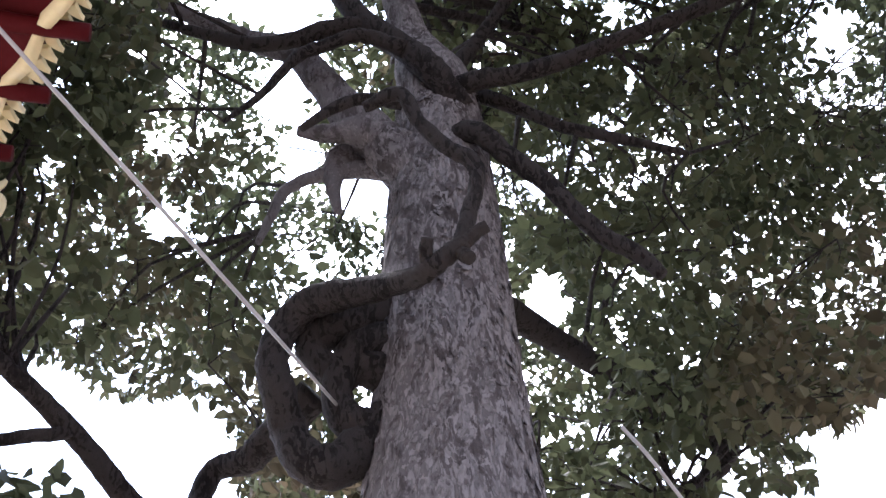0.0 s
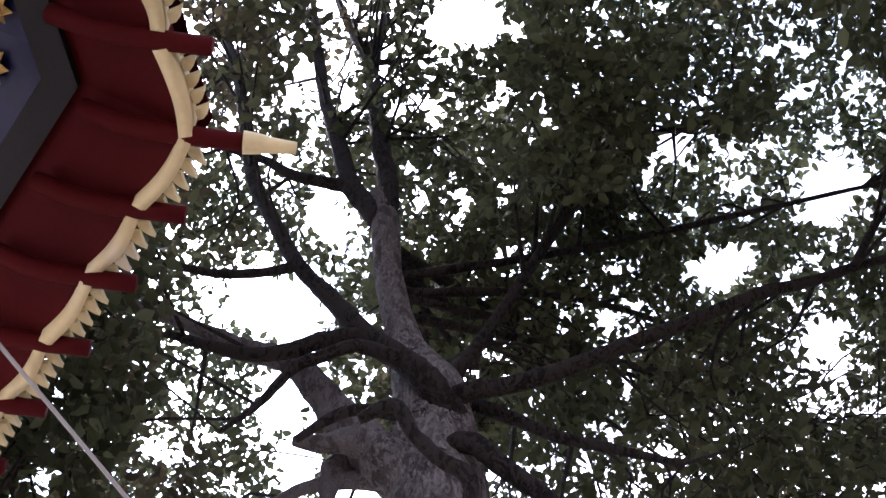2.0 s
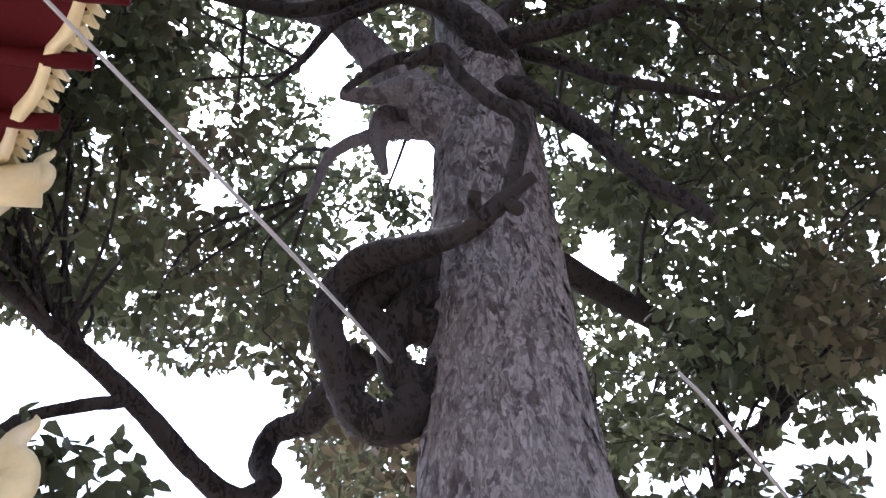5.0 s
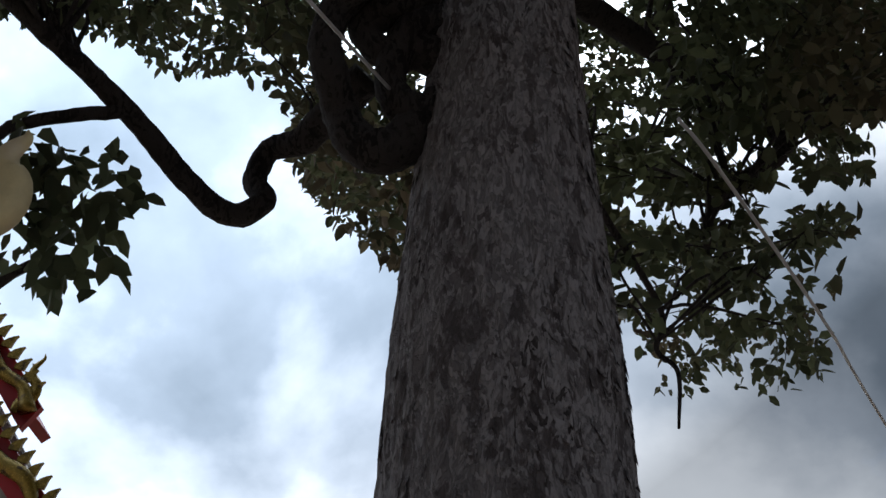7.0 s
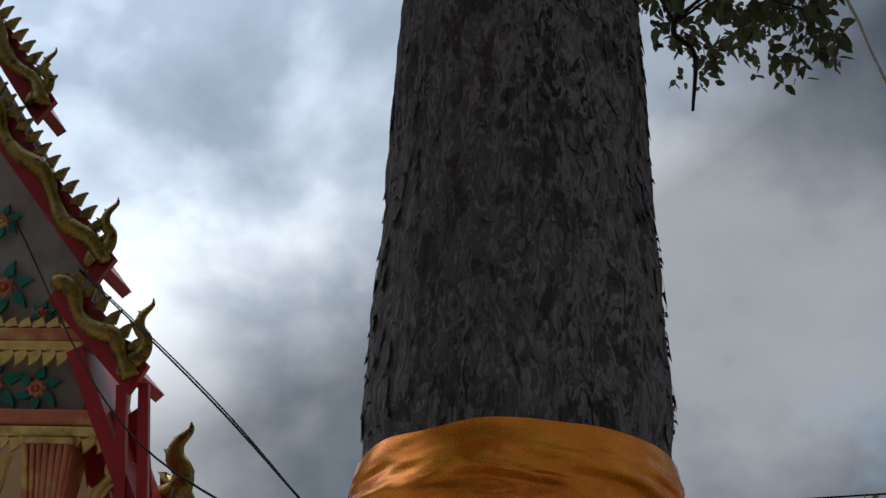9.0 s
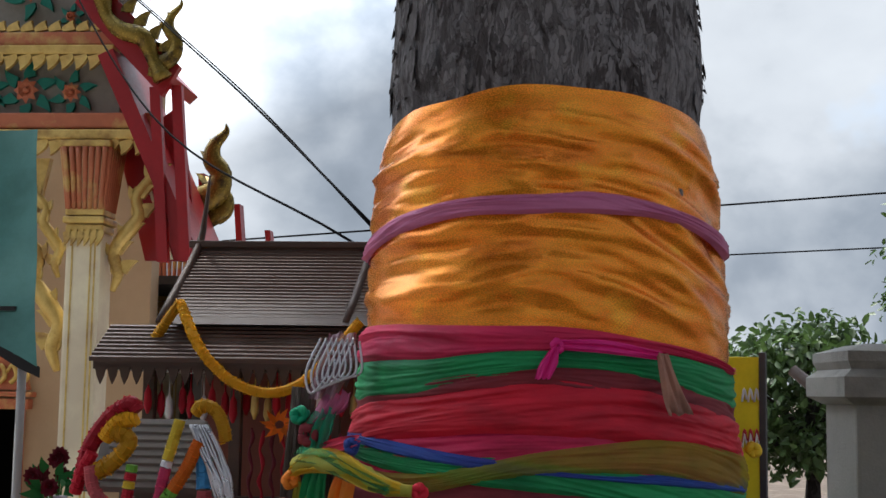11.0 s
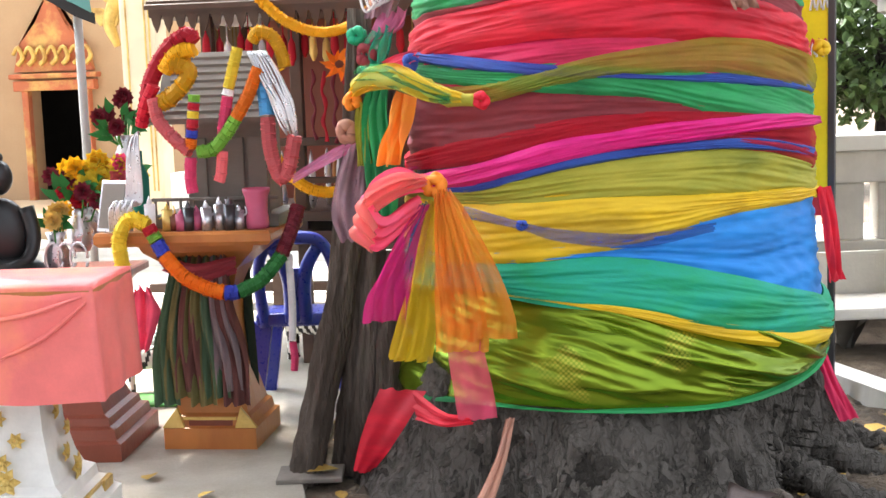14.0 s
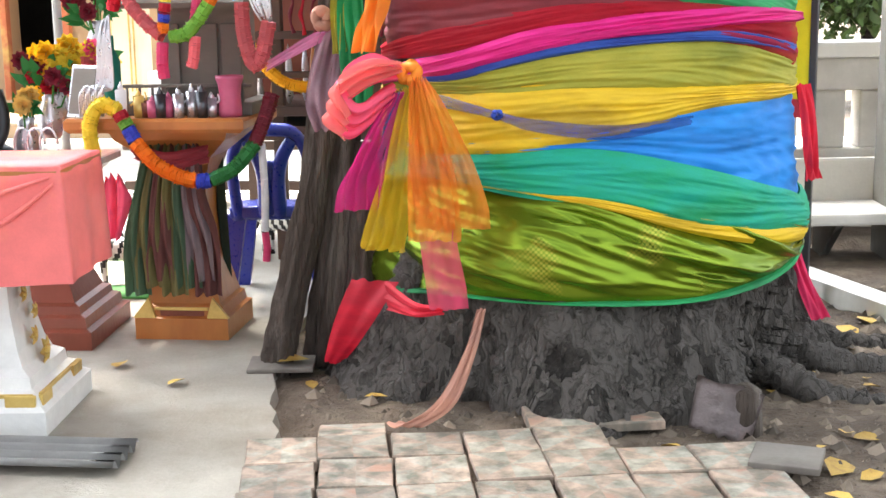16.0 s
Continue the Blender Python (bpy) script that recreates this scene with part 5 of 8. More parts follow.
def temple_column(x, y, z_top, w, neck):
    """A square cream column with gilt lines, a flared and fluted capital and flame brackets."""
    bm = bmesh.new()
    box(bm, (x - w / 2, y - w / 2, 0), (x + w / 2, y + w / 2, neck), 0.03)
    col = part("column", bm, "cream", temple, "cream square column with fine gilt lines", smooth=False)
    for k in (-0.30, 0.22, 0.34):
        bm = bmesh.new()
        box(bm, (x + k * w - 0.008, y - w / 2 - 0.006, 0.4), (x + k * w + 0.008, y - w / 2 - 0.001, neck - 0.1))
        part("gilt_line", bm, "gold_paint", col, smooth=False)
    bm = bmesh.new()
    n = 7
    for i in range(n):
        for fx, fy in ((1, 0), (0, 1)):
            o = (i - (n - 1) / 2) / n
            p0, p1 = (w * 1.02, neck + 0.22), (w * 1.35, z_top)
            for sgn in ((-1,) if fx else (-1, 1)):
                a = Vector((x + (o * p0[0] if fx else sgn * p0[0] / 2), y + (sgn * p0[0] / 2 if fx else o * p0[0]), p0[1]))
                b = Vector((x + (o * p1[0] if fx else sgn * p1[0] / 2), y + (sgn * p1[0] / 2 if fx else o * p1[0]), p1[1]))
                m_ = a.lerp(b, 0.5) - (b - a).cross(Vector((0, 0, 1))) * 0
                bm = bmesh.new()
                tube(bm, [(*a, w / n * 0.45), (*m_, w / n * 0.5), (*b, w / n * 0.62)], n=6, steps=2)
                part("flute", bm, "terracotta", col)
    for i, (z, k) in enumerate(((neck + 0.0, 1.06), (neck + 0.08, 1.2), (neck + 0.16, 1.1), (z_top, 1.45))):
        bm = bmesh.new()
        box(bm, (x - w * k / 2, y - w * k / 2, z), (x + w * k / 2, y + w * k / 2, z + 0.07), 0.02)
        part("capital_ring", bm, "gold_paint", col, smooth=False)
    for i in range(6):
        o = (i - 2.5) / 6 * w * 1.1
        bm = bmesh.new()
        leaf_spike(bm, Vector((x + o, y - w * 0.55, neck + 0.02)), Vector((0, 0, -1)), Vector((0, -1, 0)), 0.17, 0.075, 0.03)
        part("capital_leaf", bm, "gold_paint", col, smooth=False)
    return col


def flame_bracket(x, y, z, side, s=1.0):
    bm = bmesh.new()
    pts = [(0.04, -0.75, 0.03), (0.10, -0.55, 0.06), (0.04, -0.35, 0.07), (0.16, -0.15, 0.08), (0.30, 0.05, 0.07), (0.26, 0.25, 0.06), (0.42, 0.48, 0.05), (0.50, 0.70, 0.02)]
    tube(bm, [(x + side * a * s, y, z + b * s, r * s) for a, b, r in pts], n=8, steps=4)
    bracket = part("flame_bracket", bm, "gold_paint", temple, "gilded flame bracket")
    for a, b, r in pts[1:7]:
        for d, h, w in ((Vector((side * 0.75, 0, 0.65)), 0.24, 0.14), (Vector((-side * 0.6, 0, 0.6)), 0.14, 0.10)):
            bm = bmesh.new()
            leaf_spike(bm, Vector((x + side * a * s, y, z + b * s)), d.normalized(), Vector((0, -1, 0)), h * s, w * s * side, 0.05)
            part("flame_leaf", bm, "gold_paint", bracket, smooth=False)


temple_column(-4.58, 13.0, 4.06, 0.36, 3.22)
temple_column(2 * TX + 4.58, 13.0, 4.06, 0.36, 3.22)
temple_column(-5.0, 17.5, 3.55, 0.40, 2.75)
flame_bracket(-4.36, 12.98, 3.35, 1, 0.95)
flame_bracket(-4.80, 12.98, 2.70, -1, 1.15)
flame_bracket(-4.86, 13.0, 3.3, -1, 0.7)
flame_bracket(-4.78, 17.4, 2.8, 1, 0.9)
bm = bmesh.new()
prism(bm, [(-5.35, 3.98), (-5.02, 3.98), (-5.16, 3.35), (-5.19, 3.15), (-5.22, 3.35)], 12.98, 13.06)
part("hanging_panel", bm, "gold_paint", temple, "gilded hanging panel", smooth=False)
bm = bmesh.new()
box(bm, (-4.84, 13.10, 1.9), (-4.79, 13.16, 3.9), 0.01)
part("green_edge", bm, "temple_green", temple, smooth=False)
# hall wall behind the columns, with an open door
bm = bmesh.new()
for lo, hi in (((-11, 15.0, 0), (-6.72, 15.3, 5.2)), ((-6.02, 15.0, 0), (-4.55, 15.3, 5.2)), ((-6.72, 15.0, 1.42), (-6.02, 15.3, 5.2))):
    bm = bmesh.new()
    box(bm, lo, hi)
    part("wall", bm, "tan_wall", temple, "tan plastered wall", smooth=False)
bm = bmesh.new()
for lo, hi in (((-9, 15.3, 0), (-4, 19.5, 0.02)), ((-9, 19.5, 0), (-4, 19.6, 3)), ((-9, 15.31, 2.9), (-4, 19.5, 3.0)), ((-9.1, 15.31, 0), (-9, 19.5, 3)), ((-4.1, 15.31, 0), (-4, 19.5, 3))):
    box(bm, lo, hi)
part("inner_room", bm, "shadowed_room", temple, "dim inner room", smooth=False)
bm = bmesh.new()
for lo, hi in (((-6.78, 14.9, 0), (-6.70, 15.02, 1.5)), ((-6.04, 14.9, 0), (-5.96, 15.02, 1.5)), ((-6.86, 14.86, 1.42), (-5.88, 15.02, 1.54)), ((-6.9, 14.84, 1.56), (-5.84, 15.02, 1.62))):
    box(bm, lo, hi, 0.015)
door = part("door_frame", bm, "terracotta", temple, "carved terracotta and gilt door frame", smooth=False)
bm = bmesh.new()
prism(bm, [(-6.85, 1.64), (-5.9, 1.64), (-5.98, 1.95), (-6.2, 2.2), (-6.37, 2.55), (-6.55, 2.2), (-6.77, 1.95)], 14.9, 15.0)
part("door_arch", bm, "terracotta", door, smooth=False)
for k in range(7):
    bm = bmesh.new()
    u = k / 6
    x = -6.78 + 0.82 * u
    tube(bm, [(x, 14.86, 1.72, 0.03), (x + 0.07, 14.85, 1.80, 0.03), (x + 0.02, 14.85, 1.92, 0.025), (x - 0.05, 14.86, 1.84, 0.02)], n=6, steps=4)
    part("scroll", bm, "gold_paint", door)
bm = bmesh.new()
box(bm, (-6.62, 18.0, 1.02), (-6.22, 18.05, 1.06), 0.01)
tagged(part("tube_lamp", bm, "lamp_glow"), "lit white tube lamp in the dim temple room", "lamp")
bm = bmesh.new()
box(bm, (-12, 12.3, -0.05), (-3.6, 15.0, 0.15), 0.03)
part("plinth", bm, "tan_wall", temple, smooth=False)

# ---- pavilion roof beside the path ----
pav = thing("pavilion", pose(0, 0, 0), "eight-sided pavilion with a red eave and pale gold fringe", "pavilion")
PC = Vector((-4.122, 1.159, 0))


def eave_point(k, r, z):
    a = radians(14.5 + 45 * k)
    return Vector((PC.x + r * math.cos(a), PC.y + r * math.sin(a), z))


for k in range(8):
    bm = bmesh.new()
    A, B, C_, D = eave_point(k, 3.4, 6.12), eave_point(k + 1, 3.4, 6.12), eave_point(k + 1, 2.93, 6.36), eave_point(k, 2.93, 6.36)
    lo = [bm.verts.new(q) for q in (A, B, C_, D)]
    hi = [bm.verts.new(q + Vector((0, 0, 0.14))) for q in (A, B, C_, D)]
    bm.faces.new(lo)
    bm.faces.new(hi[::-1])
    for i in range(4):
        bm.faces.new((lo[(i + 1) % 4], lo[i], hi[i], hi[(i + 1) % 4]))
    part("eave", bm, "shaded_red", pav, "red painted soffit boards", smooth=False)
    bm = bmesh.new()
    top = [bm.verts.new(q) for q in (eave_point(k, 3.45, 6.27), eave_point(k + 1, 3.45, 6.27), Vector((PC.x, PC.y, 9.2)))]
    bm.faces.new(top)
    part("roof", bm, "shaded_red", pav, smooth=False)
    bm = bmesh.new()
    for a, b, z0, z1 in ((2.95, 2.82, 6.30, 6.70),):
        P = [eave_point(k, a, z0), eave_point(k + 1, a, z0), eave_point(k + 1, b, z0), eave_point(k, b, z0)]
        lo = [bm.verts.new(q) for q in P]
        hi = [bm.verts.new(q + Vector((0, 0, z1 - z0))) for q in P]
        bm.faces.new(lo)
        bm.faces.new(hi[::-1])
        for i in range(4):
            bm.faces.new((lo[(i + 1) % 4], lo[i], hi[i], hi[(i + 1) % 4]))
    part("ring_beam", bm, "shaded_frame", pav, smooth=False)
    bm = bmesh.new()
    P = [eave_point(k, 2.83, 6.52), eave_point(k + 1, 2.83, 6.52), eave_point(k + 1, 1.2, 7.3), eave_point(k, 1.2, 7.3)]
    bm.faces.new([bm.verts.new(q) for q in P])
    pan = part("ceiling_panel", bm, "temple_blue", pav, "blue ceiling with gilt flowers", smooth=False)
    nrm = (P[1] - P[0]).cross(P[3] - P[0]).normalized()
    nrm = nrm if nrm.z < 0 else -nrm
    for i in range(7):
        for j in range(2):
            c = P[0].lerp(P[1], (i + 0.5) / 7 + 0.07 * j).lerp(P[3].lerp(P[2], (i + 0.5) / 7), 0.12 + 0.22 * j)
            bm = bmesh.new()
            rosette(bm, c + nrm * 0.01, 0.085, 7, 0.03, nrm, (P[1] - P[0]).normalized())
            part("gilt_flower", bm, "gold_paint", pan, smooth=False)
    # fringe of pale gold scallops with teeth, and the beam ends that break it
    E1 = (B - A).normalized()
    OUT = Vector((E1.y, -E1.x, 0))
    if OUT.dot(A - PC) < 0:
        OUT = -OUT
    n = 7
    near = k in (0, 7)
    for i in range(n):
        u0, u1 = i / n, (i + 1) / n
        a, b = A.lerp(B, u0 + 0.006), A.lerp(B, u1 - 0.006)
        L_ = (b - a).length
        bm = bmesh.new()
        front, back = [], []
        for s in range(13):
            w = s / 12
            dz = 0.055 + 0.035 * math.sin(w * math.pi * 2 - 0.7) * (1 if i % 2 else 0.2)
            q = a.lerp(b, w) + OUT * (0.005 + 0.02 * math.sin(w * math.pi))
            front.append((bm.verts.new(q + Vector((0, 0, 0.09))), bm.verts.new(q - Vector((0, 0, dz)))))
            back.append((bm.verts.new(q + Vector((0, 0, 0.09)) - OUT * 0.05), bm.verts.new(q - Vector((0, 0, dz)) - OUT * 0.05)))
        for s in range(12):
            bm.faces.new((front[s][0], front[s][1], front[s + 1][1], front[s + 1][0]))
            bm.faces.new((back[s + 1][0], back[s + 1][1], back[s][1], back[s][0]))
            bm.faces.new((front[s][1], back[s][1], back[s + 1][1], front[s + 1][1]))
        fr = part("fringe", bm, "pale_gold", pav, "scalloped pale gold fringe board")
        for s in range(5):
            p = a.lerp(b, (s + 0.6) / 5.4) + OUT * 0.02
            bm = bmesh.new()
            leaf_spike(bm, p + Vector((0, 0, 0.02)), (OUT + E1 * (0.5 if k == 0 else -0.5) + Vector((0, 0, -0.25))).normalized(), Vector((0, 0, 1)), 0.085, 0.04, 0.03)
            part("tooth", bm, "pale_gold", fr, smooth=False)
    for i in range(n):
        bm = bmesh.new()
        p = A.lerp(B, (i + 0.0) / n)
        dirn = Vector((0.99, 0.13, 0)) if near else (p - PC).normalized()
        tube(bm, [(*(p - dirn * 0.42 + Vector((0, 0, 0.13))), 0.04), (*(p - dirn * 0.2 + Vector((0, 0, 0.01))), 0.04), (*(p + dirn * (0.16 if i else 0.20) - Vector((0, 0, 0.03))), 0.036)], n=10, steps=3)
        part("beam_end", bm, "shaded_red", pav)
    bm = bmesh.new()
    d = Vector((0.99, 0.13, 0)) if k == 0 else (A - PC).normalized()
    tube(bm, [(*(A + d * 0.18 - Vector((0, 0, 0.03))), 0.045), (*(A + d * 0.23 - Vector((0, 0, 0.03))), 0.04), (*(A + d * 0.29 - Vector((0, 0, 0.035))), 0.03), (*(A + d * 0.37 - Vector((0, 0, 0.04))), 0.024)], n=10, steps=4)
    part("corner_finial", bm, "pale_gold", pav, "pale gold corner finial")
    bm = bmesh.new()
    q = eave_point(k, 2.5, 0)
    lathe(bm, [(0.16, -0.05), (0.16, 0.3), (0.12, 0.35), (0.12, 6.4)], 16, Matrix.Translation((q.x, q.y, 0)))
    part("post", bm, "shaded_red", pav)
# naga finials below the eave
for p, h, rz in (((-2.02, 3.80, 5.98), 0.28, 0), ((-1.93, 3.90, 4.40), 0.46, 0)):
    bm = bmesh.new()
    horn(bm, Matrix.Translation(p), h, h * 0.42)
    tube(bm, [(p[0] + 0.08, p[1], p[2] + 0.05, 0.10), (p[0] - 0.4, p[1] - 0.1, p[2], 0.07), (p[0] - 1.0, p[1] - 0.2, p[2] + 0.1, 0.05)], n=8, steps=3)
    part("naga_finial", bm, "pale_gold", pav, "pale gold naga finial")


# ---- paving, kerb, walls on the right ----
bm = bmesh.new()
vs = [(-14, -6), (-0.55, -6), (-0.86, 3.5), (-0.93, 4.0), (-1.05, 4.45), (-1.15, 4.9), (-1.2, 6.5), (-1.0, 12.3), (-14, 12.3)]
top = []
pts = []
for (x0, y0), (x1, y1) in zip(vs, vs[1:] + vs[:1]):
    k = max(1, int(math.hypot(x1 - x0, y1 - y0) / 0.08)) if max(x0, x1) > -1.3 and y0 > 2 and y0 < 7 else 1
    for i in range(k):
        x, y = x0 + (x1 - x0) * i / k, y0 + (y1 - y0) * i / k
        j = 0.025 * noise.noise((x * 9, y * 9, 0)) if k > 1 else 0
        pts.append((x + j, y))
a = [bm.verts.new((x, y, 0.0)) for x, y in pts]
b = [bm.verts.new((x + 0.03, y, -0.12)) for x, y in pts]
bm.faces.new(a)
for i in range(len(pts)):
    bm.faces.new((a[(i + 1) % len(pts)], a[i], b[i], b[(i + 1) % len(pts)]))
bmesh.ops.triangulate(bm, faces=bm.faces[:1])
tagged(part("pavement", bm, "concrete", smooth=False), "worn grey concrete slab with a broken edge", "pavement", kind="structure")

bm = bmesh.new()
prism(bm, [(0, -0.1), (0.16, -0.1), (0.15, 0.035), (0.01, 0.035)], 0, 7.5, pose(0.97, 6.72, 0, 0, 0, -156))
tagged(part("kerb", bm, "white_wall", smooth=False), "low whitewashed kerb along the soil", "kerb", kind="structure")

wall = thing("boundary_wall", pose(0, 0, 0), "pale concrete boundary wall with slot openings", "wall", kind="structure")


def wall_piece(name, x0, x1, z0, z1, d=0.16, off=0.0, material="stone_wall"):
    bm = bmesh.new()
    box(bm, (x0, off, z0), (x1, off + d, z1), 0.012, WALLM)
    return part(name, bm, material, wall, smooth=False)


WALLM = pose(0.75, 8.05, 0, 0, 0, 9)
wall_piece("coping", -0.6, 9, 0.93, 1.02, 0.30, -0.07, "white_wall")
wall_piece("band", -0.6, 9, 0.74, 0.93, 0.22, -0.03)
wall_piece("footing", -0.6, 9, -0.1, 0.40, 0.2, -0.02)
x = -0.6
for k in range(34):
    wall_piece("pier", x, x + 0.20, 0.40, 0.74)
    x += 0.285
bench = thing("bench", pose(1.35, 7.25, 0, 0, 0, 9), "pale concrete bench with a sloping back", "bench")
bm = bmesh.new()
box(bm, (-0.6, -0.28, 0.15), (2.4, 0.18, 0.21), 0.015)
part("seat", bm, "stone_wall", bench, smooth=False)
bm = bmesh.new()
box(bm, (-0.6, 0.16, 0.21), (2.4, 0.24, 0.46), 0.02, pose(0, 0, 0, -8))
part("backrest", bm, "stone_wall", bench, smooth=False)
for k in range(9):
    bm = bmesh.new()
    prism(bm, [(-0.25, 0.15), (0.12, 0.15), (0.12, -0.1), (0.04, -0.1), (-0.04, 0.05)], -0.02, 0.02, pose(-0.45 + 0.33 * k, 0, 0, 0, 0, 90) @ pose(0, 0, 0))
    part("bracket", bm, "stone_old", bench, smooth=False)
pillar = thing("gate_pillar", pose(1.81, 7.2, 0, 0, 0, 4), "weathered grey stone pillar with a moulded cap", "pillar", kind="structure")
bm = bmesh.new()
box(bm, (-0.28, -0.28, -0.1), (0.28, 0.28, 1.72), 0.02)
part("shaft", bm, "stone_old", pillar, smooth=False)
bm = bmesh.new()
lathe(bm, [(0.29, 1.66), (0.36, 1.70), (0.36, 1.80), (0.31, 1.84), (0.33, 1.88), (0.33, 1.93), (0.2, 1.97)], square=True)
part("cap", bm, "stone_old", pillar, "moulded stone cap", smooth=False)
bm = bmesh.new()
prism(bm, [(0.2, 1.74), (3.0, 2.45), (3.0, 2.58), (0.2, 1.87)], -0.22, 0.22)
part("sloping_coping", bm, "stone_old", pillar, smooth=False)

sign = thing("sign_board", pose(0.905, 6.15, 0, 0, 0, -18), "tall yellow sign board with red and white marks", "sign")
bm = bmesh.new()
box(bm, (-0.30, -0.012, 0.80), (0.055, 0.012, 1.87), 0.004)
part("board", bm, "sign_yellow", sign, smooth=False)
bm = bmesh.new()
box(bm, (0.055, -0.02, -0.05), (0.085, 0.02, 1.89), 0.004)
part("post", bm, "dark_metal", sign, smooth=False)
bm = bmesh.new()
box(bm, (-0.155, -0.018, 0.78), (0.054, -0.014, 0.86))
part("stripe", bm, "sign_red", sign, smooth=False)
for k, (z, mt) in enumerate(((1.70, "sign_white"), (1.52, "sign_red"), (1.50, "sign_white"))):
    for j in range(3):
        bm = bmesh.new()
        tube(bm, [(-0.02 + 0.027 * j, -0.016, z - 0.03, 0.005), (-0.01 + 0.027 * j, -0.016, z + 0.03, 0.005), (0.0 + 0.027 * j, -0.016, z - 0.02, 0.005)], n=5, steps=3)
        part("mark", bm, mt, sign)
bm = bmesh.new()
tube(bm, [(1.42, 7.9, 1.85, 0.035), (1.95, 7.5, 1.35, 0.035)], n=10, steps=1)
tagged(part("rusty_pipe", bm, "shrine_wood"), "slanting brown pipe by the stone pillar", "pipe")


def side_tree(x, y, h, r, n, seed, leaf, trunk_r=0.10, label=""):
    t = thing("tree", pose(x, y, 0), label, "tree")
    g = random.Random(seed)
    lines = [[(0, 0, -0.1, trunk_r), (0.05, 0, h * 0.35, trunk_r * 0.8), (0, 0.05, h * 0.7, trunk_r * 0.4), (0, 0, h * 0.95, 0.02)]]
    for k in range(9):
        a = g.uniform(0, 6.28)
        z = h * g.uniform(0.3, 0.65)
        lines.append([(0, 0, z, trunk_r * 0.5), (math.cos(a) * r * 0.5, math.sin(a) * r * 0.5, z + h * 0.12, trunk_r * 0.3), (math.cos(a) * r * 0.95, math.sin(a) * r * 0.95, z + h * 0.2, 0.012)])
    for k, ln in enumerate(lines):
        bm = bmesh.new()
        tube(bm, ln, n=8, steps=5, rough=0.2, seed=k)
        part("limb" if k else "trunk", bm, "shaded_limb_bark", t)
    cs = []
    for k in range(n):
        u = Vector((g.gauss(0, 1), g.gauss(0, 1), g.gauss(0, 1))).normalized() * g.uniform(0.3, 1) ** 0.5
        cs.append((u.x * r, u.y * r, h * 0.66 + u.z * h * 0.36, g.uniform(0.3, 0.5)))
    v, f = leaf_cloud(cs, 70, leaf, seed)
    mesh_part("crown", v, f, "far_leaf", t, "rounded crown of bright green leaves", "stuff")


side_tree(3.15, 16.5, 2.6, 1.05, 120, 21, 0.13, label="bushy green tree behind the boundary wall")
side_tree(5.95, 19.0, 4.9, 1.2, 70, 22, 0.12, label="tall feathery green tree behind the wall")
side_tree(10.5, 22.0, 5.5, 2.6, 120, 23, 0.14, label="green tree in the distance behind the wall")
side_tree(-1.0, 26.0, 2.6, 2.0, 100, 24, 0.14, label="low green tree beyond the court")


# ---- large spirit house ----
def corrugated(bm, x0, x1, ya, za, yb, zb, n, step=0.012):
    """Overlapping shingle courses from (ya, za) up to (yb, zb)."""
    for i in range(n):
        u0, u1 = i / n, (i + 1) / n
        y0, z0 = ya + (yb - ya) * u0, za + (zb - za) * u0
        y1, z1 = ya + (yb - ya) * u1, za + (zb - za) * u1
        vs_ = [bm.verts.new(q) for q in ((x0, y0, z0 + step), (x1, y0, z0 + step), (x1, y1, z1), (x0, y1, z1), (x0, y0, z0 - 0.01), (x1, y0, z0 - 0.01))]
        bm.faces.new(vs_[:4])
        bm.faces.new((vs_[4], vs_[5], vs_[1], vs_[0]))


shrine = thing("spirit_house", pose(0, 0, 0), "dark brown wooden spirit house with a steep shingled roof", "shrine")
for yb, ya, zb, za, x0, x1, n in ((7.35, 6.85, 2.48, 2.05, -1.95, 0.2, 22), (6.95, 6.62, 2.02, 1.83, -2.28, 0.5, 9)):
    for k in range(n):
        bm = bmesh.new()
        u0, u1 = k / n, (k + 1) / n
        corrugated(bm, x0, x1, ya + (yb - ya) * u0, za + (zb - za) * u0, ya + (yb - ya) * u1, za + (zb - za) * u1, 1)
        part("shingle_course", bm, "roof_brown", shrine, smooth=False)
bm = bmesh.new()
prism(bm, [(6.80, 2.02), (7.90, 2.02), (7.35, 2.47)], -1.93, 0.18, Matrix(((0, 1, 0, 0), (1, 0, 0, 0), (0, 0, 1, 0), (0, 0, 0, 1))))
part("roof", bm, "shrine_wood", shrine, smooth=False)
bm = bmesh.new()
box(bm, (-2.26, 6.62, 1.78), (0.5, 8.1, 1.825), 0.008)
part("eave_board", bm, "shrine_wood", shrine, smooth=False)
bm = bmesh.new()
box(bm, (-1.98, 7.30, 2.47), (0.2, 7.40, 2.51), 0.01)
part("ridge", bm, "shrine_wood", shrine, smooth=False)
for x in (-1.93, -0.955):
    bm = bmesh.new()
    tube(bm, [(x - 0.06, 6.83, 2.03, 0.022), (x, 7.3, 2.46, 0.022), (x + 0.03, 7.33, 2.66, 0.014), (x + 0.05, 7.33, 2.88, 0.006)], n=8, steps=4)
    part("gable_pole", bm, "shrine_wood", shrine, "slender pointed gable pole")
for k in range(38):
    bm = bmesh.new()
    x = -2.24 + k * 0.062
    prism(bm, [(x, 1.79), (x + 0.055, 1.79), (x + 0.045, 1.745), (x + 0.0275, 1.705), (x + 0.01, 1.745)], 6.60, 6.614)
    part("eave_tooth", bm, "shrine_wood", shrine, smooth=False)
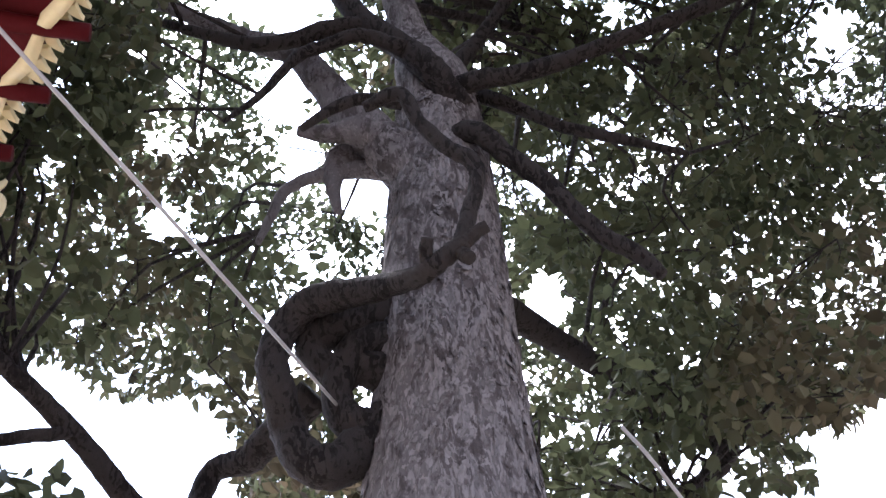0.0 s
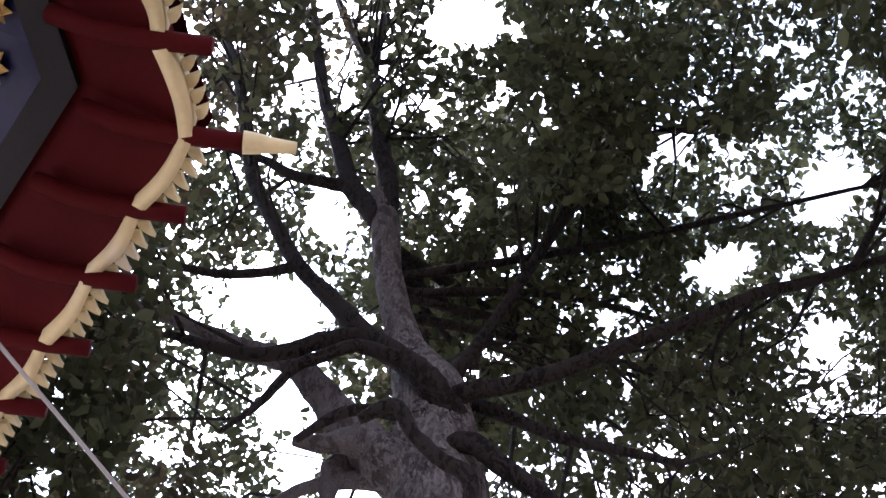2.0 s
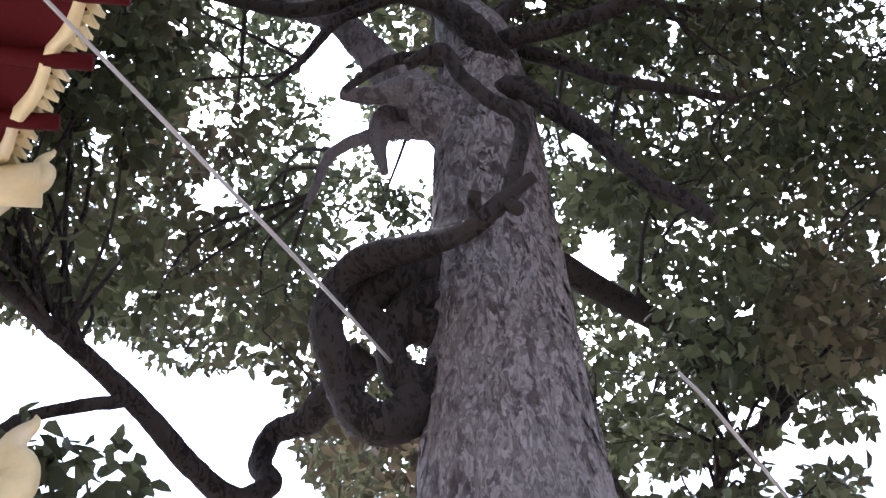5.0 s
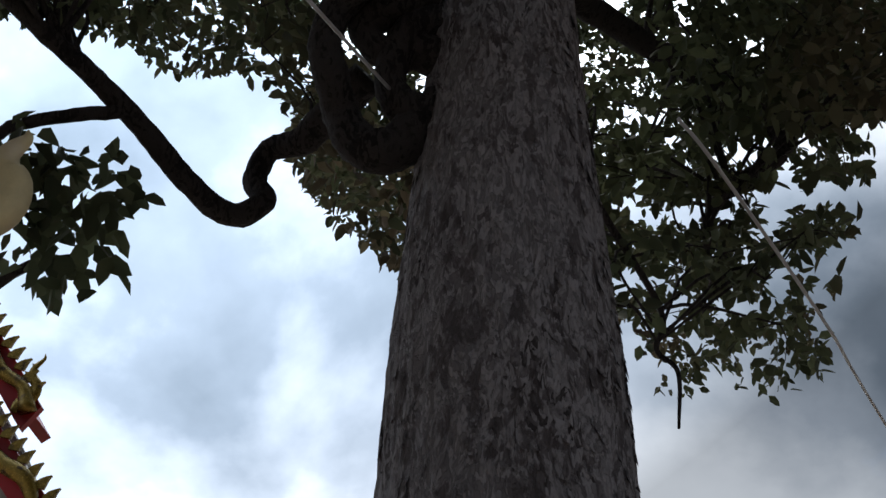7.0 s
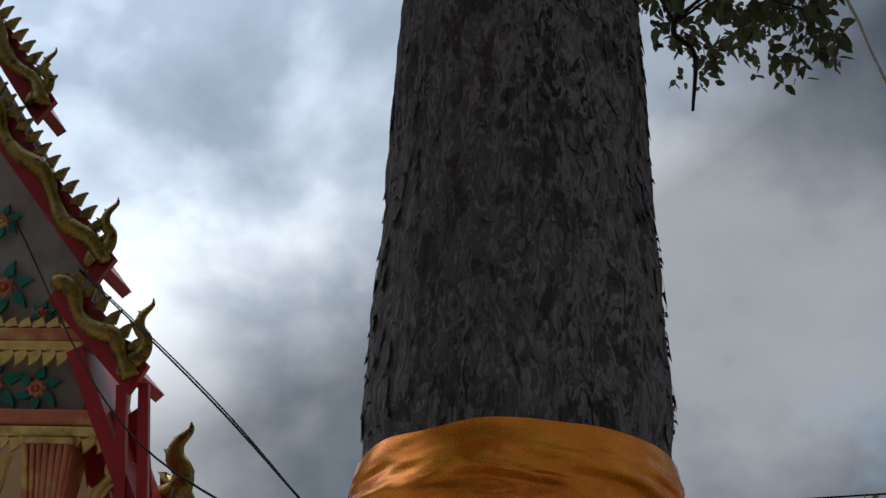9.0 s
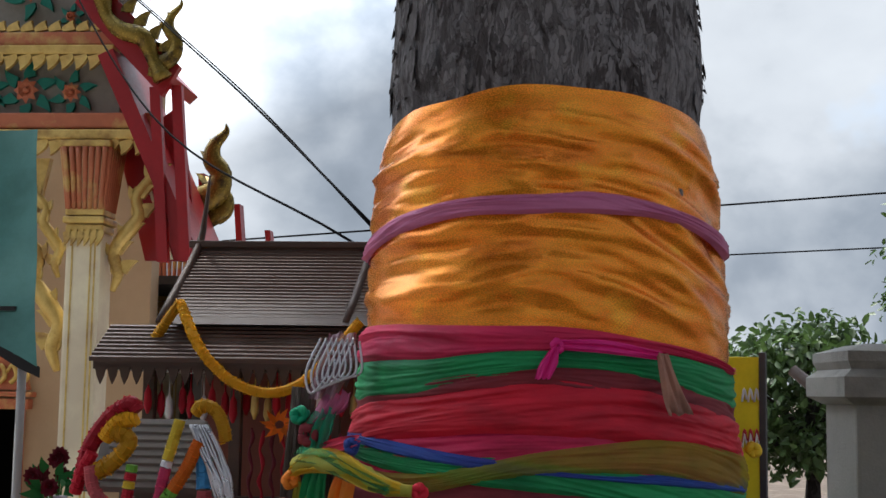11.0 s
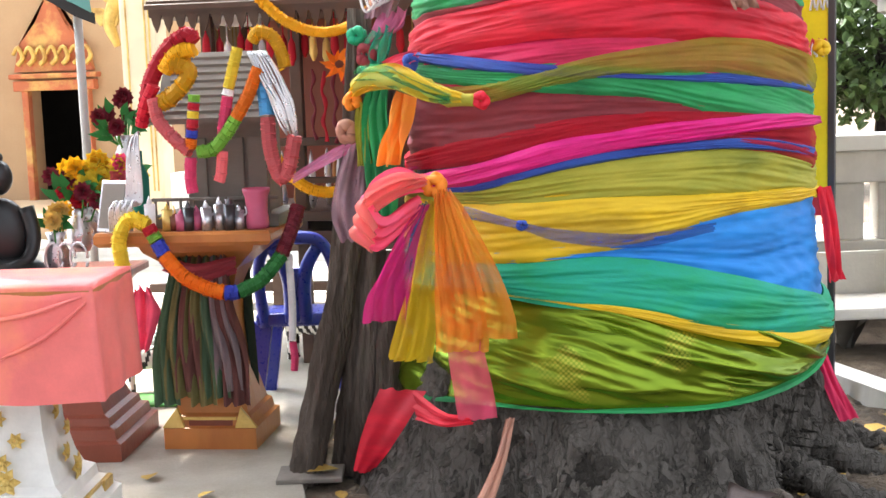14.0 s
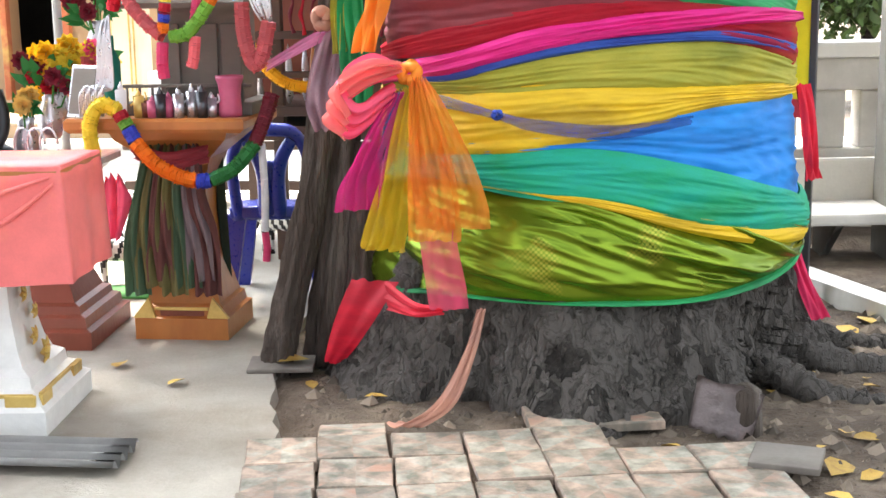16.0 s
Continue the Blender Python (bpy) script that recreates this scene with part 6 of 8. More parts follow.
for x in (-2.0, -1.55, -1.05, -0.6, 0.1):
    for y in (6.75, 7.9):
        bm = bmesh.new()
        box(bm, (x - 0.03, y - 0.03, 0.0), (x + 0.03, y + 0.03, 1.8), 0.006)
        part("post", bm, "shrine_wood", shrine, smooth=False)
for z, h in ((0.62, 0.07), (0.74, 0.05), (1.12, 0.04), (0.93, 0.03)):
    bm = bmesh.new()
    box(bm, (-2.1, 6.68, z), (0.3, 6.74 if z > 0.8 else 8.0, z + h), 0.006)
    part("rail" if z > 0.8 else "deck", bm, "shrine_wood", shrine, smooth=False)
bm = bmesh.new()
box(bm, (-1.9, 7.45, 0.78), (0.2, 7.9, 1.8), 0.0)
part("inner_house", bm, "red_brown_wood", shrine, smooth=False)
g = random.Random(3)
for k in range(26):
    bm = bmesh.new()
    lathe(bm, [(0.008, 0.80), (0.022, 0.84), (0.012, 0.92), (0.02, 0.97), (0.015, 1.02), (0.002, 1.10)], 8)
    ob = part("figurine", bm, g.choice(["white_flower", "silver", "red_flower", "varnished_wood"]))
    ob.matrix_world = pose(-1.92 + 0.05 * k, 6.80 + g.uniform(0, 0.25), -0.01)
    tagged(ob, "small votive figurine on the spirit house deck", "figurine", "votive figurines")
for k in range(26):
    bm = bmesh.new()
    x = -2.0 + 0.055 * k
    lathe(bm, [(0.003, 1.80), (0.004, 1.70), (0.018, 1.67), (0.022, 1.60), (0.006, 1.56)], 8, Matrix.Translation((x, 6.72 + 0.05 * (k % 2), -0.02 * (k % 3))))
    tagged(part("hanging_charm", bm, g.choice(["red_flower", "white_flower", "red_flower", "gold_paint"])), "small charm hanging under the spirit house eave", "charm", "hanging charms")
for k in range(9):
    bm = bmesh.new()
    x = -1.45 + 0.055 * k
    pts = []
    for i in range(8):
        pts.append((x + 0.01 * math.sin(i * 2 + k), 6.66, 1.50 - 0.05 * i - 0.01 * (k % 3), 0.006 + 0.006 * (i % 2)))
    tube(bm, pts, n=6, steps=3)
    tagged(part("bead_string", bm, "red_flower" if k % 2 else "rose"), "dark red bead string hanging at the spirit house", "beads", "bead strings")
bm = bmesh.new()
for k in range(22):
    a = k * 0.61
    c = Vector((-1.30, 6.62, 1.52))
    d = Vector((math.cos(a), -0.3, math.sin(a) * 0.8))
    leaf_spike(bm, c + d * 0.02, d.normalized(), Vector((0.2, -1, 0.1)).normalized(), 0.03 + 0.025 * (k % 3), 0.03, 0.004)
tagged(part("paper_flower", bm, "orange_flower", smooth=False), "orange and red folded paper ornament on the eave", "ornament")


# ---- flowers and garlands ----
def garland_mesh(bm, path, r, rows=9, step=0.016, seed=0):
    """Rings of short petals along a path; each petal is two small faces."""
    g = random.Random(seed)
    p = [Vector(q[:3]) for q in smooth_path(path, 14)]
    acc, last = 0.0, p[0]
    up = Vector((0.3, 0.5, 0.8))
    for a, b in zip(p, p[1:]):
        acc += (b - a).length
        if acc < step:
            continue
        acc = 0.0
        d = (b - a).normalized()
        s = d.cross(up).normalized()
        t = s.cross(d)
        off = g.uniform(0, 6.28)
        for k in range(rows):
            w = off + 2 * math.pi * k / rows
            o = s * math.cos(w) + t * math.sin(w)
            e = o.cross(d)
            rr = r * g.uniform(0.88, 1.06)
            wd = r * 0.5
            q0, q1 = b + o * rr * 0.25, b + o * rr + d * g.uniform(-0.4, 0.4) * r
            v = [bm.verts.new(x) for x in (q0, q0.lerp(q1, 0.6) + e * wd, q1, q0.lerp(q1, 0.6) - e * wd)]
            bm.faces.new(v)


def garland(label, segments, r, name="garland", rows=9):
    """segments: (material, points) one after another; each is a part of one garland."""
    ob = thing(name, pose(0, 0, 0), label, "garland", "flower garlands")
    for k, (mt, pts) in enumerate(segments):
        bm = bmesh.new()
        garland_mesh(bm, pts, r, rows, 0.014, k)
        tube(bm, [(*q, r * 0.8) for q in pts], n=9, steps=8)
        part("flower_string", bm, mt, ob, smooth=False)
    return ob


garland("long yellow marigold garland looped on the spirit house roof", [("marigold", [(-2.03, 6.85, 1.92), (-1.95, 6.8, 2.02), (-1.87, 6.78, 2.13)]), ("marigold", [(-1.87, 6.78, 2.13), (-1.72, 6.62, 1.90), (-1.55, 6.56, 1.74), (-1.36, 6.54, 1.675), (-1.19, 6.54, 1.72), (-1.04, 6.56, 1.87), (-0.91, 6.6, 2.03)])], 0.032)
garland("yellow marigold garland on the spirit house rail", [("marigold", [(-1.68, 6.64, 1.12), (-1.60, 6.60, 1.02), (-1.50, 6.58, 0.93), (-1.40, 6.58, 0.895), (-1.28, 6.58, 0.90)])], 0.035)
garland("thick garland of red, yellow and orange flower rings over the table", [("yellow_flower", [(-1.81, 4.91, 0.76), (-1.815, 4.90, 0.88), (-1.77, 4.90, 0.955), (-1.70, 4.90, 0.935)]), ("red_flower", [(-1.70, 4.90, 0.93), (-1.685, 4.90, 0.90)]), ("lime_flower", [(-1.685, 4.90, 0.90), (-1.67, 4.90, 0.875)]), ("royal_flower", [(-1.67, 4.90, 0.87), (-1.645, 4.90, 0.825)]), ("orange_flower", [(-1.645, 4.90, 0.82), (-1.57, 4.90, 0.735), (-1.48, 4.90, 0.69), (-1.42, 4.90, 0.675)]), ("royal_flower", [(-1.42, 4.90, 0.675), (-1.37, 4.91, 0.675)]), ("green_flower", [(-1.37, 4.91, 0.675), (-1.29, 4.95, 0.715), (-1.22, 5.0, 0.80)]), ("rose", [(-1.22, 5.0, 0.80), (-1.18, 5.02, 0.90), (-1.16, 5.05, 0.98)])], 0.034, rows=12)
garland("pink and lime flower garland hung on the small shrine", [("red_flower", [(-1.73, 4.98, 1.30), (-1.70, 4.96, 1.38), (-1.66, 4.95, 1.45)]), ("coral_flower", [(-1.66, 4.93, 1.40), (-1.64, 4.92, 1.32), (-1.58, 4.91, 1.25), (-1.52, 4.90, 1.205)]), ("lime_flower", [(-1.49, 4.90, 1.20), (-1.43, 4.90, 1.21), (-1.38, 4.90, 1.265)]), ("lime_flower", [(-1.38, 4.90, 1.265), (-1.34, 4.90, 1.32)]), ("orange_flower", [(-1.34, 4.90, 1.32), (-1.29, 4.90, 1.40), (-1.245, 4.90, 1.50)])], 0.030)
garland("round wreath of red and yellow flowers on the small shrine", [("red_flower", [(-1.71, 4.99, 1.36), (-1.68, 4.98, 1.47), (-1.61, 4.97, 1.575), (-1.53, 4.96, 1.63), (-1.50, 4.96, 1.60)]), ("marigold", [(-1.62, 4.96, 1.50), (-1.57, 4.95, 1.56), (-1.50, 4.95, 1.58)]), ("marigold", [(-1.655, 4.95, 1.375), (-1.60, 4.94, 1.40), (-1.545, 4.94, 1.45), (-1.52, 4.94, 1.50), (-1.58, 4.94, 1.53)])], 0.038)
garland("hanging garland of blue and coral flowers with a tassel", [("sky_flower", [(-1.245, 4.93, 1.47), (-1.235, 4.93, 1.40), (-1.232, 4.93, 1.33)]), ("coral_flower", [(-1.23, 4.93, 1.32), (-1.225, 4.93, 1.20), (-1.195, 4.93, 1.10), (-1.16, 4.93, 1.13), (-1.13, 4.93, 1.25)])], 0.034)
garland("yellow flower ring on top of the small shrine", [("marigold", [(-1.28, 4.96, 1.60), (-1.25, 4.95, 1.63), (-1.20, 4.95, 1.61), (-1.17, 4.95, 1.55), (-1.16, 4.95, 1.50)])], 0.03)
garland("banded hanging garland in yellow, pink and grey", [("yellow_flower", [(-1.325, 4.92, 1.575), (-1.35, 4.91, 1.48), (-1.365, 4.91, 1.43)]), ("white_flower", [(-1.365, 4.91, 1.425), (-1.37, 4.91, 1.405)]), ("pink_flower", [(-1.37, 4.91, 1.40), (-1.39, 4.91, 1.30), (-1.395, 4.91, 1.26)]), ("royal_flower", [(-1.396, 4.91, 1.255), (-1.40, 4.91, 1.235)]), ("coral_flower", [(-1.40, 4.91, 1.20), (-1.41, 4.91, 1.12), (-1.42, 4.91, 1.09)])], 0.026, rows=11)
garland("banded hanging garland in green, red, yellow and blue", [("lime_flower", [(-1.492, 4.90, 1.41), (-1.495, 4.90, 1.385)]), ("red_flower", [(-1.495, 4.90, 1.38), (-1.50, 4.90, 1.355)]), ("yellow_flower", [(-1.50, 4.90, 1.35), (-1.503, 4.90, 1.325)]), ("red_flower", [(-1.503, 4.90, 1.32), (-1.507, 4.90, 1.29)]), ("royal_flower", [(-1.507, 4.90, 1.285), (-1.512, 4.90, 1.255)]), ("orange_flower", [(-1.512, 4.90, 1.25), (-1.518, 4.90, 1.215)]), ("pink_flower", [(-1.52, 4.90, 1.18), (-1.525, 4.90, 1.10), (-1.52, 4.90, 1.05)])], 0.027, rows=11)
bm = bmesh.new()
for k in range(26):
    a = g.uniform(-0.035, 0.035)
    tube(bm, [(-1.25 + a, 4.90, 1.56, 0.004), (-1.20 + a * 1.2, 4.885 + 0.01 * (k % 3), 1.46, 0.004), (-1.15 + a, 4.88, 1.38 - 0.003 * k, 0.004), (-1.13 + a * 0.6, 4.885, 1.30 - 0.002 * k, 0.004)], n=5, steps=3)
tagged(part("silver_tassel", bm, "silver"), "bundle of silvery bead strings on the small shrine", "beads")


def bouquet(x, y, z, n, spread, kinds, label, leaves=14, size=0.05, seed=0, vase=True):
    t = thing("bouquet", pose(x, y, z), label, "flowers")
    g_ = random.Random(seed)
    if vase:
        bm = bmesh.new()
        lathe(bm, [(0.035, 0.0), (0.05, 0.03), (0.055, 0.08), (0.03, 0.14), (0.04, 0.17)], 16)
        part("vase", bm, "silver", t, "small silver vase")
    for k in range(n):
        a, r = g_.uniform(0, 6.28), spread * g_.uniform(0.1, 1) ** 0.6
        c = Vector((math.cos(a) * r, math.sin(a) * r * 0.6 - 0.02, 0.2 + g_.uniform(0, spread * 1.2)))
        bm = bmesh.new()
        for layer, (q, el) in enumerate(((10, 0.1), (9, 0.6), (6, 1.1))):
            for i in range(q):
                w = 6.283 * i / q + layer
                d = Vector((math.cos(w) * math.cos(el), -math.sin(el), math.sin(w) * math.cos(el)))
                e = d.cross(Vector((0.2, -1, 0.1))).normalized() * size * 0.35
                v = [bm.verts.new(u) for u in (c, c + d * size * 0.6 + e, c + d * size, c + d * size * 0.6 - e)]
                bm.faces.new(v)
        part("bloom", bm, g_.choice(kinds), t, smooth=False)
        bm = bmesh.new()
        tube(bm, [(0, 0, 0.12, 0.004), (*(c * 0.6), 0.004), (*c, 0.004)], n=5, steps=2)
        part("stem", bm, "grass_green", t)
    for k in range(leaves):
        a = g_.uniform(0, 6.28)
        d = Vector((math.cos(a), -0.4, g_.uniform(-0.3, 0.9))).normalized()
        bm = bmesh.new()
        leaf_spike(bm, Vector((0, 0, 0.2)) + d * spread * g_.uniform(0.2, 0.9), d, Vector((0.1, -1, 0.3)).normalized(), 0.07, 0.035, 0.003)
        part("leaf", bm, "green_flower", t, smooth=False)
    return t


bouquet(-2.09, 5.28, 0.84, 16, 0.10, ["marigold", "marigold", "yellow_flower"], "bunch of yellow marigolds in a silver vase", 10, 0.055, 1)
bouquet(-2.10, 5.22, 0.80, 8, 0.10, ["rose", "rose", "red_flower"], "dark red roses with green leaves", 18, 0.042, 2)
bouquet(-1.96, 5.42, 1.08, 9, 0.11, ["rose"], "withered dark red roses with dark leaves", 22, 0.04, 3)
bouquet(-2.16, 5.12, 0.72, 9, 0.07, ["marigold", "gold_paint"], "small dried yellow flowers in a white vase", 6, 0.04, 4)
bouquet(-1.90, 5.30, 0.88, 6, 0.06, ["pink_flower", "coral_flower", "yellow_flower"], "pink and yellow flowers", 4, 0.05, 5)


# ---- tables, small shrine, chair ----
def square_profile(name, profile, m, material, parent=None, label=""):
    bm = bmesh.new()
    lathe(bm, profile, square=True, m=m)
    return part(name, bm, material, parent, label, smooth=False)


def cloth_table(x0, x1, y0, y1, z, drop, rz):
    t = thing("draped_table", pose(x1, y0, 0, 0, 0, rz), "table draped with shiny salmon pink satin", "table")
    w, d = x1 - x0, y1 - y0
    bm = bmesh.new()
    box(bm, (-w, 0.0, z - 0.035), (0, d, z - 0.004), 0.01)
    part("tabletop", bm, "varnished_wood", t, smooth=False)
    bm = bmesh.new()
    ring = []
    per = []
    n = 26
    for (ax, ay), (bx, by) in zip([(-w, 0), (0, 0), (0, d), (-w, d)], [(0, 0), (0, d), (-w, d), (-w, 0)]):
        for i in range(n):
            per.append((ax + (bx - ax) * i / n, ay + (by - ay) * i / n))
    rows = []
    for j in range(9):
        u = j / 8
        row = []
        for i, (x, y) in enumerate(per):
            cx, cy = x + w / 2, y - d / 2
            wav = 0.012 * u * math.sin(i * 0.55) + 0.02 * u * noise.noise((x * 5, y * 5, 1))
            k = 1 + (0.03 * u + wav) / max(w, d)
            zz = z - (drop + 0.03 * noise.noise((x * 3, y * 3, 5))) * u
            row.append(bm.verts.new((-w / 2 + cx * k * (1.0 if j else 0.995), d / 2 + cy * k * (1.0 if j else 0.995), zz)))
        rows.append(row)
    for a, b in zip(rows, rows[1:]):
        for i in range(len(per)):
            bm.faces.new((a[i], b[i], b[(i + 1) % len(per)], a[(i + 1) % len(per)]))
    bm.faces.new(rows[0])
    cl = part("tablecloth", bm, "pink_satin", t, "salmon pink satin cloth with a soft sheen", smooth=True)
    for k, (a, b) in enumerate((((-0.02, -0.012, z - 0.05), (-0.30, -0.012, z - 0.22)), ((-0.03, -0.012, z - 0.03), (-0.42, -0.012, z - 0.10)))):
        bm = bmesh.new()
        tube(bm, [(*a, 0.004), ((a[0] + b[0]) / 2, a[1] - 0.006, (a[2] + b[2]) / 2 - 0.02, 0.009), (*b, 0.004)], n=6, steps=5)
        part("crease", bm, "pink_satin", cl)
    c = Matrix.Translation((-w / 2, d / 2, 0))
    ped = square_profile("pedestal", [(0.245, 0.0), (0.245, 0.075), (0.225, 0.09), (0.215, 0.12), (0.185, 0.135), (0.18, 0.17), (0.15, 0.19), (0.13, 0.24), (0.105, 0.36), (0.10, 0.46), (0.115, 0.52), (0.14, 0.56), (0.20, 0.60), (0.21, z - 0.036)], c, "white_paint", t, "white painted carved pedestal")
    for side in (0, 90):
        for px, pz, r in ((-0.02, 0.27, 0.035), (0.03, 0.34, 0.03), (-0.03, 0.41, 0.03), (0.02, 0.48, 0.025), (0.0, 0.215, 0.05)):
            bm = bmesh.new()
            rosette(bm, Vector((px, -0.155 + 0.16 * (pz - 0.2) if pz > 0.22 else -0.17, pz)), r, 6, 0.012)
            bmesh.ops.transform(bm, matrix=c @ pose(0, 0, 0, 0, 0, side), verts=bm.verts[:])
            part("gilt_ornament", bm, "gold_paint", ped, smooth=False)
        bm = bmesh.new()
        for x_ in (-0.16, 0.16):
            box(bm, (x_ - 0.05, -0.228, 0.08), (x_ + 0.05, -0.212, 0.125), 0.006)
        box(bm, (-0.20, -0.222, 0.115), (0.20, -0.212, 0.128), 0.002)
        bmesh.ops.transform(bm, matrix=c @ pose(0, 0, 0, 0, 0, side), verts=bm.verts[:])
        part("gilt_trim", bm, "gold_paint", ped, smooth=False)
    return t


cloth_table(-2.24, -1.57, 4.02, 4.46, 0.845, 0.36, 5)

wood_table = thing("offering_table", pose(-1.59, 5.20, 0), "varnished wooden offering table on a carved pedestal", "table")
square_profile("tabletop", [(0.33, 0.845), (0.345, 0.86), (0.345, 0.888), (0.335, 0.90)], Matrix.Diagonal((1, 0.75, 1, 1)), "varnished_wood", wood_table)
pd = square_profile("pedestal", [(0.19, 0.0), (0.19, 0.085), (0.172, 0.092), (0.165, 0.13), (0.15, 0.14), (0.135, 0.2), (0.105, 0.33), (0.095, 0.5), (0.10, 0.62), (0.13, 0.72), (0.22, 0.80), (0.24, 0.845)], Matrix.Translation((0.0, 0.14, 0)), "varnished_wood", wood_table)
bm = bmesh.new()
for x in (-0.15, 0.15):
    prism(bm, [(x - 0.045, 0.088), (x + 0.045, 0.088), (x + (0.02 if x < 0 else -0.02), 0.17)], -0.052, -0.034)
box(bm, (-0.11, -0.046, 0.118), (0.11, -0.036, 0.13), 0.002)
part("gilt_trim", bm, "gold_paint", pd, smooth=False)
bm = bmesh.new()
box(bm, (-0.09, -0.032, 0.085), (0.09, -0.028, 0.115))
part("base_slot", bm, "red_brown_wood", pd, smooth=False)

brown_table = thing("side_table", pose(-2.18, 5.22, 0, 0, 0, 4), "dark red-brown wooden side table on a stepped pedestal", "table")
square_profile("pedestal", [(0.27, 0.0), (0.27, 0.07), (0.245, 0.08), (0.24, 0.12), (0.215, 0.13), (0.21, 0.16), (0.185, 0.17), (0.15, 0.26), (0.13, 0.45), (0.16, 0.6), (0.24, 0.68)], None, "red_brown_wood", brown_table)
square_profile("tabletop", [(0.25, 0.68), (0.27, 0.69), (0.27, 0.715), (0.26, 0.72)], None, "red_brown_wood", brown_table)
bm = bmesh.new()
for x in (-0.09, 0.09):
    box(bm, (x - 0.004, -0.158, 0.27), (x + 0.004, -0.150, 0.5))
box(bm, (-0.09, -0.165, 0.265), (0.09, -0.155, 0.273))
part("gilt_line", bm, "gold_paint", brown_table, smooth=False)


# small shrine on the wooden table
small = thing("small_shrine", pose(-1.50, 5.20, 0.90), "small grey weathered wooden shrine on the table", "shrine")
bm = bmesh.new()
box(bm, (-0.24, -0.14, 0.0), (0.26, 0.2, 0.05), 0.006)
part("base", bm, "grey_wood", small, smooth=False)
bm = bmesh.new()
box(bm, (-0.13, -0.02, 0.05), (0.2, 0.18, 0.41), 0.006)
part("body", bm, "grey_wood", small, smooth=False)
for x in (-0.12, 0.03, 0.12):
    bm = bmesh.new()
    box(bm, (x, -0.035, 0.10), (x + 0.075, -0.018, 0.34), 0.004)
    part("door_panel", bm, "grey_wood", small, smooth=False)
for k in range(9):
    bm = bmesh.new()
    u0, u1 = k / 9, (k + 1) / 9
    inset = 0.10 if k > 3 else 0.0
    corrugated(bm, -0.24 + inset * 0.8, 0.25 - inset * 0.6, -0.17 + 0.19 * u0, 0.41 + 0.26 * u0, -0.17 + 0.19 * u1, 0.41 + 0.26 * u1, 1, 0.01)
    part("shingle_course", bm, "grey_wood", small, smooth=False)
bm = bmesh.new()
prism(bm, [(-0.165, 0.40), (0.21, 0.40), (0.02, 0.665)], -0.20, 0.20, Matrix(((0, 1, 0, 0), (1, 0, 0, 0), (0, 0, 1, 0), (0, 0, 0, 1))))
part("roof", bm, "grey_wood", small, smooth=False)
for k in range(10):
    bm = bmesh.new()
    box(bm, (-0.23 + 0.05 * k, -0.135, 0.05), (-0.222 + 0.05 * k, -0.125, 0.11))
    part("baluster", bm, "grey_wood", small, smooth=False)
bm = bmesh.new()
box(bm, (-0.24, -0.138, 0.105), (0.26, -0.122, 0.118), 0.003)
part("rail", bm, "grey_wood", small, smooth=False)

bm = bmesh.new()
lathe(bm, [(0.042, 0), (0.044, 0.02), (0.040, 0.08), (0.044, 0.12), (0.052, 0.14), (0.052, 0.152), (0.044, 0.152), (0.038, 0.06)], 24)
ob = part("incense_pot", bm, "pot_pink")
ob.matrix_world = pose(-1.315, 5.03, 0.90)
tagged(ob, "pink ceramic incense pot on the wooden table", "pot")
g = random.Random(8)
for k, (x, h, mt) in enumerate(((-1.72, 0.13, "white_flower"), (-1.66, 0.10, "gold_paint"), (-1.60, 0.08, "pot_pink"), (-1.545, 0.09, "pot_pink"), (-1.50, 0.11, "silver"), (-1.455, 0.12, "silver"), (-1.41, 0.12, "dark_metal"), (-1.63, 0.07, "red_brown_wood"), (-1.57, 0.11, "dark_metal"), (-1.38, 0.09, "silver"))):
    bm = bmesh.new()
    lathe(bm, [(0.020, 0), (0.022, 0.08 * h / 0.1), (0.012, 0.3 * h), (0.018, 0.5 * h), (0.017, 0.62 * h), (0.008, 0.72 * h), (0.012, 0.82 * h), (0.009, 0.9 * h), (0.001, h * 1.05)], 10)
    if k % 2:
        tube(bm, [(0.014, 0, 0.55 * h, 0.004), (0.032, -0.005, 0.68 * h, 0.004), (0.026, 0, 0.95 * h, 0.003)], n=6, steps=3)
        tube(bm, [(-0.014, 0, 0.55 * h, 0.004), (-0.03, -0.008, 0.45 * h, 0.004)], n=6, steps=2)
    ob = part("figurine", bm, mt)
    ob.matrix_world = pose(x, 4.985 + 0.02 * (k % 2), 0.90)
    tagged(ob, "small votive figurine standing on the wooden table", "figurine", "votive figurines")
bm = bmesh.new()
lathe(bm, [(0.030, 0), (0.034, 0.02), (0.034, 0.2), (0.014, 0.25), (0.014, 0.30)], 16)
ob = part("bottle", bm, "temple_green")
ob.matrix_world = pose(-1.80, 5.12, 0.90)
tagged(ob, "dark green glass bottle on the wooden table", "bottle")
frame_ = thing("picture_frame", pose(-1.875, 4.975, 0.90, -14, 0, -24), "silver grey framed picture leaning on the table", "picture")
bm = bmesh.new()
box(bm, (-0.07, -0.008, 0), (0.07, 0.008, 0.20), 0.004)
part("border", bm, "silver", frame_, smooth=False)
bm = bmesh.new()
box(bm, (-0.058, -0.011, 0.014), (0.058, -0.0085, 0.186))
part("picture", bm, "grey_wood", frame_, smooth=False)
bm = bmesh.new()
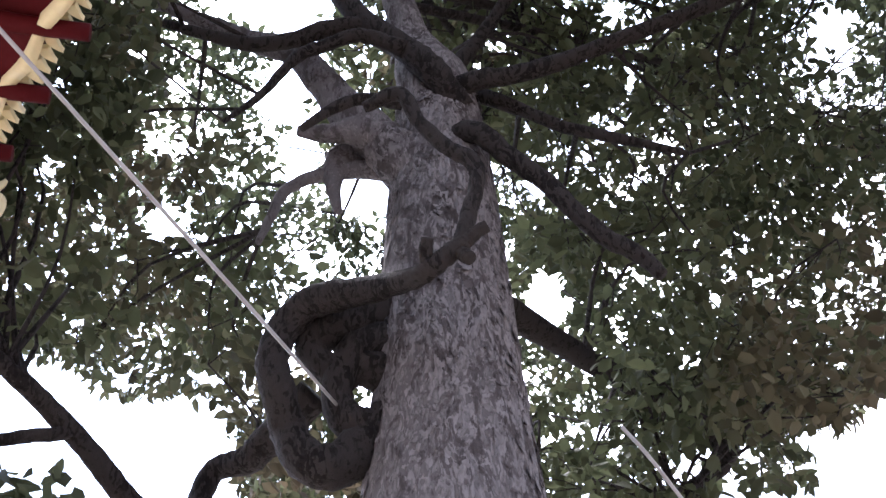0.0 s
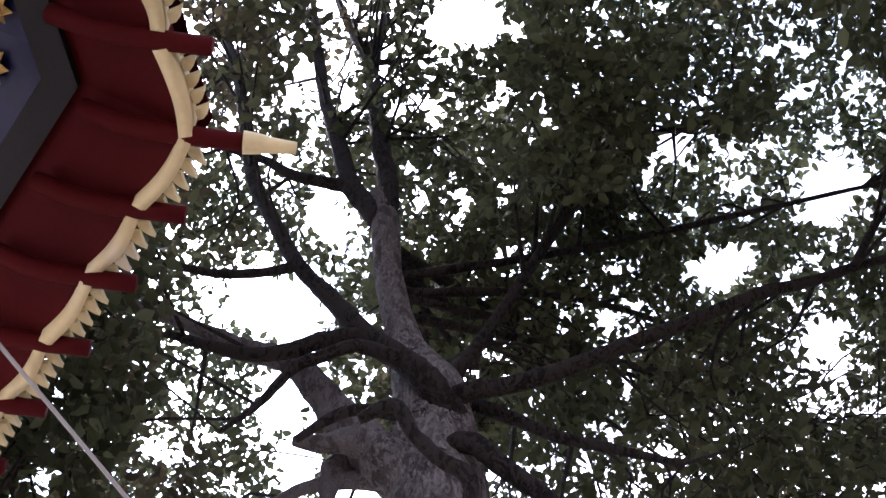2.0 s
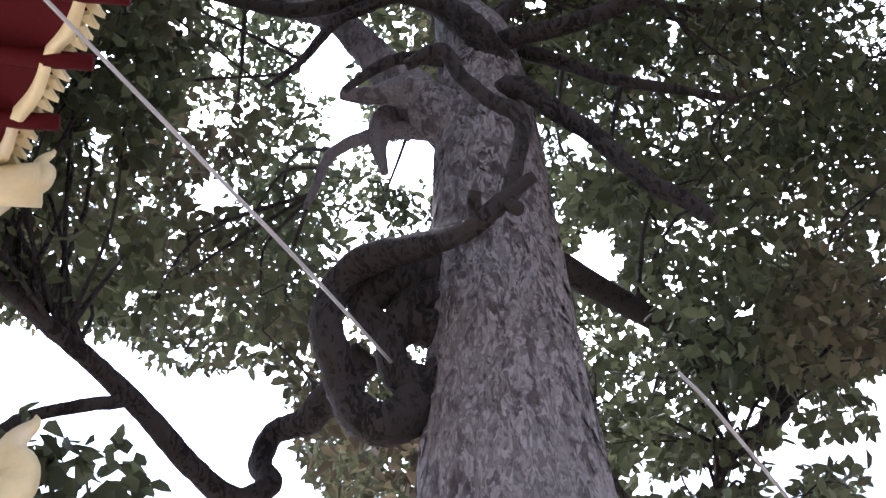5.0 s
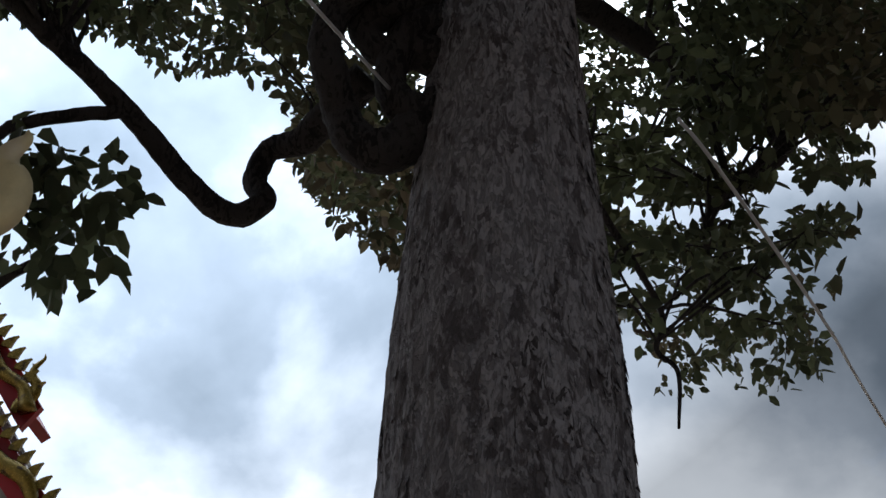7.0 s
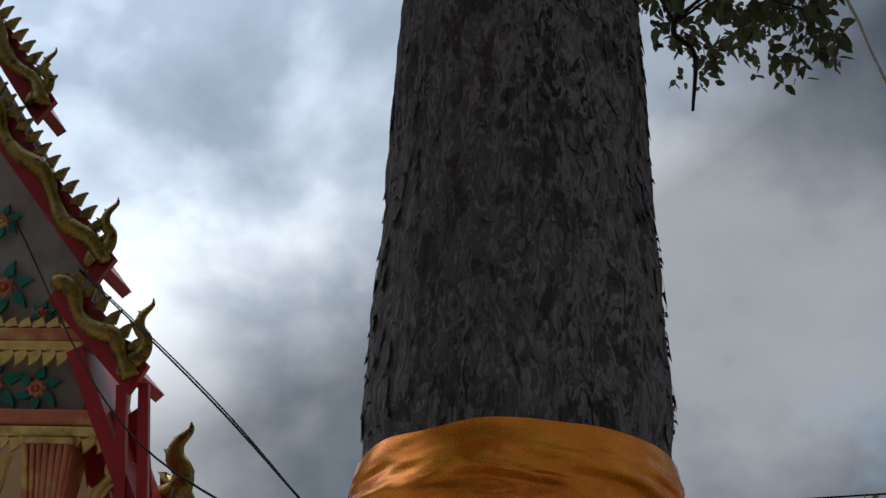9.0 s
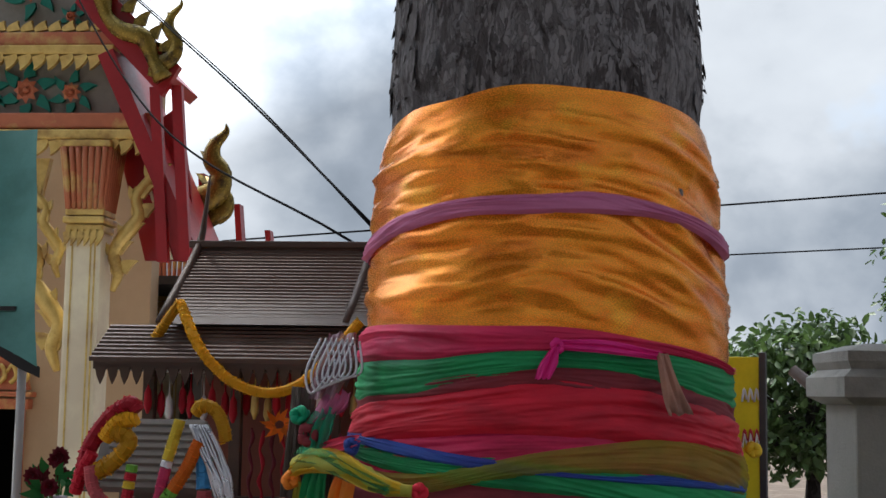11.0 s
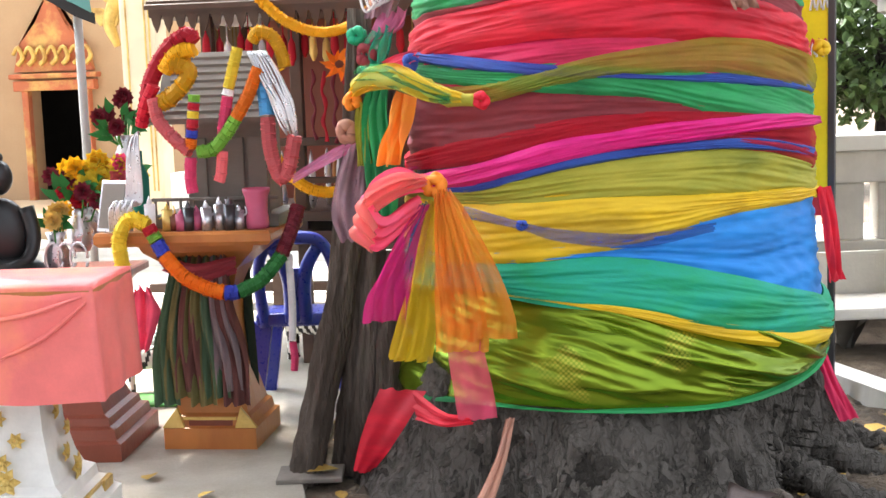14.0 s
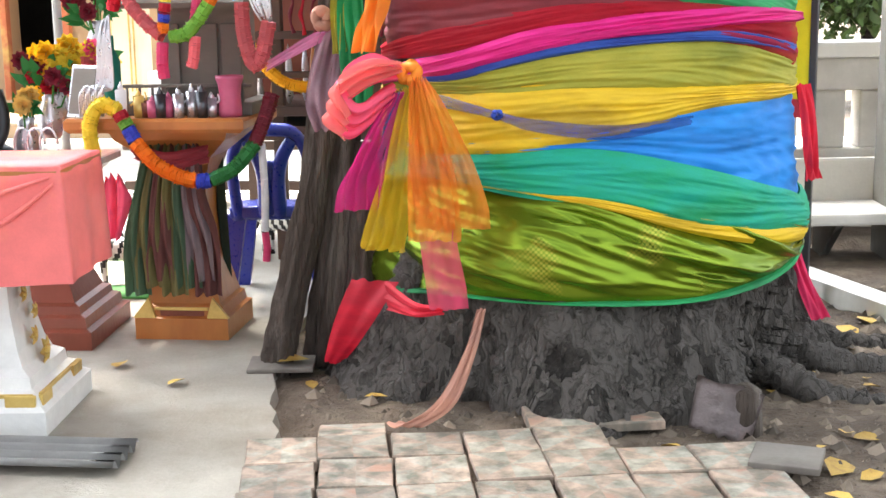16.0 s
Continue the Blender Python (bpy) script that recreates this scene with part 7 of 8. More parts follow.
for k in range(12):
    tube(bm, [(-1.86 + 0.008 * k, 4.93, 0.91, 0.004), (-1.85 + 0.008 * k, 4.92, 1.0 + 0.01 * (k % 3), 0.004), (-1.80 + 0.006 * k, 4.95, 1.02, 0.004), (-1.78 + 0.004 * k, 4.95, 1.20 + 0.01 * (k % 4), 0.004), (-1.74, 4.97, 1.28, 0.004)], n=5, steps=4)
tagged(part("silver_tassel", bm, "silver"), "silvery bead strings hanging by the small shrine", "beads")
for k, x in enumerate((-2.07, -2.02, -2.12)):
    bm = bmesh.new()
    c = [(x + 0.035 * math.cos(a * 0.5), 5.0, 0.80 + 0.06 * math.sin(a * 0.5), 0.006) for a in range(13)]
    tube(bm, c, n=6, steps=2)
    lathe(bm, [(0.03, 0.72), (0.01, 0.73), (0.008, 0.745)], 10, Matrix.Translation((x, 5.0, 0)))
    tagged(part("wire_ring_stand", bm, "silver"), "silver wire ring stand on the side table", "stand", "ring stands")
bm = bmesh.new()
bmesh.ops.create_uvsphere(bm, u_segments=24, v_segments=14, radius=1, matrix=Matrix.Translation((0, 0.02, 0.17)) @ Matrix.Diagonal((0.105, 0.07, 0.15, 1)))
bmesh.ops.create_uvsphere(bm, u_segments=20, v_segments=12, radius=1, matrix=Matrix.Translation((0.0, -0.01, 0.40)) @ Matrix.Diagonal((0.052, 0.058, 0.068, 1)))
bmesh.ops.create_icosphere(bm, subdivisions=2, radius=0.022, matrix=Matrix.Translation((0, 0.0, 0.475)))
tube(bm, [(0.09, 0.0, 0.28, 0.032), (0.11, -0.02, 0.17, 0.03), (0.085, -0.06, 0.09, 0.026), (0.02, -0.11, 0.06, 0.022)], n=8, steps=4)
tube(bm, [(-0.09, 0.0, 0.28, 0.032), (-0.11, -0.02, 0.17, 0.03), (-0.085, -0.06, 0.09, 0.026), (-0.02, -0.11, 0.06, 0.022)], n=8, steps=4)
lathe(bm, [(0.15, 0.0), (0.16, 0.02), (0.14, 0.06), (0.1, 0.09)], 20)
ob = part("statue", bm, "dark_bronze")
ob.matrix_world = pose(-2.31, 4.98, 0.72, 0, 0, 25)
tagged(ob, "black seated bronze statue with a pale sash on the side table", "statue")

# drapes on the wooden table's pedestal
def strip(name, label, material, path, side, folds=3, depth=0.012, category="cloth", nu=18, group="", waist=1.0):
    """A hanging strip of cloth along (x, y, z, width), its breadth along side, gathered in folds."""
    p = smooth_path(path, 9)
    s = Vector(side).normalized()
    bm = bmesh.new()
    rows = []
    for j, q in enumerate(p):
        a, b = p[max(0, j - 1)], p[min(len(p) - 1, j + 1)]
        d = Vector(b[:3] - a[:3]).normalized()
        nrm = s.cross(d)
        nrm = nrm.normalized() if nrm.length > 1e-4 else Vector((0, -1, 0))
        row = []
        for i in range(nu + 1):
            u = i / nu - 0.5
            w = depth * math.sin(2 * math.pi * (folds * u + 0.25 * math.sin(j * 0.18))) + depth * 0.5 * math.sin(2 * math.pi * folds * 2.1 * u + j * 0.1)
            jag = 0.012 * noise.noise((u * 6, len(p), 2)) if j in (0, len(p) - 1) else 0
            row.append(bm.verts.new(Vector(q[:3]) + s * u * q[3] + nrm * w + d * jag))
        rows.append(row)
    for a, b in zip(rows, rows[1:]):
        for i in range(nu):
            bm.faces.new((a[i], a[i + 1], b[i + 1], b[i]))
    return tagged(part(name, bm, material), label, category, group)


# faded tulle colours, darkened for the shade under the table
plain("dull_olive", (0.15, 0.13, 0.045), 0.8, trans=0.2)
plain("dull_green", (0.06, 0.11, 0.06), 0.8, trans=0.2)
plain("dull_maroon", (0.13, 0.045, 0.04), 0.8, trans=0.2)
plain("dull_grey", (0.20, 0.15, 0.16), 0.8, trans=0.2)
DR = "strips of tulle on the table pedestal"
for k, (x, mt, word) in enumerate(((-1.72, "dull_green", "dark green"), (-1.675, "dull_olive", "dull olive"), (-1.63, "dull_maroon", "dark red"), (-1.575, "dull_olive", "olive brown"), (-1.52, "dull_green", "pale green"), (-1.47, "dull_grey", "greyish violet"), (-1.445, "dull_maroon", "faded maroon"))):
    strip("tulle_strip", word + " tulle strip hanging on the table pedestal", mt, [(x * 0.55 - 0.72, 5.15, 0.78, 0.07), (x * 0.8 - 0.32, 5.08 - 0.006 * k, 0.6, 0.08), (x, 5.06 - 0.008 * (k % 3), 0.42, 0.105), (x * 1.02 + 0.03, 5.07, 0.20 + 0.03 * (k % 3), 0.11)], (1, 0, 0), 2, 0.014, group=DR)
# dark sheet put in for the shade behind the pedestal
strip("hanging_cloth", "dark green cloth added behind the table pedestal for the shade there", "shade_green", [(-1.62, 5.40, 0.80, 0.30), (-1.62, 5.40, 0.45, 0.32), (-1.62, 5.42, 0.06, 0.34)], (1, 0, 0), 6, 0.02)
strip("tulle_strip", "dark red tulle wound round the table pedestal", "maroon", [(-1.75, 5.16, 0.76, 0.07), (-1.6, 5.07, 0.72, 0.08), (-1.43, 5.1, 0.75, 0.07)], (0, 0, 1), 2, 0.008, group=DR)
strip("tulle_strip", "bunched pink tulle under the wooden table", "pink", [(-1.82, 5.12, 0.66, 0.06), (-1.80, 5.06, 0.58, 0.12), (-1.82, 5.08, 0.42, 0.05)], (1, 0, 0), 2, 0.02, group=DR)


# blue plastic chair
chair = thing("plastic_chair", pose(-1.375, 5.96, 0, 0, 0, 186), "dark blue moulded plastic chair with slotted back", "chair")
for x in (-0.17, 0.17):
    for y, lean in ((-0.19, -0.035), (0.17, 0.05)):
        bm = bmesh.new()
        n = 5
        prism(bm, [(-0.05, 0.40), (0.05, 0.40), (0.026, 0.0), (-0.026, 0.0)], -0.02, 0.02)
        bmesh.ops.transform(bm, matrix=Matrix.Translation((x, y, 0)) @ Matrix.Shear("XY", 4, (0.0, 0.0)), verts=bm.verts[:])
        for v in bm.verts:
            v.co.x += (0.4 - v.co.z) * (0.09 if x > 0 else -0.09)
            v.co.y += (0.4 - v.co.z) * lean * 2
        part("leg", bm, "blue_plastic", chair, smooth=False)
bm = bmesh.new()
box(bm, (-0.20, -0.22, 0.375), (0.20, 0.19, 0.405), 0.014)
box(bm, (-0.205, -0.228, 0.33), (0.205, -0.205, 0.40), 0.01)
part("seat", bm, "blue_plastic", chair)
for sx in (-1, 1):
    bm = bmesh.new()
    tube(bm, [(sx * 0.15, 0.19, 0.38, 0.028), (sx * 0.165, 0.21, 0.55, 0.026), (sx * 0.155, 0.235, 0.68, 0.026), (sx * 0.10, 0.25, 0.765, 0.028), (0, 0.255, 0.78, 0.03)], n=10, steps=6)
    part("back_frame", bm, "blue_plastic", chair)
    bm = bmesh.new()
    tube(bm, [(sx * 0.03, 0.20, 0.40, 0.034), (sx * 0.03, 0.22, 0.56, 0.032), (sx * 0.055, 0.235, 0.66, 0.03), (sx * 0.10, 0.245, 0.735, 0.028)], n=8, steps=5)
    part("back_slat", bm, "blue_plastic", chair)
bm = bmesh.new()
box(bm, (-0.05, 0.20, 0.40), (0.05, 0.226, 0.64), 0.012)
part("back_panel", bm, "blue_plastic", chair)
bm = bmesh.new()
box(bm, (-0.19, 0.185, 0.385), (0.19, 0.212, 0.44), 0.012)
part("back_rail", bm, "blue_plastic", chair)
bm = bmesh.new()
box(bm, (-0.022, 0.194, 0.545), (0.022, 0.1985, 0.552))
part("mark", bm, "silver", chair, smooth=False)
garland("thin hanging flower chain with a pink tassel", [("white_flower", [(-1.20, 5.02, 0.80), (-1.195, 5.02, 0.62), (-1.20, 5.02, 0.47)]), ("pink_flower", [(-1.20, 5.02, 0.46), (-1.195, 5.02, 0.40), (-1.20, 5.02, 0.35)])], 0.018)

# pale things seen under the spirit house: far wall, low rail
bm = bmesh.new()
box(bm, (-3.5, 10.4, -0.1), (0.3, 10.6, 0.74), 0.01)
tagged(part("wall_far", bm, "white_paint", smooth=False), "low white wall beyond the spirit house", "wall", kind="structure")
bm = bmesh.new()
box(bm, (-3.4, 8.9, -0.1), (3.0, 12.25, 0.008))
tagged(part("court", bm, "court", smooth=False), "concrete court beyond the spirit house, coloured pale for sunlit ground", "pavement", kind="structure")
rail = thing("low_bench", pose(0, 0, 0), "long dark wooden bench behind the spirit house", "bench")
bm = bmesh.new()
box(bm, (-3.0, 8.4, 0.36), (-0.4, 8.7, 0.42), 0.01)
part("seat", bm, "shrine_wood", rail, smooth=False)
bm = bmesh.new()
box(bm, (-3.0, 8.4, 0.10), (-0.4, 8.46, 0.16), 0.01)
part("foot_rail", bm, "shrine_wood", rail, smooth=False)
for x in (-2.8, -1.7, -0.6):
    bm = bmesh.new()
    box(bm, (x, 8.42, 0), (x + 0.08, 8.68, 0.36), 0.01)
    part("leg", bm, "shrine_wood", rail, smooth=False)


# zebra figures
def zebra(m, k):
    bm = bmesh.new()
    tube(bm, [(-0.13, 0, 0.20, 0.035), (-0.08, 0, 0.205, 0.058), (0.04, 0, 0.20, 0.055), (0.11, 0, 0.215, 0.05)], n=14, steps=14)
    tube(bm, [(0.10, 0, 0.22, 0.042), (0.15, 0, 0.29, 0.033), (0.18, 0, 0.34, 0.03), (0.25, 0, 0.31, 0.02)], n=12, steps=8)
    for x in (-0.10, 0.09):
        for y in (-0.03, 0.03):
            tube(bm, [(x, y, 0.19, 0.024), (x, y, 0.10, 0.016), (x, y, 0.015, 0.017)], n=8, steps=7)
    tube(bm, [(-0.14, 0, 0.22, 0.01), (-0.17, 0, 0.15, 0.008)], n=6, steps=2)
    for y in (-0.015, 0.015):
        tube(bm, [(0.17, y, 0.355, 0.012), (0.165, y * 1.5, 0.395, 0.004)], n=6, steps=2)
    for f in bm.faces:
        c = f.calc_center_median()
        f.material_index = 1 if math.sin((c.x * 1.0 + c.z * 0.45) * 210 / 1.6) > 0.15 else 0
    ob = part("zebra_figure", bm, "zebra_white")
    ob.data.materials.append(M["black"])
    ob.matrix_world = m
    return tagged(ob, "black and white striped zebra figure on the ground", "zebra figure", "zebra figures")


for k, m in enumerate((pose(-2.10, 5.92, 0.012, 0, 0, -160), pose(-2.25, 6.15, 0.012, 0, 0, 20), pose(-1.55, 6.75, 0.0, 0, 0, -20), pose(-1.15, 6.8, 0.0, 0, 0, 160), pose(-1.35, 6.95, 0, 0, 0, 40))):
    zebra(m, k)
bm = bmesh.new()
box(bm, (-2.35, 5.82, 0.001), (-1.96, 6.05, 0.012), 0.004)
tagged(part("green_mat", bm, "grass_green", smooth=False), "small green mat under a zebra figure", "mat")

# tent at the side
tent = thing("tent", pose(0, 0, 0), "faded green cloth tent on a steel pole", "tent")
bm = bmesh.new()
rows = []
for j in range(14):
    v_ = j / 13
    row = []
    for i in range(40):
        u = i / 39
        xr = -2.50 + 0.25 * v_
        x = -6.0 + (xr + 6.0) * u
        fold = 0.05 * math.sin(u * 34 + 2 * v_) * (1 - abs(2 * v_ - 1) * 0.4) + 0.05 * noise.noise((u * 9, v_ * 3, 0))
        row.append(bm.verts.new((x, 6.35 - 0.45 * v_ + fold, 2.95 - 1.19 * v_ + 0.5 * min(0.5, xr - x) * v_ - 0.05 * (1 - u) * 2 + (0.02 * math.sin(u * 40) if j == 13 else 0))))
    rows.append(row)
for a, b in zip(rows, rows[1:]):
    for i in range(39):
        bm.faces.new((a[i], b[i], b[i + 1], a[i + 1]))
part("canopy", bm, "tent_cloth", tent, "faded green canopy cloth with soft folds")
# black strip and sheet added to stand for the canopy's dark underside
bm = bmesh.new()
rows = []
for j in range(4):
    rows.append([bm.verts.new((-6.0 + 3.75 * i / 40, 5.895 + 0.012 * math.sin(i * 1.3), 1.775 + 0.5 * min(0.5, 3.75 - 3.75 * i / 40) - 0.02 * j + (0.02 * abs(math.sin(i * 0.8)) if j == 3 else 0))) for i in range(41)])
for a, b in zip(rows, rows[1:]):
    for i in range(40):
        bm.faces.new((a[i], b[i], b[i + 1], a[i + 1]))
part("valance", bm, "black", tent, "black scalloped strip added for the dark underside")
bm = bmesh.new()
box(bm, (-6.0, 5.96, 2.03), (-2.40, 6.12, 2.05))
part("lining", bm, "black", tent, "black sheet added for the dark underside", smooth=False)
bm = bmesh.new()
tube(bm, [(-2.37, 6.0, -0.02, 0.02), (-2.37, 6.0, 2.03, 0.02)], n=12, steps=2)
part("pole", bm, "cable_grey", tent, "grey steel pole")


# ---- posts, knots, bows and tails at the trunk ----
for label, pts in (("dark weathered post leaning on the trunk", [(-1.13, 4.83, -0.04, 0.075), (-1.06, 4.92, 0.35, 0.07), (-0.99, 4.98, 0.7, 0.062), (-0.93, 5.02, 1.15, 0.055), (-0.88, 5.02, 1.7, 0.045)]), ("second dark weathered post leaning on the trunk", [(-0.97, 4.98, -0.04, 0.085), (-0.93, 5.02, 0.4, 0.075), (-0.88, 5.06, 0.9, 0.065), (-0.83, 5.08, 1.4, 0.055)]), ("rough dark post behind the leaning pair", [(-0.83, 4.92, -0.04, 0.08), (-0.83, 5.0, 0.35, 0.07), (-0.80, 5.05, 0.8, 0.06)])):
    bm = bmesh.new()
    rings = tube(bm, [(a, b, c, r) for a, b, c, r in pts], n=48, steps=22)
    for i, ring in enumerate(rings):
        mid = sum((v.co for v in ring), Vector()) / len(ring)
        for k, v in enumerate(ring):
            w = 2 * math.pi * k / len(ring)
            z = i / 22
            cut = noise.noise((math.cos(w) * 2.4, math.sin(w) * 2.4, z * 0.9 + len(label))) + 0.7 * noise.noise((math.cos(w) * 6, math.sin(w) * 6, z * 1.6)) + 0.4 * noise.noise((math.cos(w) * 9, math.sin(w) * 9, z * 6))
            v.co = mid + (v.co - mid) * (0.84 + 0.30 * cut)
    tagged(part("wooden_post", bm, "old_post"), label, "post", "leaning posts")
strip("plastic_sheet", "mauve plastic sheet wrapped over a post", "mauve_film", [(-0.89, 4.93, 1.22, 0.10), (-0.92, 4.92, 1.08, 0.13), (-0.93, 4.90, 0.96, 0.14), (-0.92, 4.90, 0.86, 0.10)], (1, 0.1, 0), 2, 0.02)
strip("plastic_sheet", "mauve plastic sheet at the post top", "mauve_film", [(-0.73, 4.92, 1.90, 0.10), (-0.76, 4.90, 1.78, 0.13), (-0.80, 4.90, 1.66, 0.10)], (1, 0.1, 0), 2, 0.025)
beads = thing("bead_loops", pose(0, 0, 0), "looped pale bead strings at the post top", "beads")
for k in range(7):
    x = -0.80 + 0.02 * k
    bm = bmesh.new()
    tube(bm, [(x, 4.86, 1.88, 0.005), (x - 0.05, 4.85, 1.76, 0.005), (x - 0.03, 4.85, 1.68 + 0.01 * k, 0.005), (x + 0.03, 4.85, 1.76, 0.005), (x + 0.02, 4.86, 1.87, 0.005)], n=6, steps=5)
    part("bead_string", bm, "silver", beads)


def knot(name, label, material, c, r, seed=0):
    """A pulled knot: two crossed, thick, wrinkled loops."""
    bm = bmesh.new()
    c = Vector(c)
    for k in range(2):
        pts = []
        for i in range(9):
            a = math.pi * 2 * i / 8
            o = Vector((math.cos(a) * r * 0.42, -0.3 * r * math.sin(a * 2 + k), math.sin(a) * r * 0.55))
            o = Matrix.Rotation(0.9 * k + seed, 3, "Y") @ o
            pts.append((*(c + o), r * (0.36 + 0.08 * math.sin(3 * a))))
        tube(bm, pts, n=10, steps=4, rough=0.25, seed=seed + k)
    return tagged(part(name, bm, material), label, "knot")


def ribbon_loop(name, label, material, pts, side, folds=3, depth=0.014):
    return strip(name, label, material, pts, side, folds, depth, category="bow")


knot("bow_knot", "orange pink knot of a big tulle bow", "orange", (-0.57, 4.56, 1.085), 0.05, 1)
ribbon_loop("bow_loop", "coral red tulle loop of a big bow", "pink", [(-0.60, 4.55, 1.09, 0.05), (-0.70, 4.50, 1.09, 0.14), (-0.80, 4.47, 1.01, 0.17), (-0.74, 4.46, 0.93, 0.14), (-0.62, 4.52, 1.03, 0.05)], (0.25, -0.4, 0.9))
ribbon_loop("bow_loop", "pale coral outer fold of a big bow", "sheer_salmon", [(-0.60, 4.53, 1.11, 0.04), (-0.71, 4.45, 1.08, 0.12), (-0.81, 4.43, 1.0, 0.15), (-0.76, 4.42, 0.92, 0.10)], (0.3, -0.3, 0.9))
TB = "tails of the big bow"
strip("bow_tail", "magenta tulle tail of the bow", "sheer_magenta", [(-0.60, 4.52, 1.02, 0.05), (-0.66, 4.49, 0.88, 0.12), (-0.72, 4.47, 0.74, 0.16), (-0.74, 4.47, 0.64, 0.17)], (1, -0.3, 0.1), 4, 0.016, "bow", group=TB)
strip("bow_tail", "blue violet tulle tail of the bow", "sheer_navy", [(-0.59, 4.53, 1.03, 0.04), (-0.62, 4.50, 0.92, 0.08), (-0.64, 4.49, 0.80, 0.08)], (1, -0.3, 0), 2, 0.012, "bow", group=TB)
strip("bow_tail", "long yellow tulle tail of the bow", "sheer_yellow", [(-0.56, 4.52, 1.04, 0.05), (-0.57, 4.45, 0.90, 0.10), (-0.60, 4.43, 0.72, 0.14), (-0.64, 4.42, 0.56, 0.16), (-0.65, 4.42, 0.515, 0.16)], (1, -0.2, 0), 4, 0.018, "bow", group=TB)
strip("bow_tail", "wide orange tulle tail of the bow", "sheer_orange", [(-0.53, 4.51, 1.07, 0.05), (-0.49, 4.42, 0.96, 0.13), (-0.45, 4.39, 0.82, 0.20), (-0.42, 4.37, 0.68, 0.24), (-0.41, 4.36, 0.60, 0.24)], (1, 0.1, 0), 5, 0.018, "bow", group=TB)
strip("bow_tail", "inner orange tulle tail of the bow", "sheer_orange", [(-0.54, 4.50, 1.06, 0.05), (-0.50, 4.40, 0.94, 0.10), (-0.48, 4.37, 0.78, 0.15), (-0.47, 4.36, 0.62, 0.17), (-0.47, 4.355, 0.56, 0.17)], (1, 0.1, 0), 4, 0.016, "bow", group=TB)
strip("bow_tail", "pink tulle tail reaching over the brocade", "sheer_pink", [(-0.47, 4.40, 0.66, 0.11), (-0.46, 4.38, 0.55, 0.12), (-0.44, 4.375, 0.42, 0.13), (-0.43, 4.375, 0.33, 0.13)], (1, 0.05, 0), 1, 0.008, "bow", group=TB)
knot("sash_knot", "magenta knot on the crimson sash", "magenta", (0.05, 4.545, 1.85), 0.03, 2)
strip("sash_tail", "magenta tail of a sash knot", "magenta", [(0.04, 4.53, 1.84, 0.03), (0.02, 4.52, 1.79, 0.06), (0.0, 4.52, 1.74, 0.05)], (1, 0, 0), 2, 0.008)
strip("sash", "magenta sash end running to the knot", "magenta", [(0.06, 4.535, 1.855, 0.035), (0.22, 4.56, 1.85, 0.045), (0.40, 4.64, 1.825, 0.03)], (0, 0, 1), 2, 0.006)
strip("sash_tail", "faded orange tulle tail hanging on the sashes", "faded", [(0.40, 4.60, 1.83, 0.04), (0.42, 4.59, 1.76, 0.06), (0.45, 4.60, 1.66, 0.09), (0.46, 4.61, 1.63, 0.09)], (1, 0.4, 0), 2, 0.008)
knot("sash_knot", "small indigo knot on the yellow sash", "navy", (-0.275, 4.465, 0.955), 0.022, 4)
strip("sash_tail", "indigo tail spreading from its knot", "sheer_navy", [(-0.47, 4.50, 1.0, 0.04), (-0.28, 4.455, 0.955, 0.025), (-0.15, 4.462, 0.92, 0.04), (0.1, 4.458, 0.90, 0.045), (0.35, 4.53, 0.93, 0.03)], (0.1, 0, 1), 2, 0.006)
knot("sash_knot", "red knot on the twisted ribbon", "red", (-0.40, 4.50, 1.365), 0.035, 5)
bm = bmesh.new()
tube(bm, [(-0.42, 4.50, 1.365, 0.022), (-0.52, 4.52, 1.38, 0.028), (-0.60, 4.56, 1.42, 0.03), (-0.70, 4.62, 1.44, 0.035), (-0.80, 4.74, 1.45, 0.035), (-0.88, 4.88, 1.42, 0.03)], n=10, steps=6, rough=0.4, seed=3)
tagged(part("twisted_ribbon", bm, "olive"), "twisted olive and green ribbon between trunk and post", "ribbon")
strip("ribbon_fold", "loose yellow green tulle fold", "sheer_yellow", [(-0.46, 4.48, 1.375, 0.03), (-0.56, 4.50, 1.40, 0.07), (-0.68, 4.58, 1.45, 0.09), (-0.82, 4.74, 1.44, 0.08), (-0.90, 4.88, 1.40, 0.05)], (0, -0.2, 1), 2, 0.012)
strip("ribbon_fold", "loose green tulle fold", "sheer_green", [(-0.50, 4.47, 1.37, 0.03), (-0.62, 4.54, 1.415, 0.06), (-0.74, 4.62, 1.46, 0.07), (-0.86, 4.78, 1.46, 0.06)], (0, -0.3, 1), 2, 0.012)
knot("sash_knot", "blue and red knot at the sash ends", "navy", (-0.665, 4.76, 1.50), 0.035, 6)
strip("sash_tail", "pink sash end pulled to the post", "pink", [(-0.64, 4.74, 1.52, 0.04), (-0.72, 4.80, 1.50, 0.05), (-0.80, 4.88, 1.48, 0.03)], (0, 0, 1), 2, 0.008)
strip("sash_tail", "bright orange tulle tail with a rolled end", "orange", [(-0.67, 4.70, 1.44, 0.06), (-0.69, 4.68, 1.36, 0.08), (-0.715, 4.66, 1.25, 0.10), (-0.735, 4.66, 1.15, 0.10)], (1, -0.4, 0), 2, 0.02)
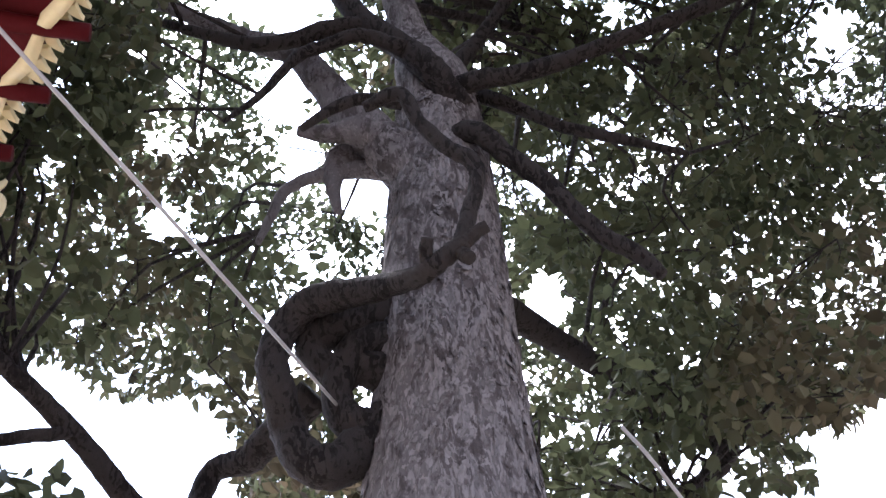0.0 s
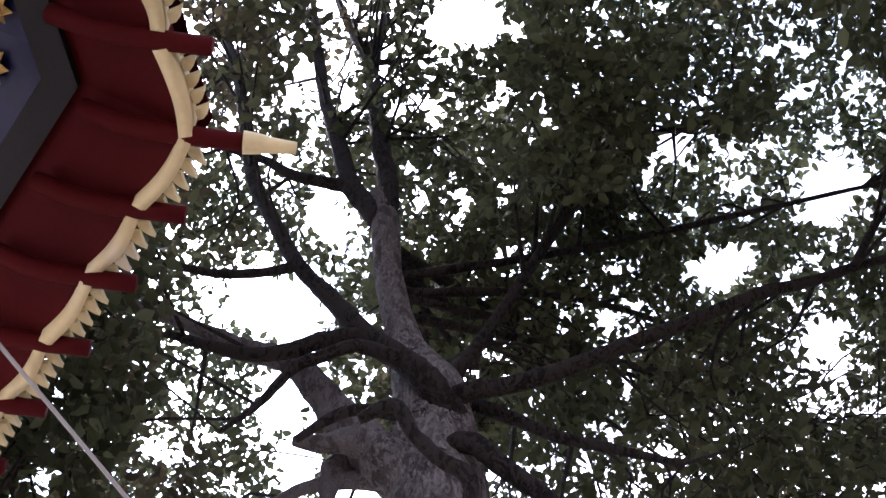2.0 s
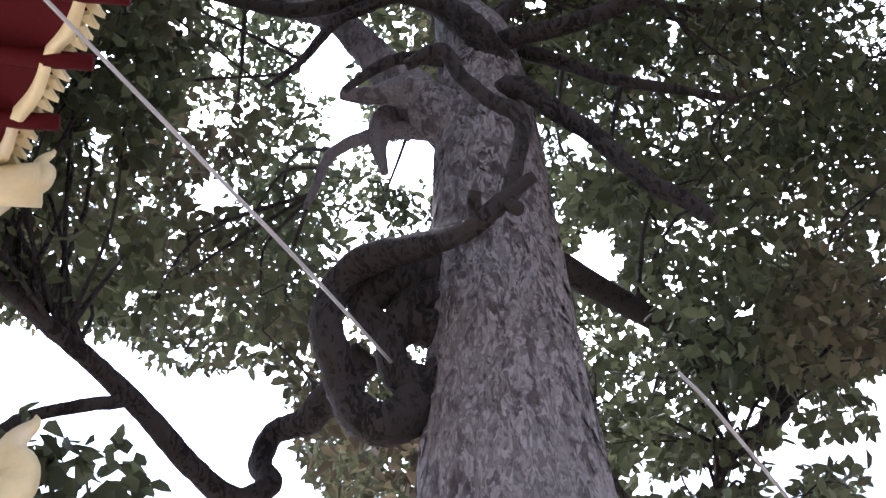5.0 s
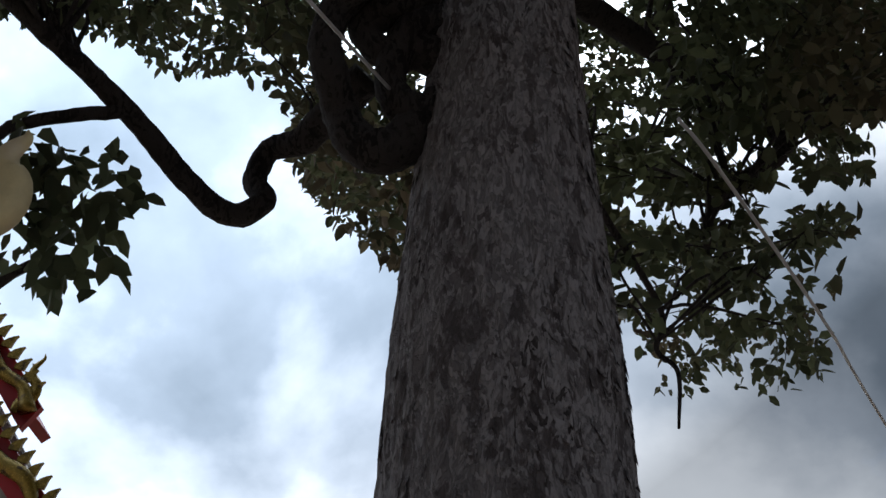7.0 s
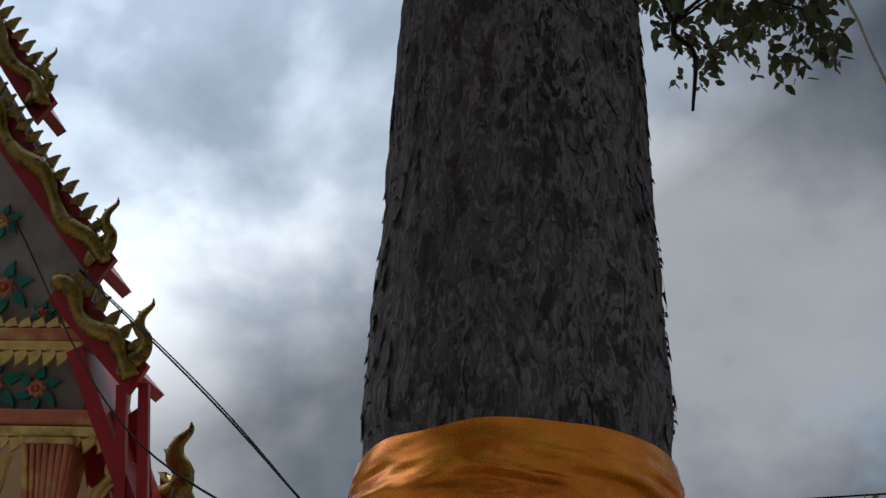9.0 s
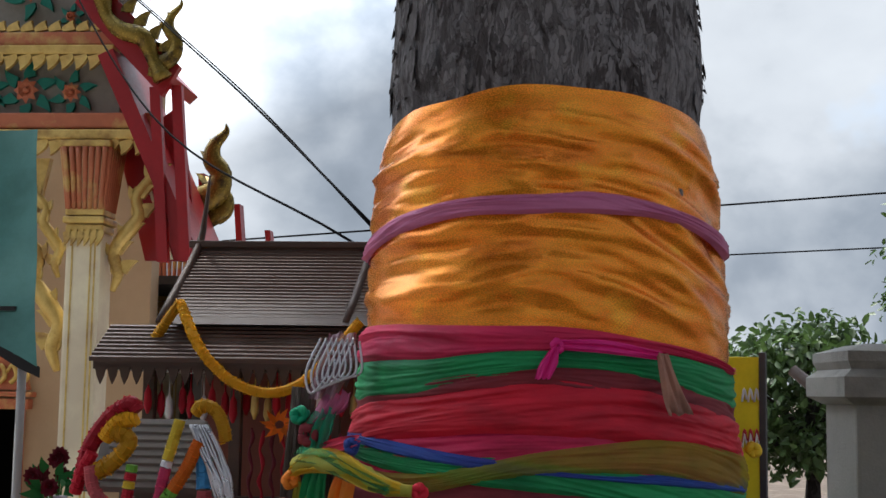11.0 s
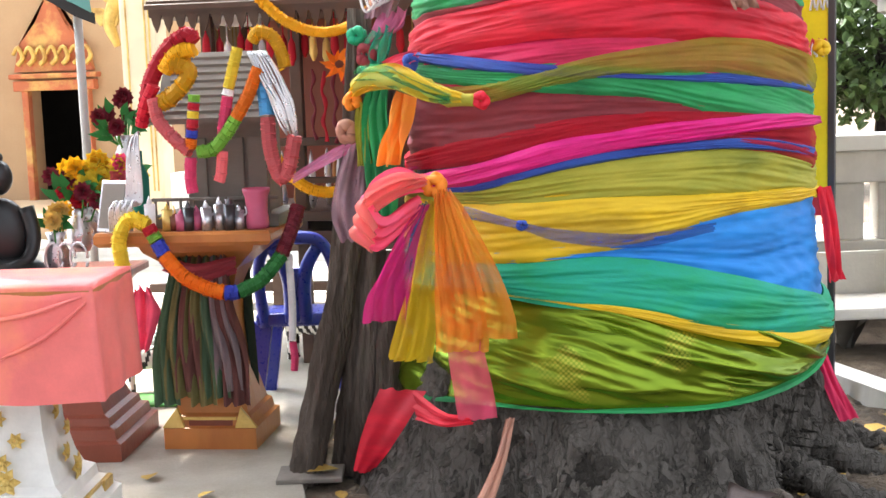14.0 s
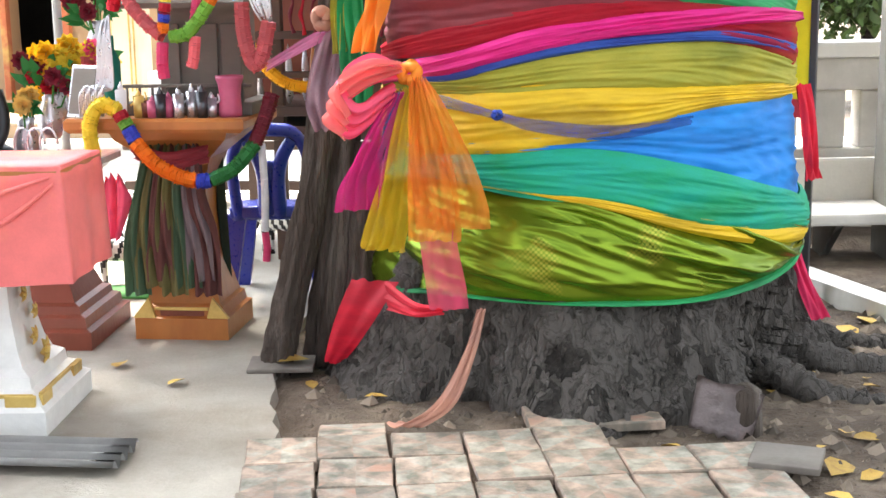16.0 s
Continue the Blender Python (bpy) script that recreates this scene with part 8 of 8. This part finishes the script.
for k, (pts, mt, word) in enumerate((([(-0.80, 4.86, 1.42, 0.08), (-0.81, 4.84, 1.30, 0.10), (-0.80, 4.84, 1.10, 0.13), (-0.80, 4.86, 0.95, 0.10)], "green", "deep green"), ([(-0.86, 4.88, 1.36, 0.05), (-0.86, 4.86, 1.25, 0.05), (-0.86, 4.86, 1.14, 0.05)], "olive", "olive"), ([(-0.78, 4.88, 1.62, 0.09), (-0.80, 4.86, 1.54, 0.11), (-0.82, 4.86, 1.46, 0.08)], "sheer_teal", "grey teal"), ([(-0.74, 4.90, 1.68, 0.10), (-0.76, 4.88, 1.62, 0.12), (-0.84, 4.9, 1.56, 0.06)], "sheer_mauve", "faded violet"))):
    strip("sash_tail", word + " tulle end bunched between post and trunk", mt, pts, (1, -0.3, 0.2), 3, 0.018)
for c, r, mt, word in (((-0.93, 4.9, 1.26), 0.05, "faded", "faded grey"), ((-0.88, 4.9, 1.60), 0.04, "teal", "pale teal"), ((-0.90, 4.88, 1.37), 0.04, "orange", "orange"), ((-0.84, 4.88, 1.53), 0.05, "maroon", "dark red")):
    knot("sash_knot", word + " cloth knot round the post", mt, c, r, int(c[2] * 10))
strip("ribbon", "pale lilac ribbon stretched from the post", "sheer_mauve", [(-0.90, 4.92, 1.215, 0.045), (-1.02, 4.95, 1.16, 0.045), (-1.16, 4.98, 1.085, 0.035)], (0, 0, 1), 1, 0.004)
strip("foot_cloth", "red cloth strip spread over the trunk foot", "red", [(-0.72, 4.66, 0.36, 0.18), (-0.78, 4.66, 0.25, 0.16), (-0.85, 4.70, 0.12, 0.12), (-0.90, 4.76, 0.03, 0.08)], (1, -0.3, 0), 1, 0.006)
strip("foot_cloth", "red gold cloth edge under the brocade", "red", [(-0.66, 4.52, 0.34, 0.10), (-0.55, 4.42, 0.315, 0.05), (-0.45, 4.40, 0.32, 0.03)], (0, 0, 1), 2, 0.006)
strip("foot_cloth", "faded brown cloth strip trailing to the tiles", "faded", [(-0.32, 4.35, 0.34, 0.03), (-0.35, 4.26, 0.22, 0.04), (-0.42, 4.16, 0.08, 0.07), (-0.52, 4.12, 0.02, 0.09), (-0.58, 4.15, 0.015, 0.06)], (1, 0.2, 0), 2, 0.006)
strip("sash_tail", "red tulle tail hanging beside the blue sash", "red", [(0.78, 5.10, 1.0, 0.06), (0.805, 5.08, 0.88, 0.07), (0.815, 5.07, 0.72, 0.06), (0.82, 5.07, 0.66, 0.08)], (0.8, 0.6, 0), 2, 0.01)
strip("sash_tail", "dark red tulle tail at the trunk foot", "crimson", [(0.76, 5.12, 0.42, 0.05), (0.80, 5.05, 0.30, 0.06), (0.86, 5.0, 0.16, 0.08)], (0.8, 0.4, 0), 2, 0.01)
knot("sash_knot", "teal knot at the end of the blue sash", "teal", (0.80, 5.14, 0.50), 0.03, 7)
knot("sash_knot", "yellow knot on the red sash", "yellow", (0.77, 5.08, 1.50), 0.035, 8)


# ---- small things on the ground ----
bm = bmesh.new()
rows = []
for j in range(26):
    v_ = j / 25
    rows.append([bm.verts.new((-2.6 + 1.28 * i / 12, 3.655 + 0.225 * v_, 0.028 + 0.018 * math.sin(v_ * 3.5 * 2 * math.pi))) for i in range(13)])
for a, b in zip(rows, rows[1:]):
    for i in range(12):
        bm.faces.new((a[i], a[i + 1], b[i + 1], b[i]))
bmesh.ops.solidify(bm, geom=bm.faces[:], thickness=0.007)
ob = part("corrugated_sheet", bm, "fibre_cement")
tagged(ob, "grey corrugated fibre cement sheet lying on the slab", "roof sheet")
bm = bmesh.new()
box(bm, (-0.12, -0.09, 0), (0.12, 0.09, 0.018), 0.004)
ob = part("loose_board", bm, "old_tile")
ob.matrix_world = pose(-1.10, 4.80, 0.0, 0, 0, 8)
tagged(ob, "flat grey board lying at the slab's edge", "board")
bm = bmesh.new()
box(bm, (-0.10, -0.095, 0), (0.10, 0.095, 0.022), 0.004)
ob = part("loose_tile", bm, "old_tile")
ob.matrix_world = pose(0.60, 3.93, 0.0, 0, 0, -14)
tagged(ob, "loose grey paving tile on the soil", "tile")
bm = bmesh.new()
rows = []
for j in range(10):
    rows.append([bm.verts.new(pose(0.43, 4.20, -0.02, -14, 13, -6) @ Vector((0.21 * (i / 12 - 0.5) * (0.92 + 0.10 * j / 9), 0.022 * noise.noise((i * 0.45, j * 0.5, 0)) + 0.02 * abs(i / 6 - 1), 0.165 * j / 9 - 0.035 * max(0, i / 12 - 0.55) * (1 - j / 9) + 0.012 * noise.noise((i * 0.9, j * 0.4, 4))))) for i in range(13)])
for a, b in zip(rows, rows[1:]):
    for i in range(12):
        bm.faces.new((a[i], a[i + 1], b[i + 1], b[i]))
bmesh.ops.solidify(bm, geom=bm.faces[:], thickness=0.02)
tagged(part("crumpled_sack", bm, "paper_sack"), "crumpled grey and pink printed sack against the roots", "sack")
for pts in ([(0.62, 4.78, 0.05, 0.06), (0.85, 4.66, -0.03, 0.045), (1.1, 4.66, -0.06, 0.03)], [(0.68, 5.05, 0.08, 0.07), (0.95, 5.0, -0.01, 0.05), (1.3, 5.1, -0.04, 0.035), (1.7, 5.0, -0.07, 0.02)], [(0.75, 5.25, 0.08, 0.06), (1.05, 5.35, -0.02, 0.04), (1.4, 5.5, -0.06, 0.03)]):
    bm = bmesh.new()
    tube(bm, pts, n=16, steps=12, rough=0.75, seed=int(pts[0][0] * 100))
    part("surface_root", bm, "root_bark", tree)
bm = bmesh.new()
lathe(bm, [(0.06, -0.05), (0.055, 0.06), (0.05, 0.14), (0.02, 0.16)], 12, Matrix.Translation((0.515, 4.27, -0.03)))
tagged(part("stump", bm, "old_post"), "short broken stump at the roots", "stump")


def ground_at(x, y):
    edge = float(np.interp(y, [3.5, 4.0, 4.45, 4.9, 6.5], [-0.86, -0.93, -1.05, -1.15, -1.2]))
    return 0.0 if x < edge else soil_height(x, y)


bm = bmesh.new()
pts = [(0, 0), (0.25, 0.32), (0.6, 0.36), (1, 0)]
top = [bm.verts.new((u - 0.5, w, 0.06 * math.sin(u * 3.1) + 0.10 * abs(w))) for u, w in pts] 
bot = [bm.verts.new((u - 0.5, -w, 0.06 * math.sin(u * 3.1) + 0.14 * abs(w))) for u, w in pts[1:3]]
bm.faces.new((top[0], top[1], top[2], top[3]))
bm.faces.new((top[0], top[3], bot[1], bot[0]))
leaf0 = part("fallen_leaf", bm, "dry_leaf")
leaf0.matrix_world = pose(-1.05, 4.78, 0.03, 0, 0, 20) @ Matrix.Scale(0.12, 4)
tagged(leaf0, "dry yellow brown leaf lying on the ground", "leaf", "fallen leaves")
g = random.Random(4)
spots = [(-1.42, 4.55), (-0.95, 4.62), (-0.30, 4.06), (0.28, 4.12), (-1.15, 3.35), (0.62, 4.05), (0.75, 3.95), (0.95, 5.6), (1.15, 5.7), (1.05, 5.5), (0.88, 4.25), (1.0, 4.75), (-1.0, 5.5), (-1.1, 5.35), (-1.7, 4.75), (-0.7, 4.5)]
for k in range(110):
    x, y = spots[k] if k < len(spots) else (g.uniform(0.4, 2.2), g.uniform(3.3, 6.2))
    s_ = g.uniform(0.06, 0.13) if k < 46 else g.uniform(0.025, 0.06)
    ob = leaf0.copy()
    scene.collection.objects.link(ob)
    ob.matrix_world = Matrix.Translation((x, y, ground_at(x, y) + 0.012)) @ pose(0, 0, 0, g.uniform(-15, 15), g.uniform(-15, 15), g.uniform(0, 360)) @ Matrix.Scale(s_, 4)
verts, faces = [], []
for k in range(6000):
    x, y = g.uniform(-0.95, 2.2), g.uniform(3.2, 6.4)
    if math.hypot(x, y - 5.3) < 0.85 or ground_at(x, y) == 0 or (x < 0.2 and y < 4.25 and g.random() < 0.8):
        continue
    r = 0.005 + 0.032 * g.random() ** 5
    z = ground_at(x, y)
    b = len(verts)
    a0 = g.uniform(0, 6)
    for i in range(5):
        verts.append((x + r * math.cos(a0 + i * 1.257) * g.uniform(0.7, 1.3), y + r * math.sin(a0 + i * 1.257) * g.uniform(0.7, 1.3), z - 0.003))
    verts.append((x + r * 0.2, y, z + r * g.uniform(0.4, 0.9)))
    faces += [(b + i, b + (i + 1) % 5, b + 5) for i in range(5)]
me = bpy.data.meshes.new("gravel")
me.from_pydata(verts, [], faces)
me.materials.append(M["gravel"])
tagged(new("gravel", me), "small stones and bark litter on the soil", "gravel", kind="stuff")


# ---- cables ----
def cable(label, pts, r, material="cable_black"):
    bm = bmesh.new()
    tube(bm, [(*p, r) for p in pts], n=8, steps=8)
    tagged(part("cable", bm, material), label, "cable", "overhead cables")


def seen_from_path(az, el, d):
    a, e = radians(az), radians(el)
    return tuple(EYE + d * np.array((math.sin(a) * math.cos(e), math.cos(a) * math.cos(e), math.sin(e))))


# two pieces for one near cable, depths and ends fitted to the camera's view
cable("pale grey cable placed to fit the camera's view, ending by the trunk", [(-2.27, 1.8, 6.19), (-1.49, 2.6, 5.63), (-0.81, 3.55, 5.31), (-0.54, 5.12, 5.96)], 0.008, "cable_grey")
cable("grey cable placed to fit the camera's view, running over the wall", [seen_from_path(9.2, 36.9, 6.1), seen_from_path(11, 34.6, 6.2), seen_from_path(15.2, 27.4, 7.2), seen_from_path(17.2, 22.7, 9), seen_from_path(22, 11, 16)], 0.009, "cable_grey")
cable("black cable from the temple to the spirit house", [(-4.3, 12.3, 5.7), (-2.3, 9.6, 3.9), (-0.95, 7.35, 2.60)], 0.008)
cable("black cable from the temple to the spirit house", [(-5.0, 12.3, 6.2), (-3.0, 9.8, 3.75), (-1.05, 7.35, 2.50)], 0.008)
cable("black cable from the temple to the spirit house", [(-4.3, 12.3, 5.72), (-2.25, 9.6, 3.88), (-0.93, 7.35, 2.56)], 0.006)
cable("thin cable across the sky behind the wall", [(-6, 24, 4.4), (3, 24, 5.1), (14, 24, 6.0)], 0.018)
cable("thin cable across the sky behind the wall", [(-6, 24, 3.7), (3, 24, 4.2), (14, 24, 4.8)], 0.014)

# ---- paving tiles by the roots ----
def tile_mesh_of(seed):
    """A square tile with a worn pinwheel of two stones on its face; a corner or an edge is chipped."""
    g_ = random.Random(seed)
    bm = bmesh.new()
    h = 0.109
    rim = [(-h, -h), (0, -h), (h, -h), (h, 0), (h, h), (0, h), (-h, h), (-h, 0)]
    rim = [(x * g_.uniform(0.96, 1.0), y * g_.uniform(0.96, 1.0)) for x, y in rim]
    top = [bm.verts.new((x * 0.965, y * 0.965, 0.008)) for x, y in rim]
    low = [bm.verts.new((x, y, 0.003)) for x, y in rim]
    foot = [bm.verts.new((x, y, -0.022)) for x, y in rim]
    c = bm.verts.new((0, 0, 0.0085))
    for i in range(8):
        k = (i + 1) % 8
        f = bm.faces.new((c, top[i], top[k]))
        f.material_index = i % 2
        bm.faces.new((top[i], low[i], low[k], top[k]))
        bm.faces.new((low[i], foot[i], foot[k], low[k]))
    me = bpy.data.meshes.new("tile")
    bm.to_mesh(me)
    bm.free()
    me.materials.append(M["tile_stone"])
    me.materials.append(M["tile_grey"])
    return me


paving = thing("tile_paving", pose(0, 0, 0), "worn square patterned paving tiles on the soil", "paving", kind="structure")
TILE_MESHES = [tile_mesh_of(k) for k in range(6)]
g = random.Random(17)
U, V = Vector((0.98, 0.2, 0)), Vector((0.2, -0.98, 0))
for j in range(-1, 9):
    for i in range(11):
        shrink = 1.0
        if j == -1:
            if i not in (0, 1, 4, 5):
                continue
            shrink = 0.5 if i == 1 else 0.96
        p = Vector((-1.02, 3.98, 0)) + U * (i + 0.5) * 0.221 + V * ((j + 0.5) * 0.213 + (0.05 if shrink < 0.6 else 0))
        if p.x < -0.93 or p.x > (0.16 if j < 1 else 0.42 + 0.05 * j):
            continue
        ob = new("tile", TILE_MESHES[g.randrange(6)])
        ob.parent = paving
        ob.matrix_world = pose(p.x + g.uniform(-0.005, 0.005), p.y + g.uniform(-0.005, 0.005), g.uniform(-0.003, 0.003), g.uniform(-1.0, 1.0), g.uniform(-1.0, 1.0), 11.5 + 90 * g.randrange(4) + g.uniform(-2.5, 2.5)) @ Matrix.Diagonal((1, 1, 1, 1) if shrink > 0.6 else (0.99, 0.52, 1, 1))
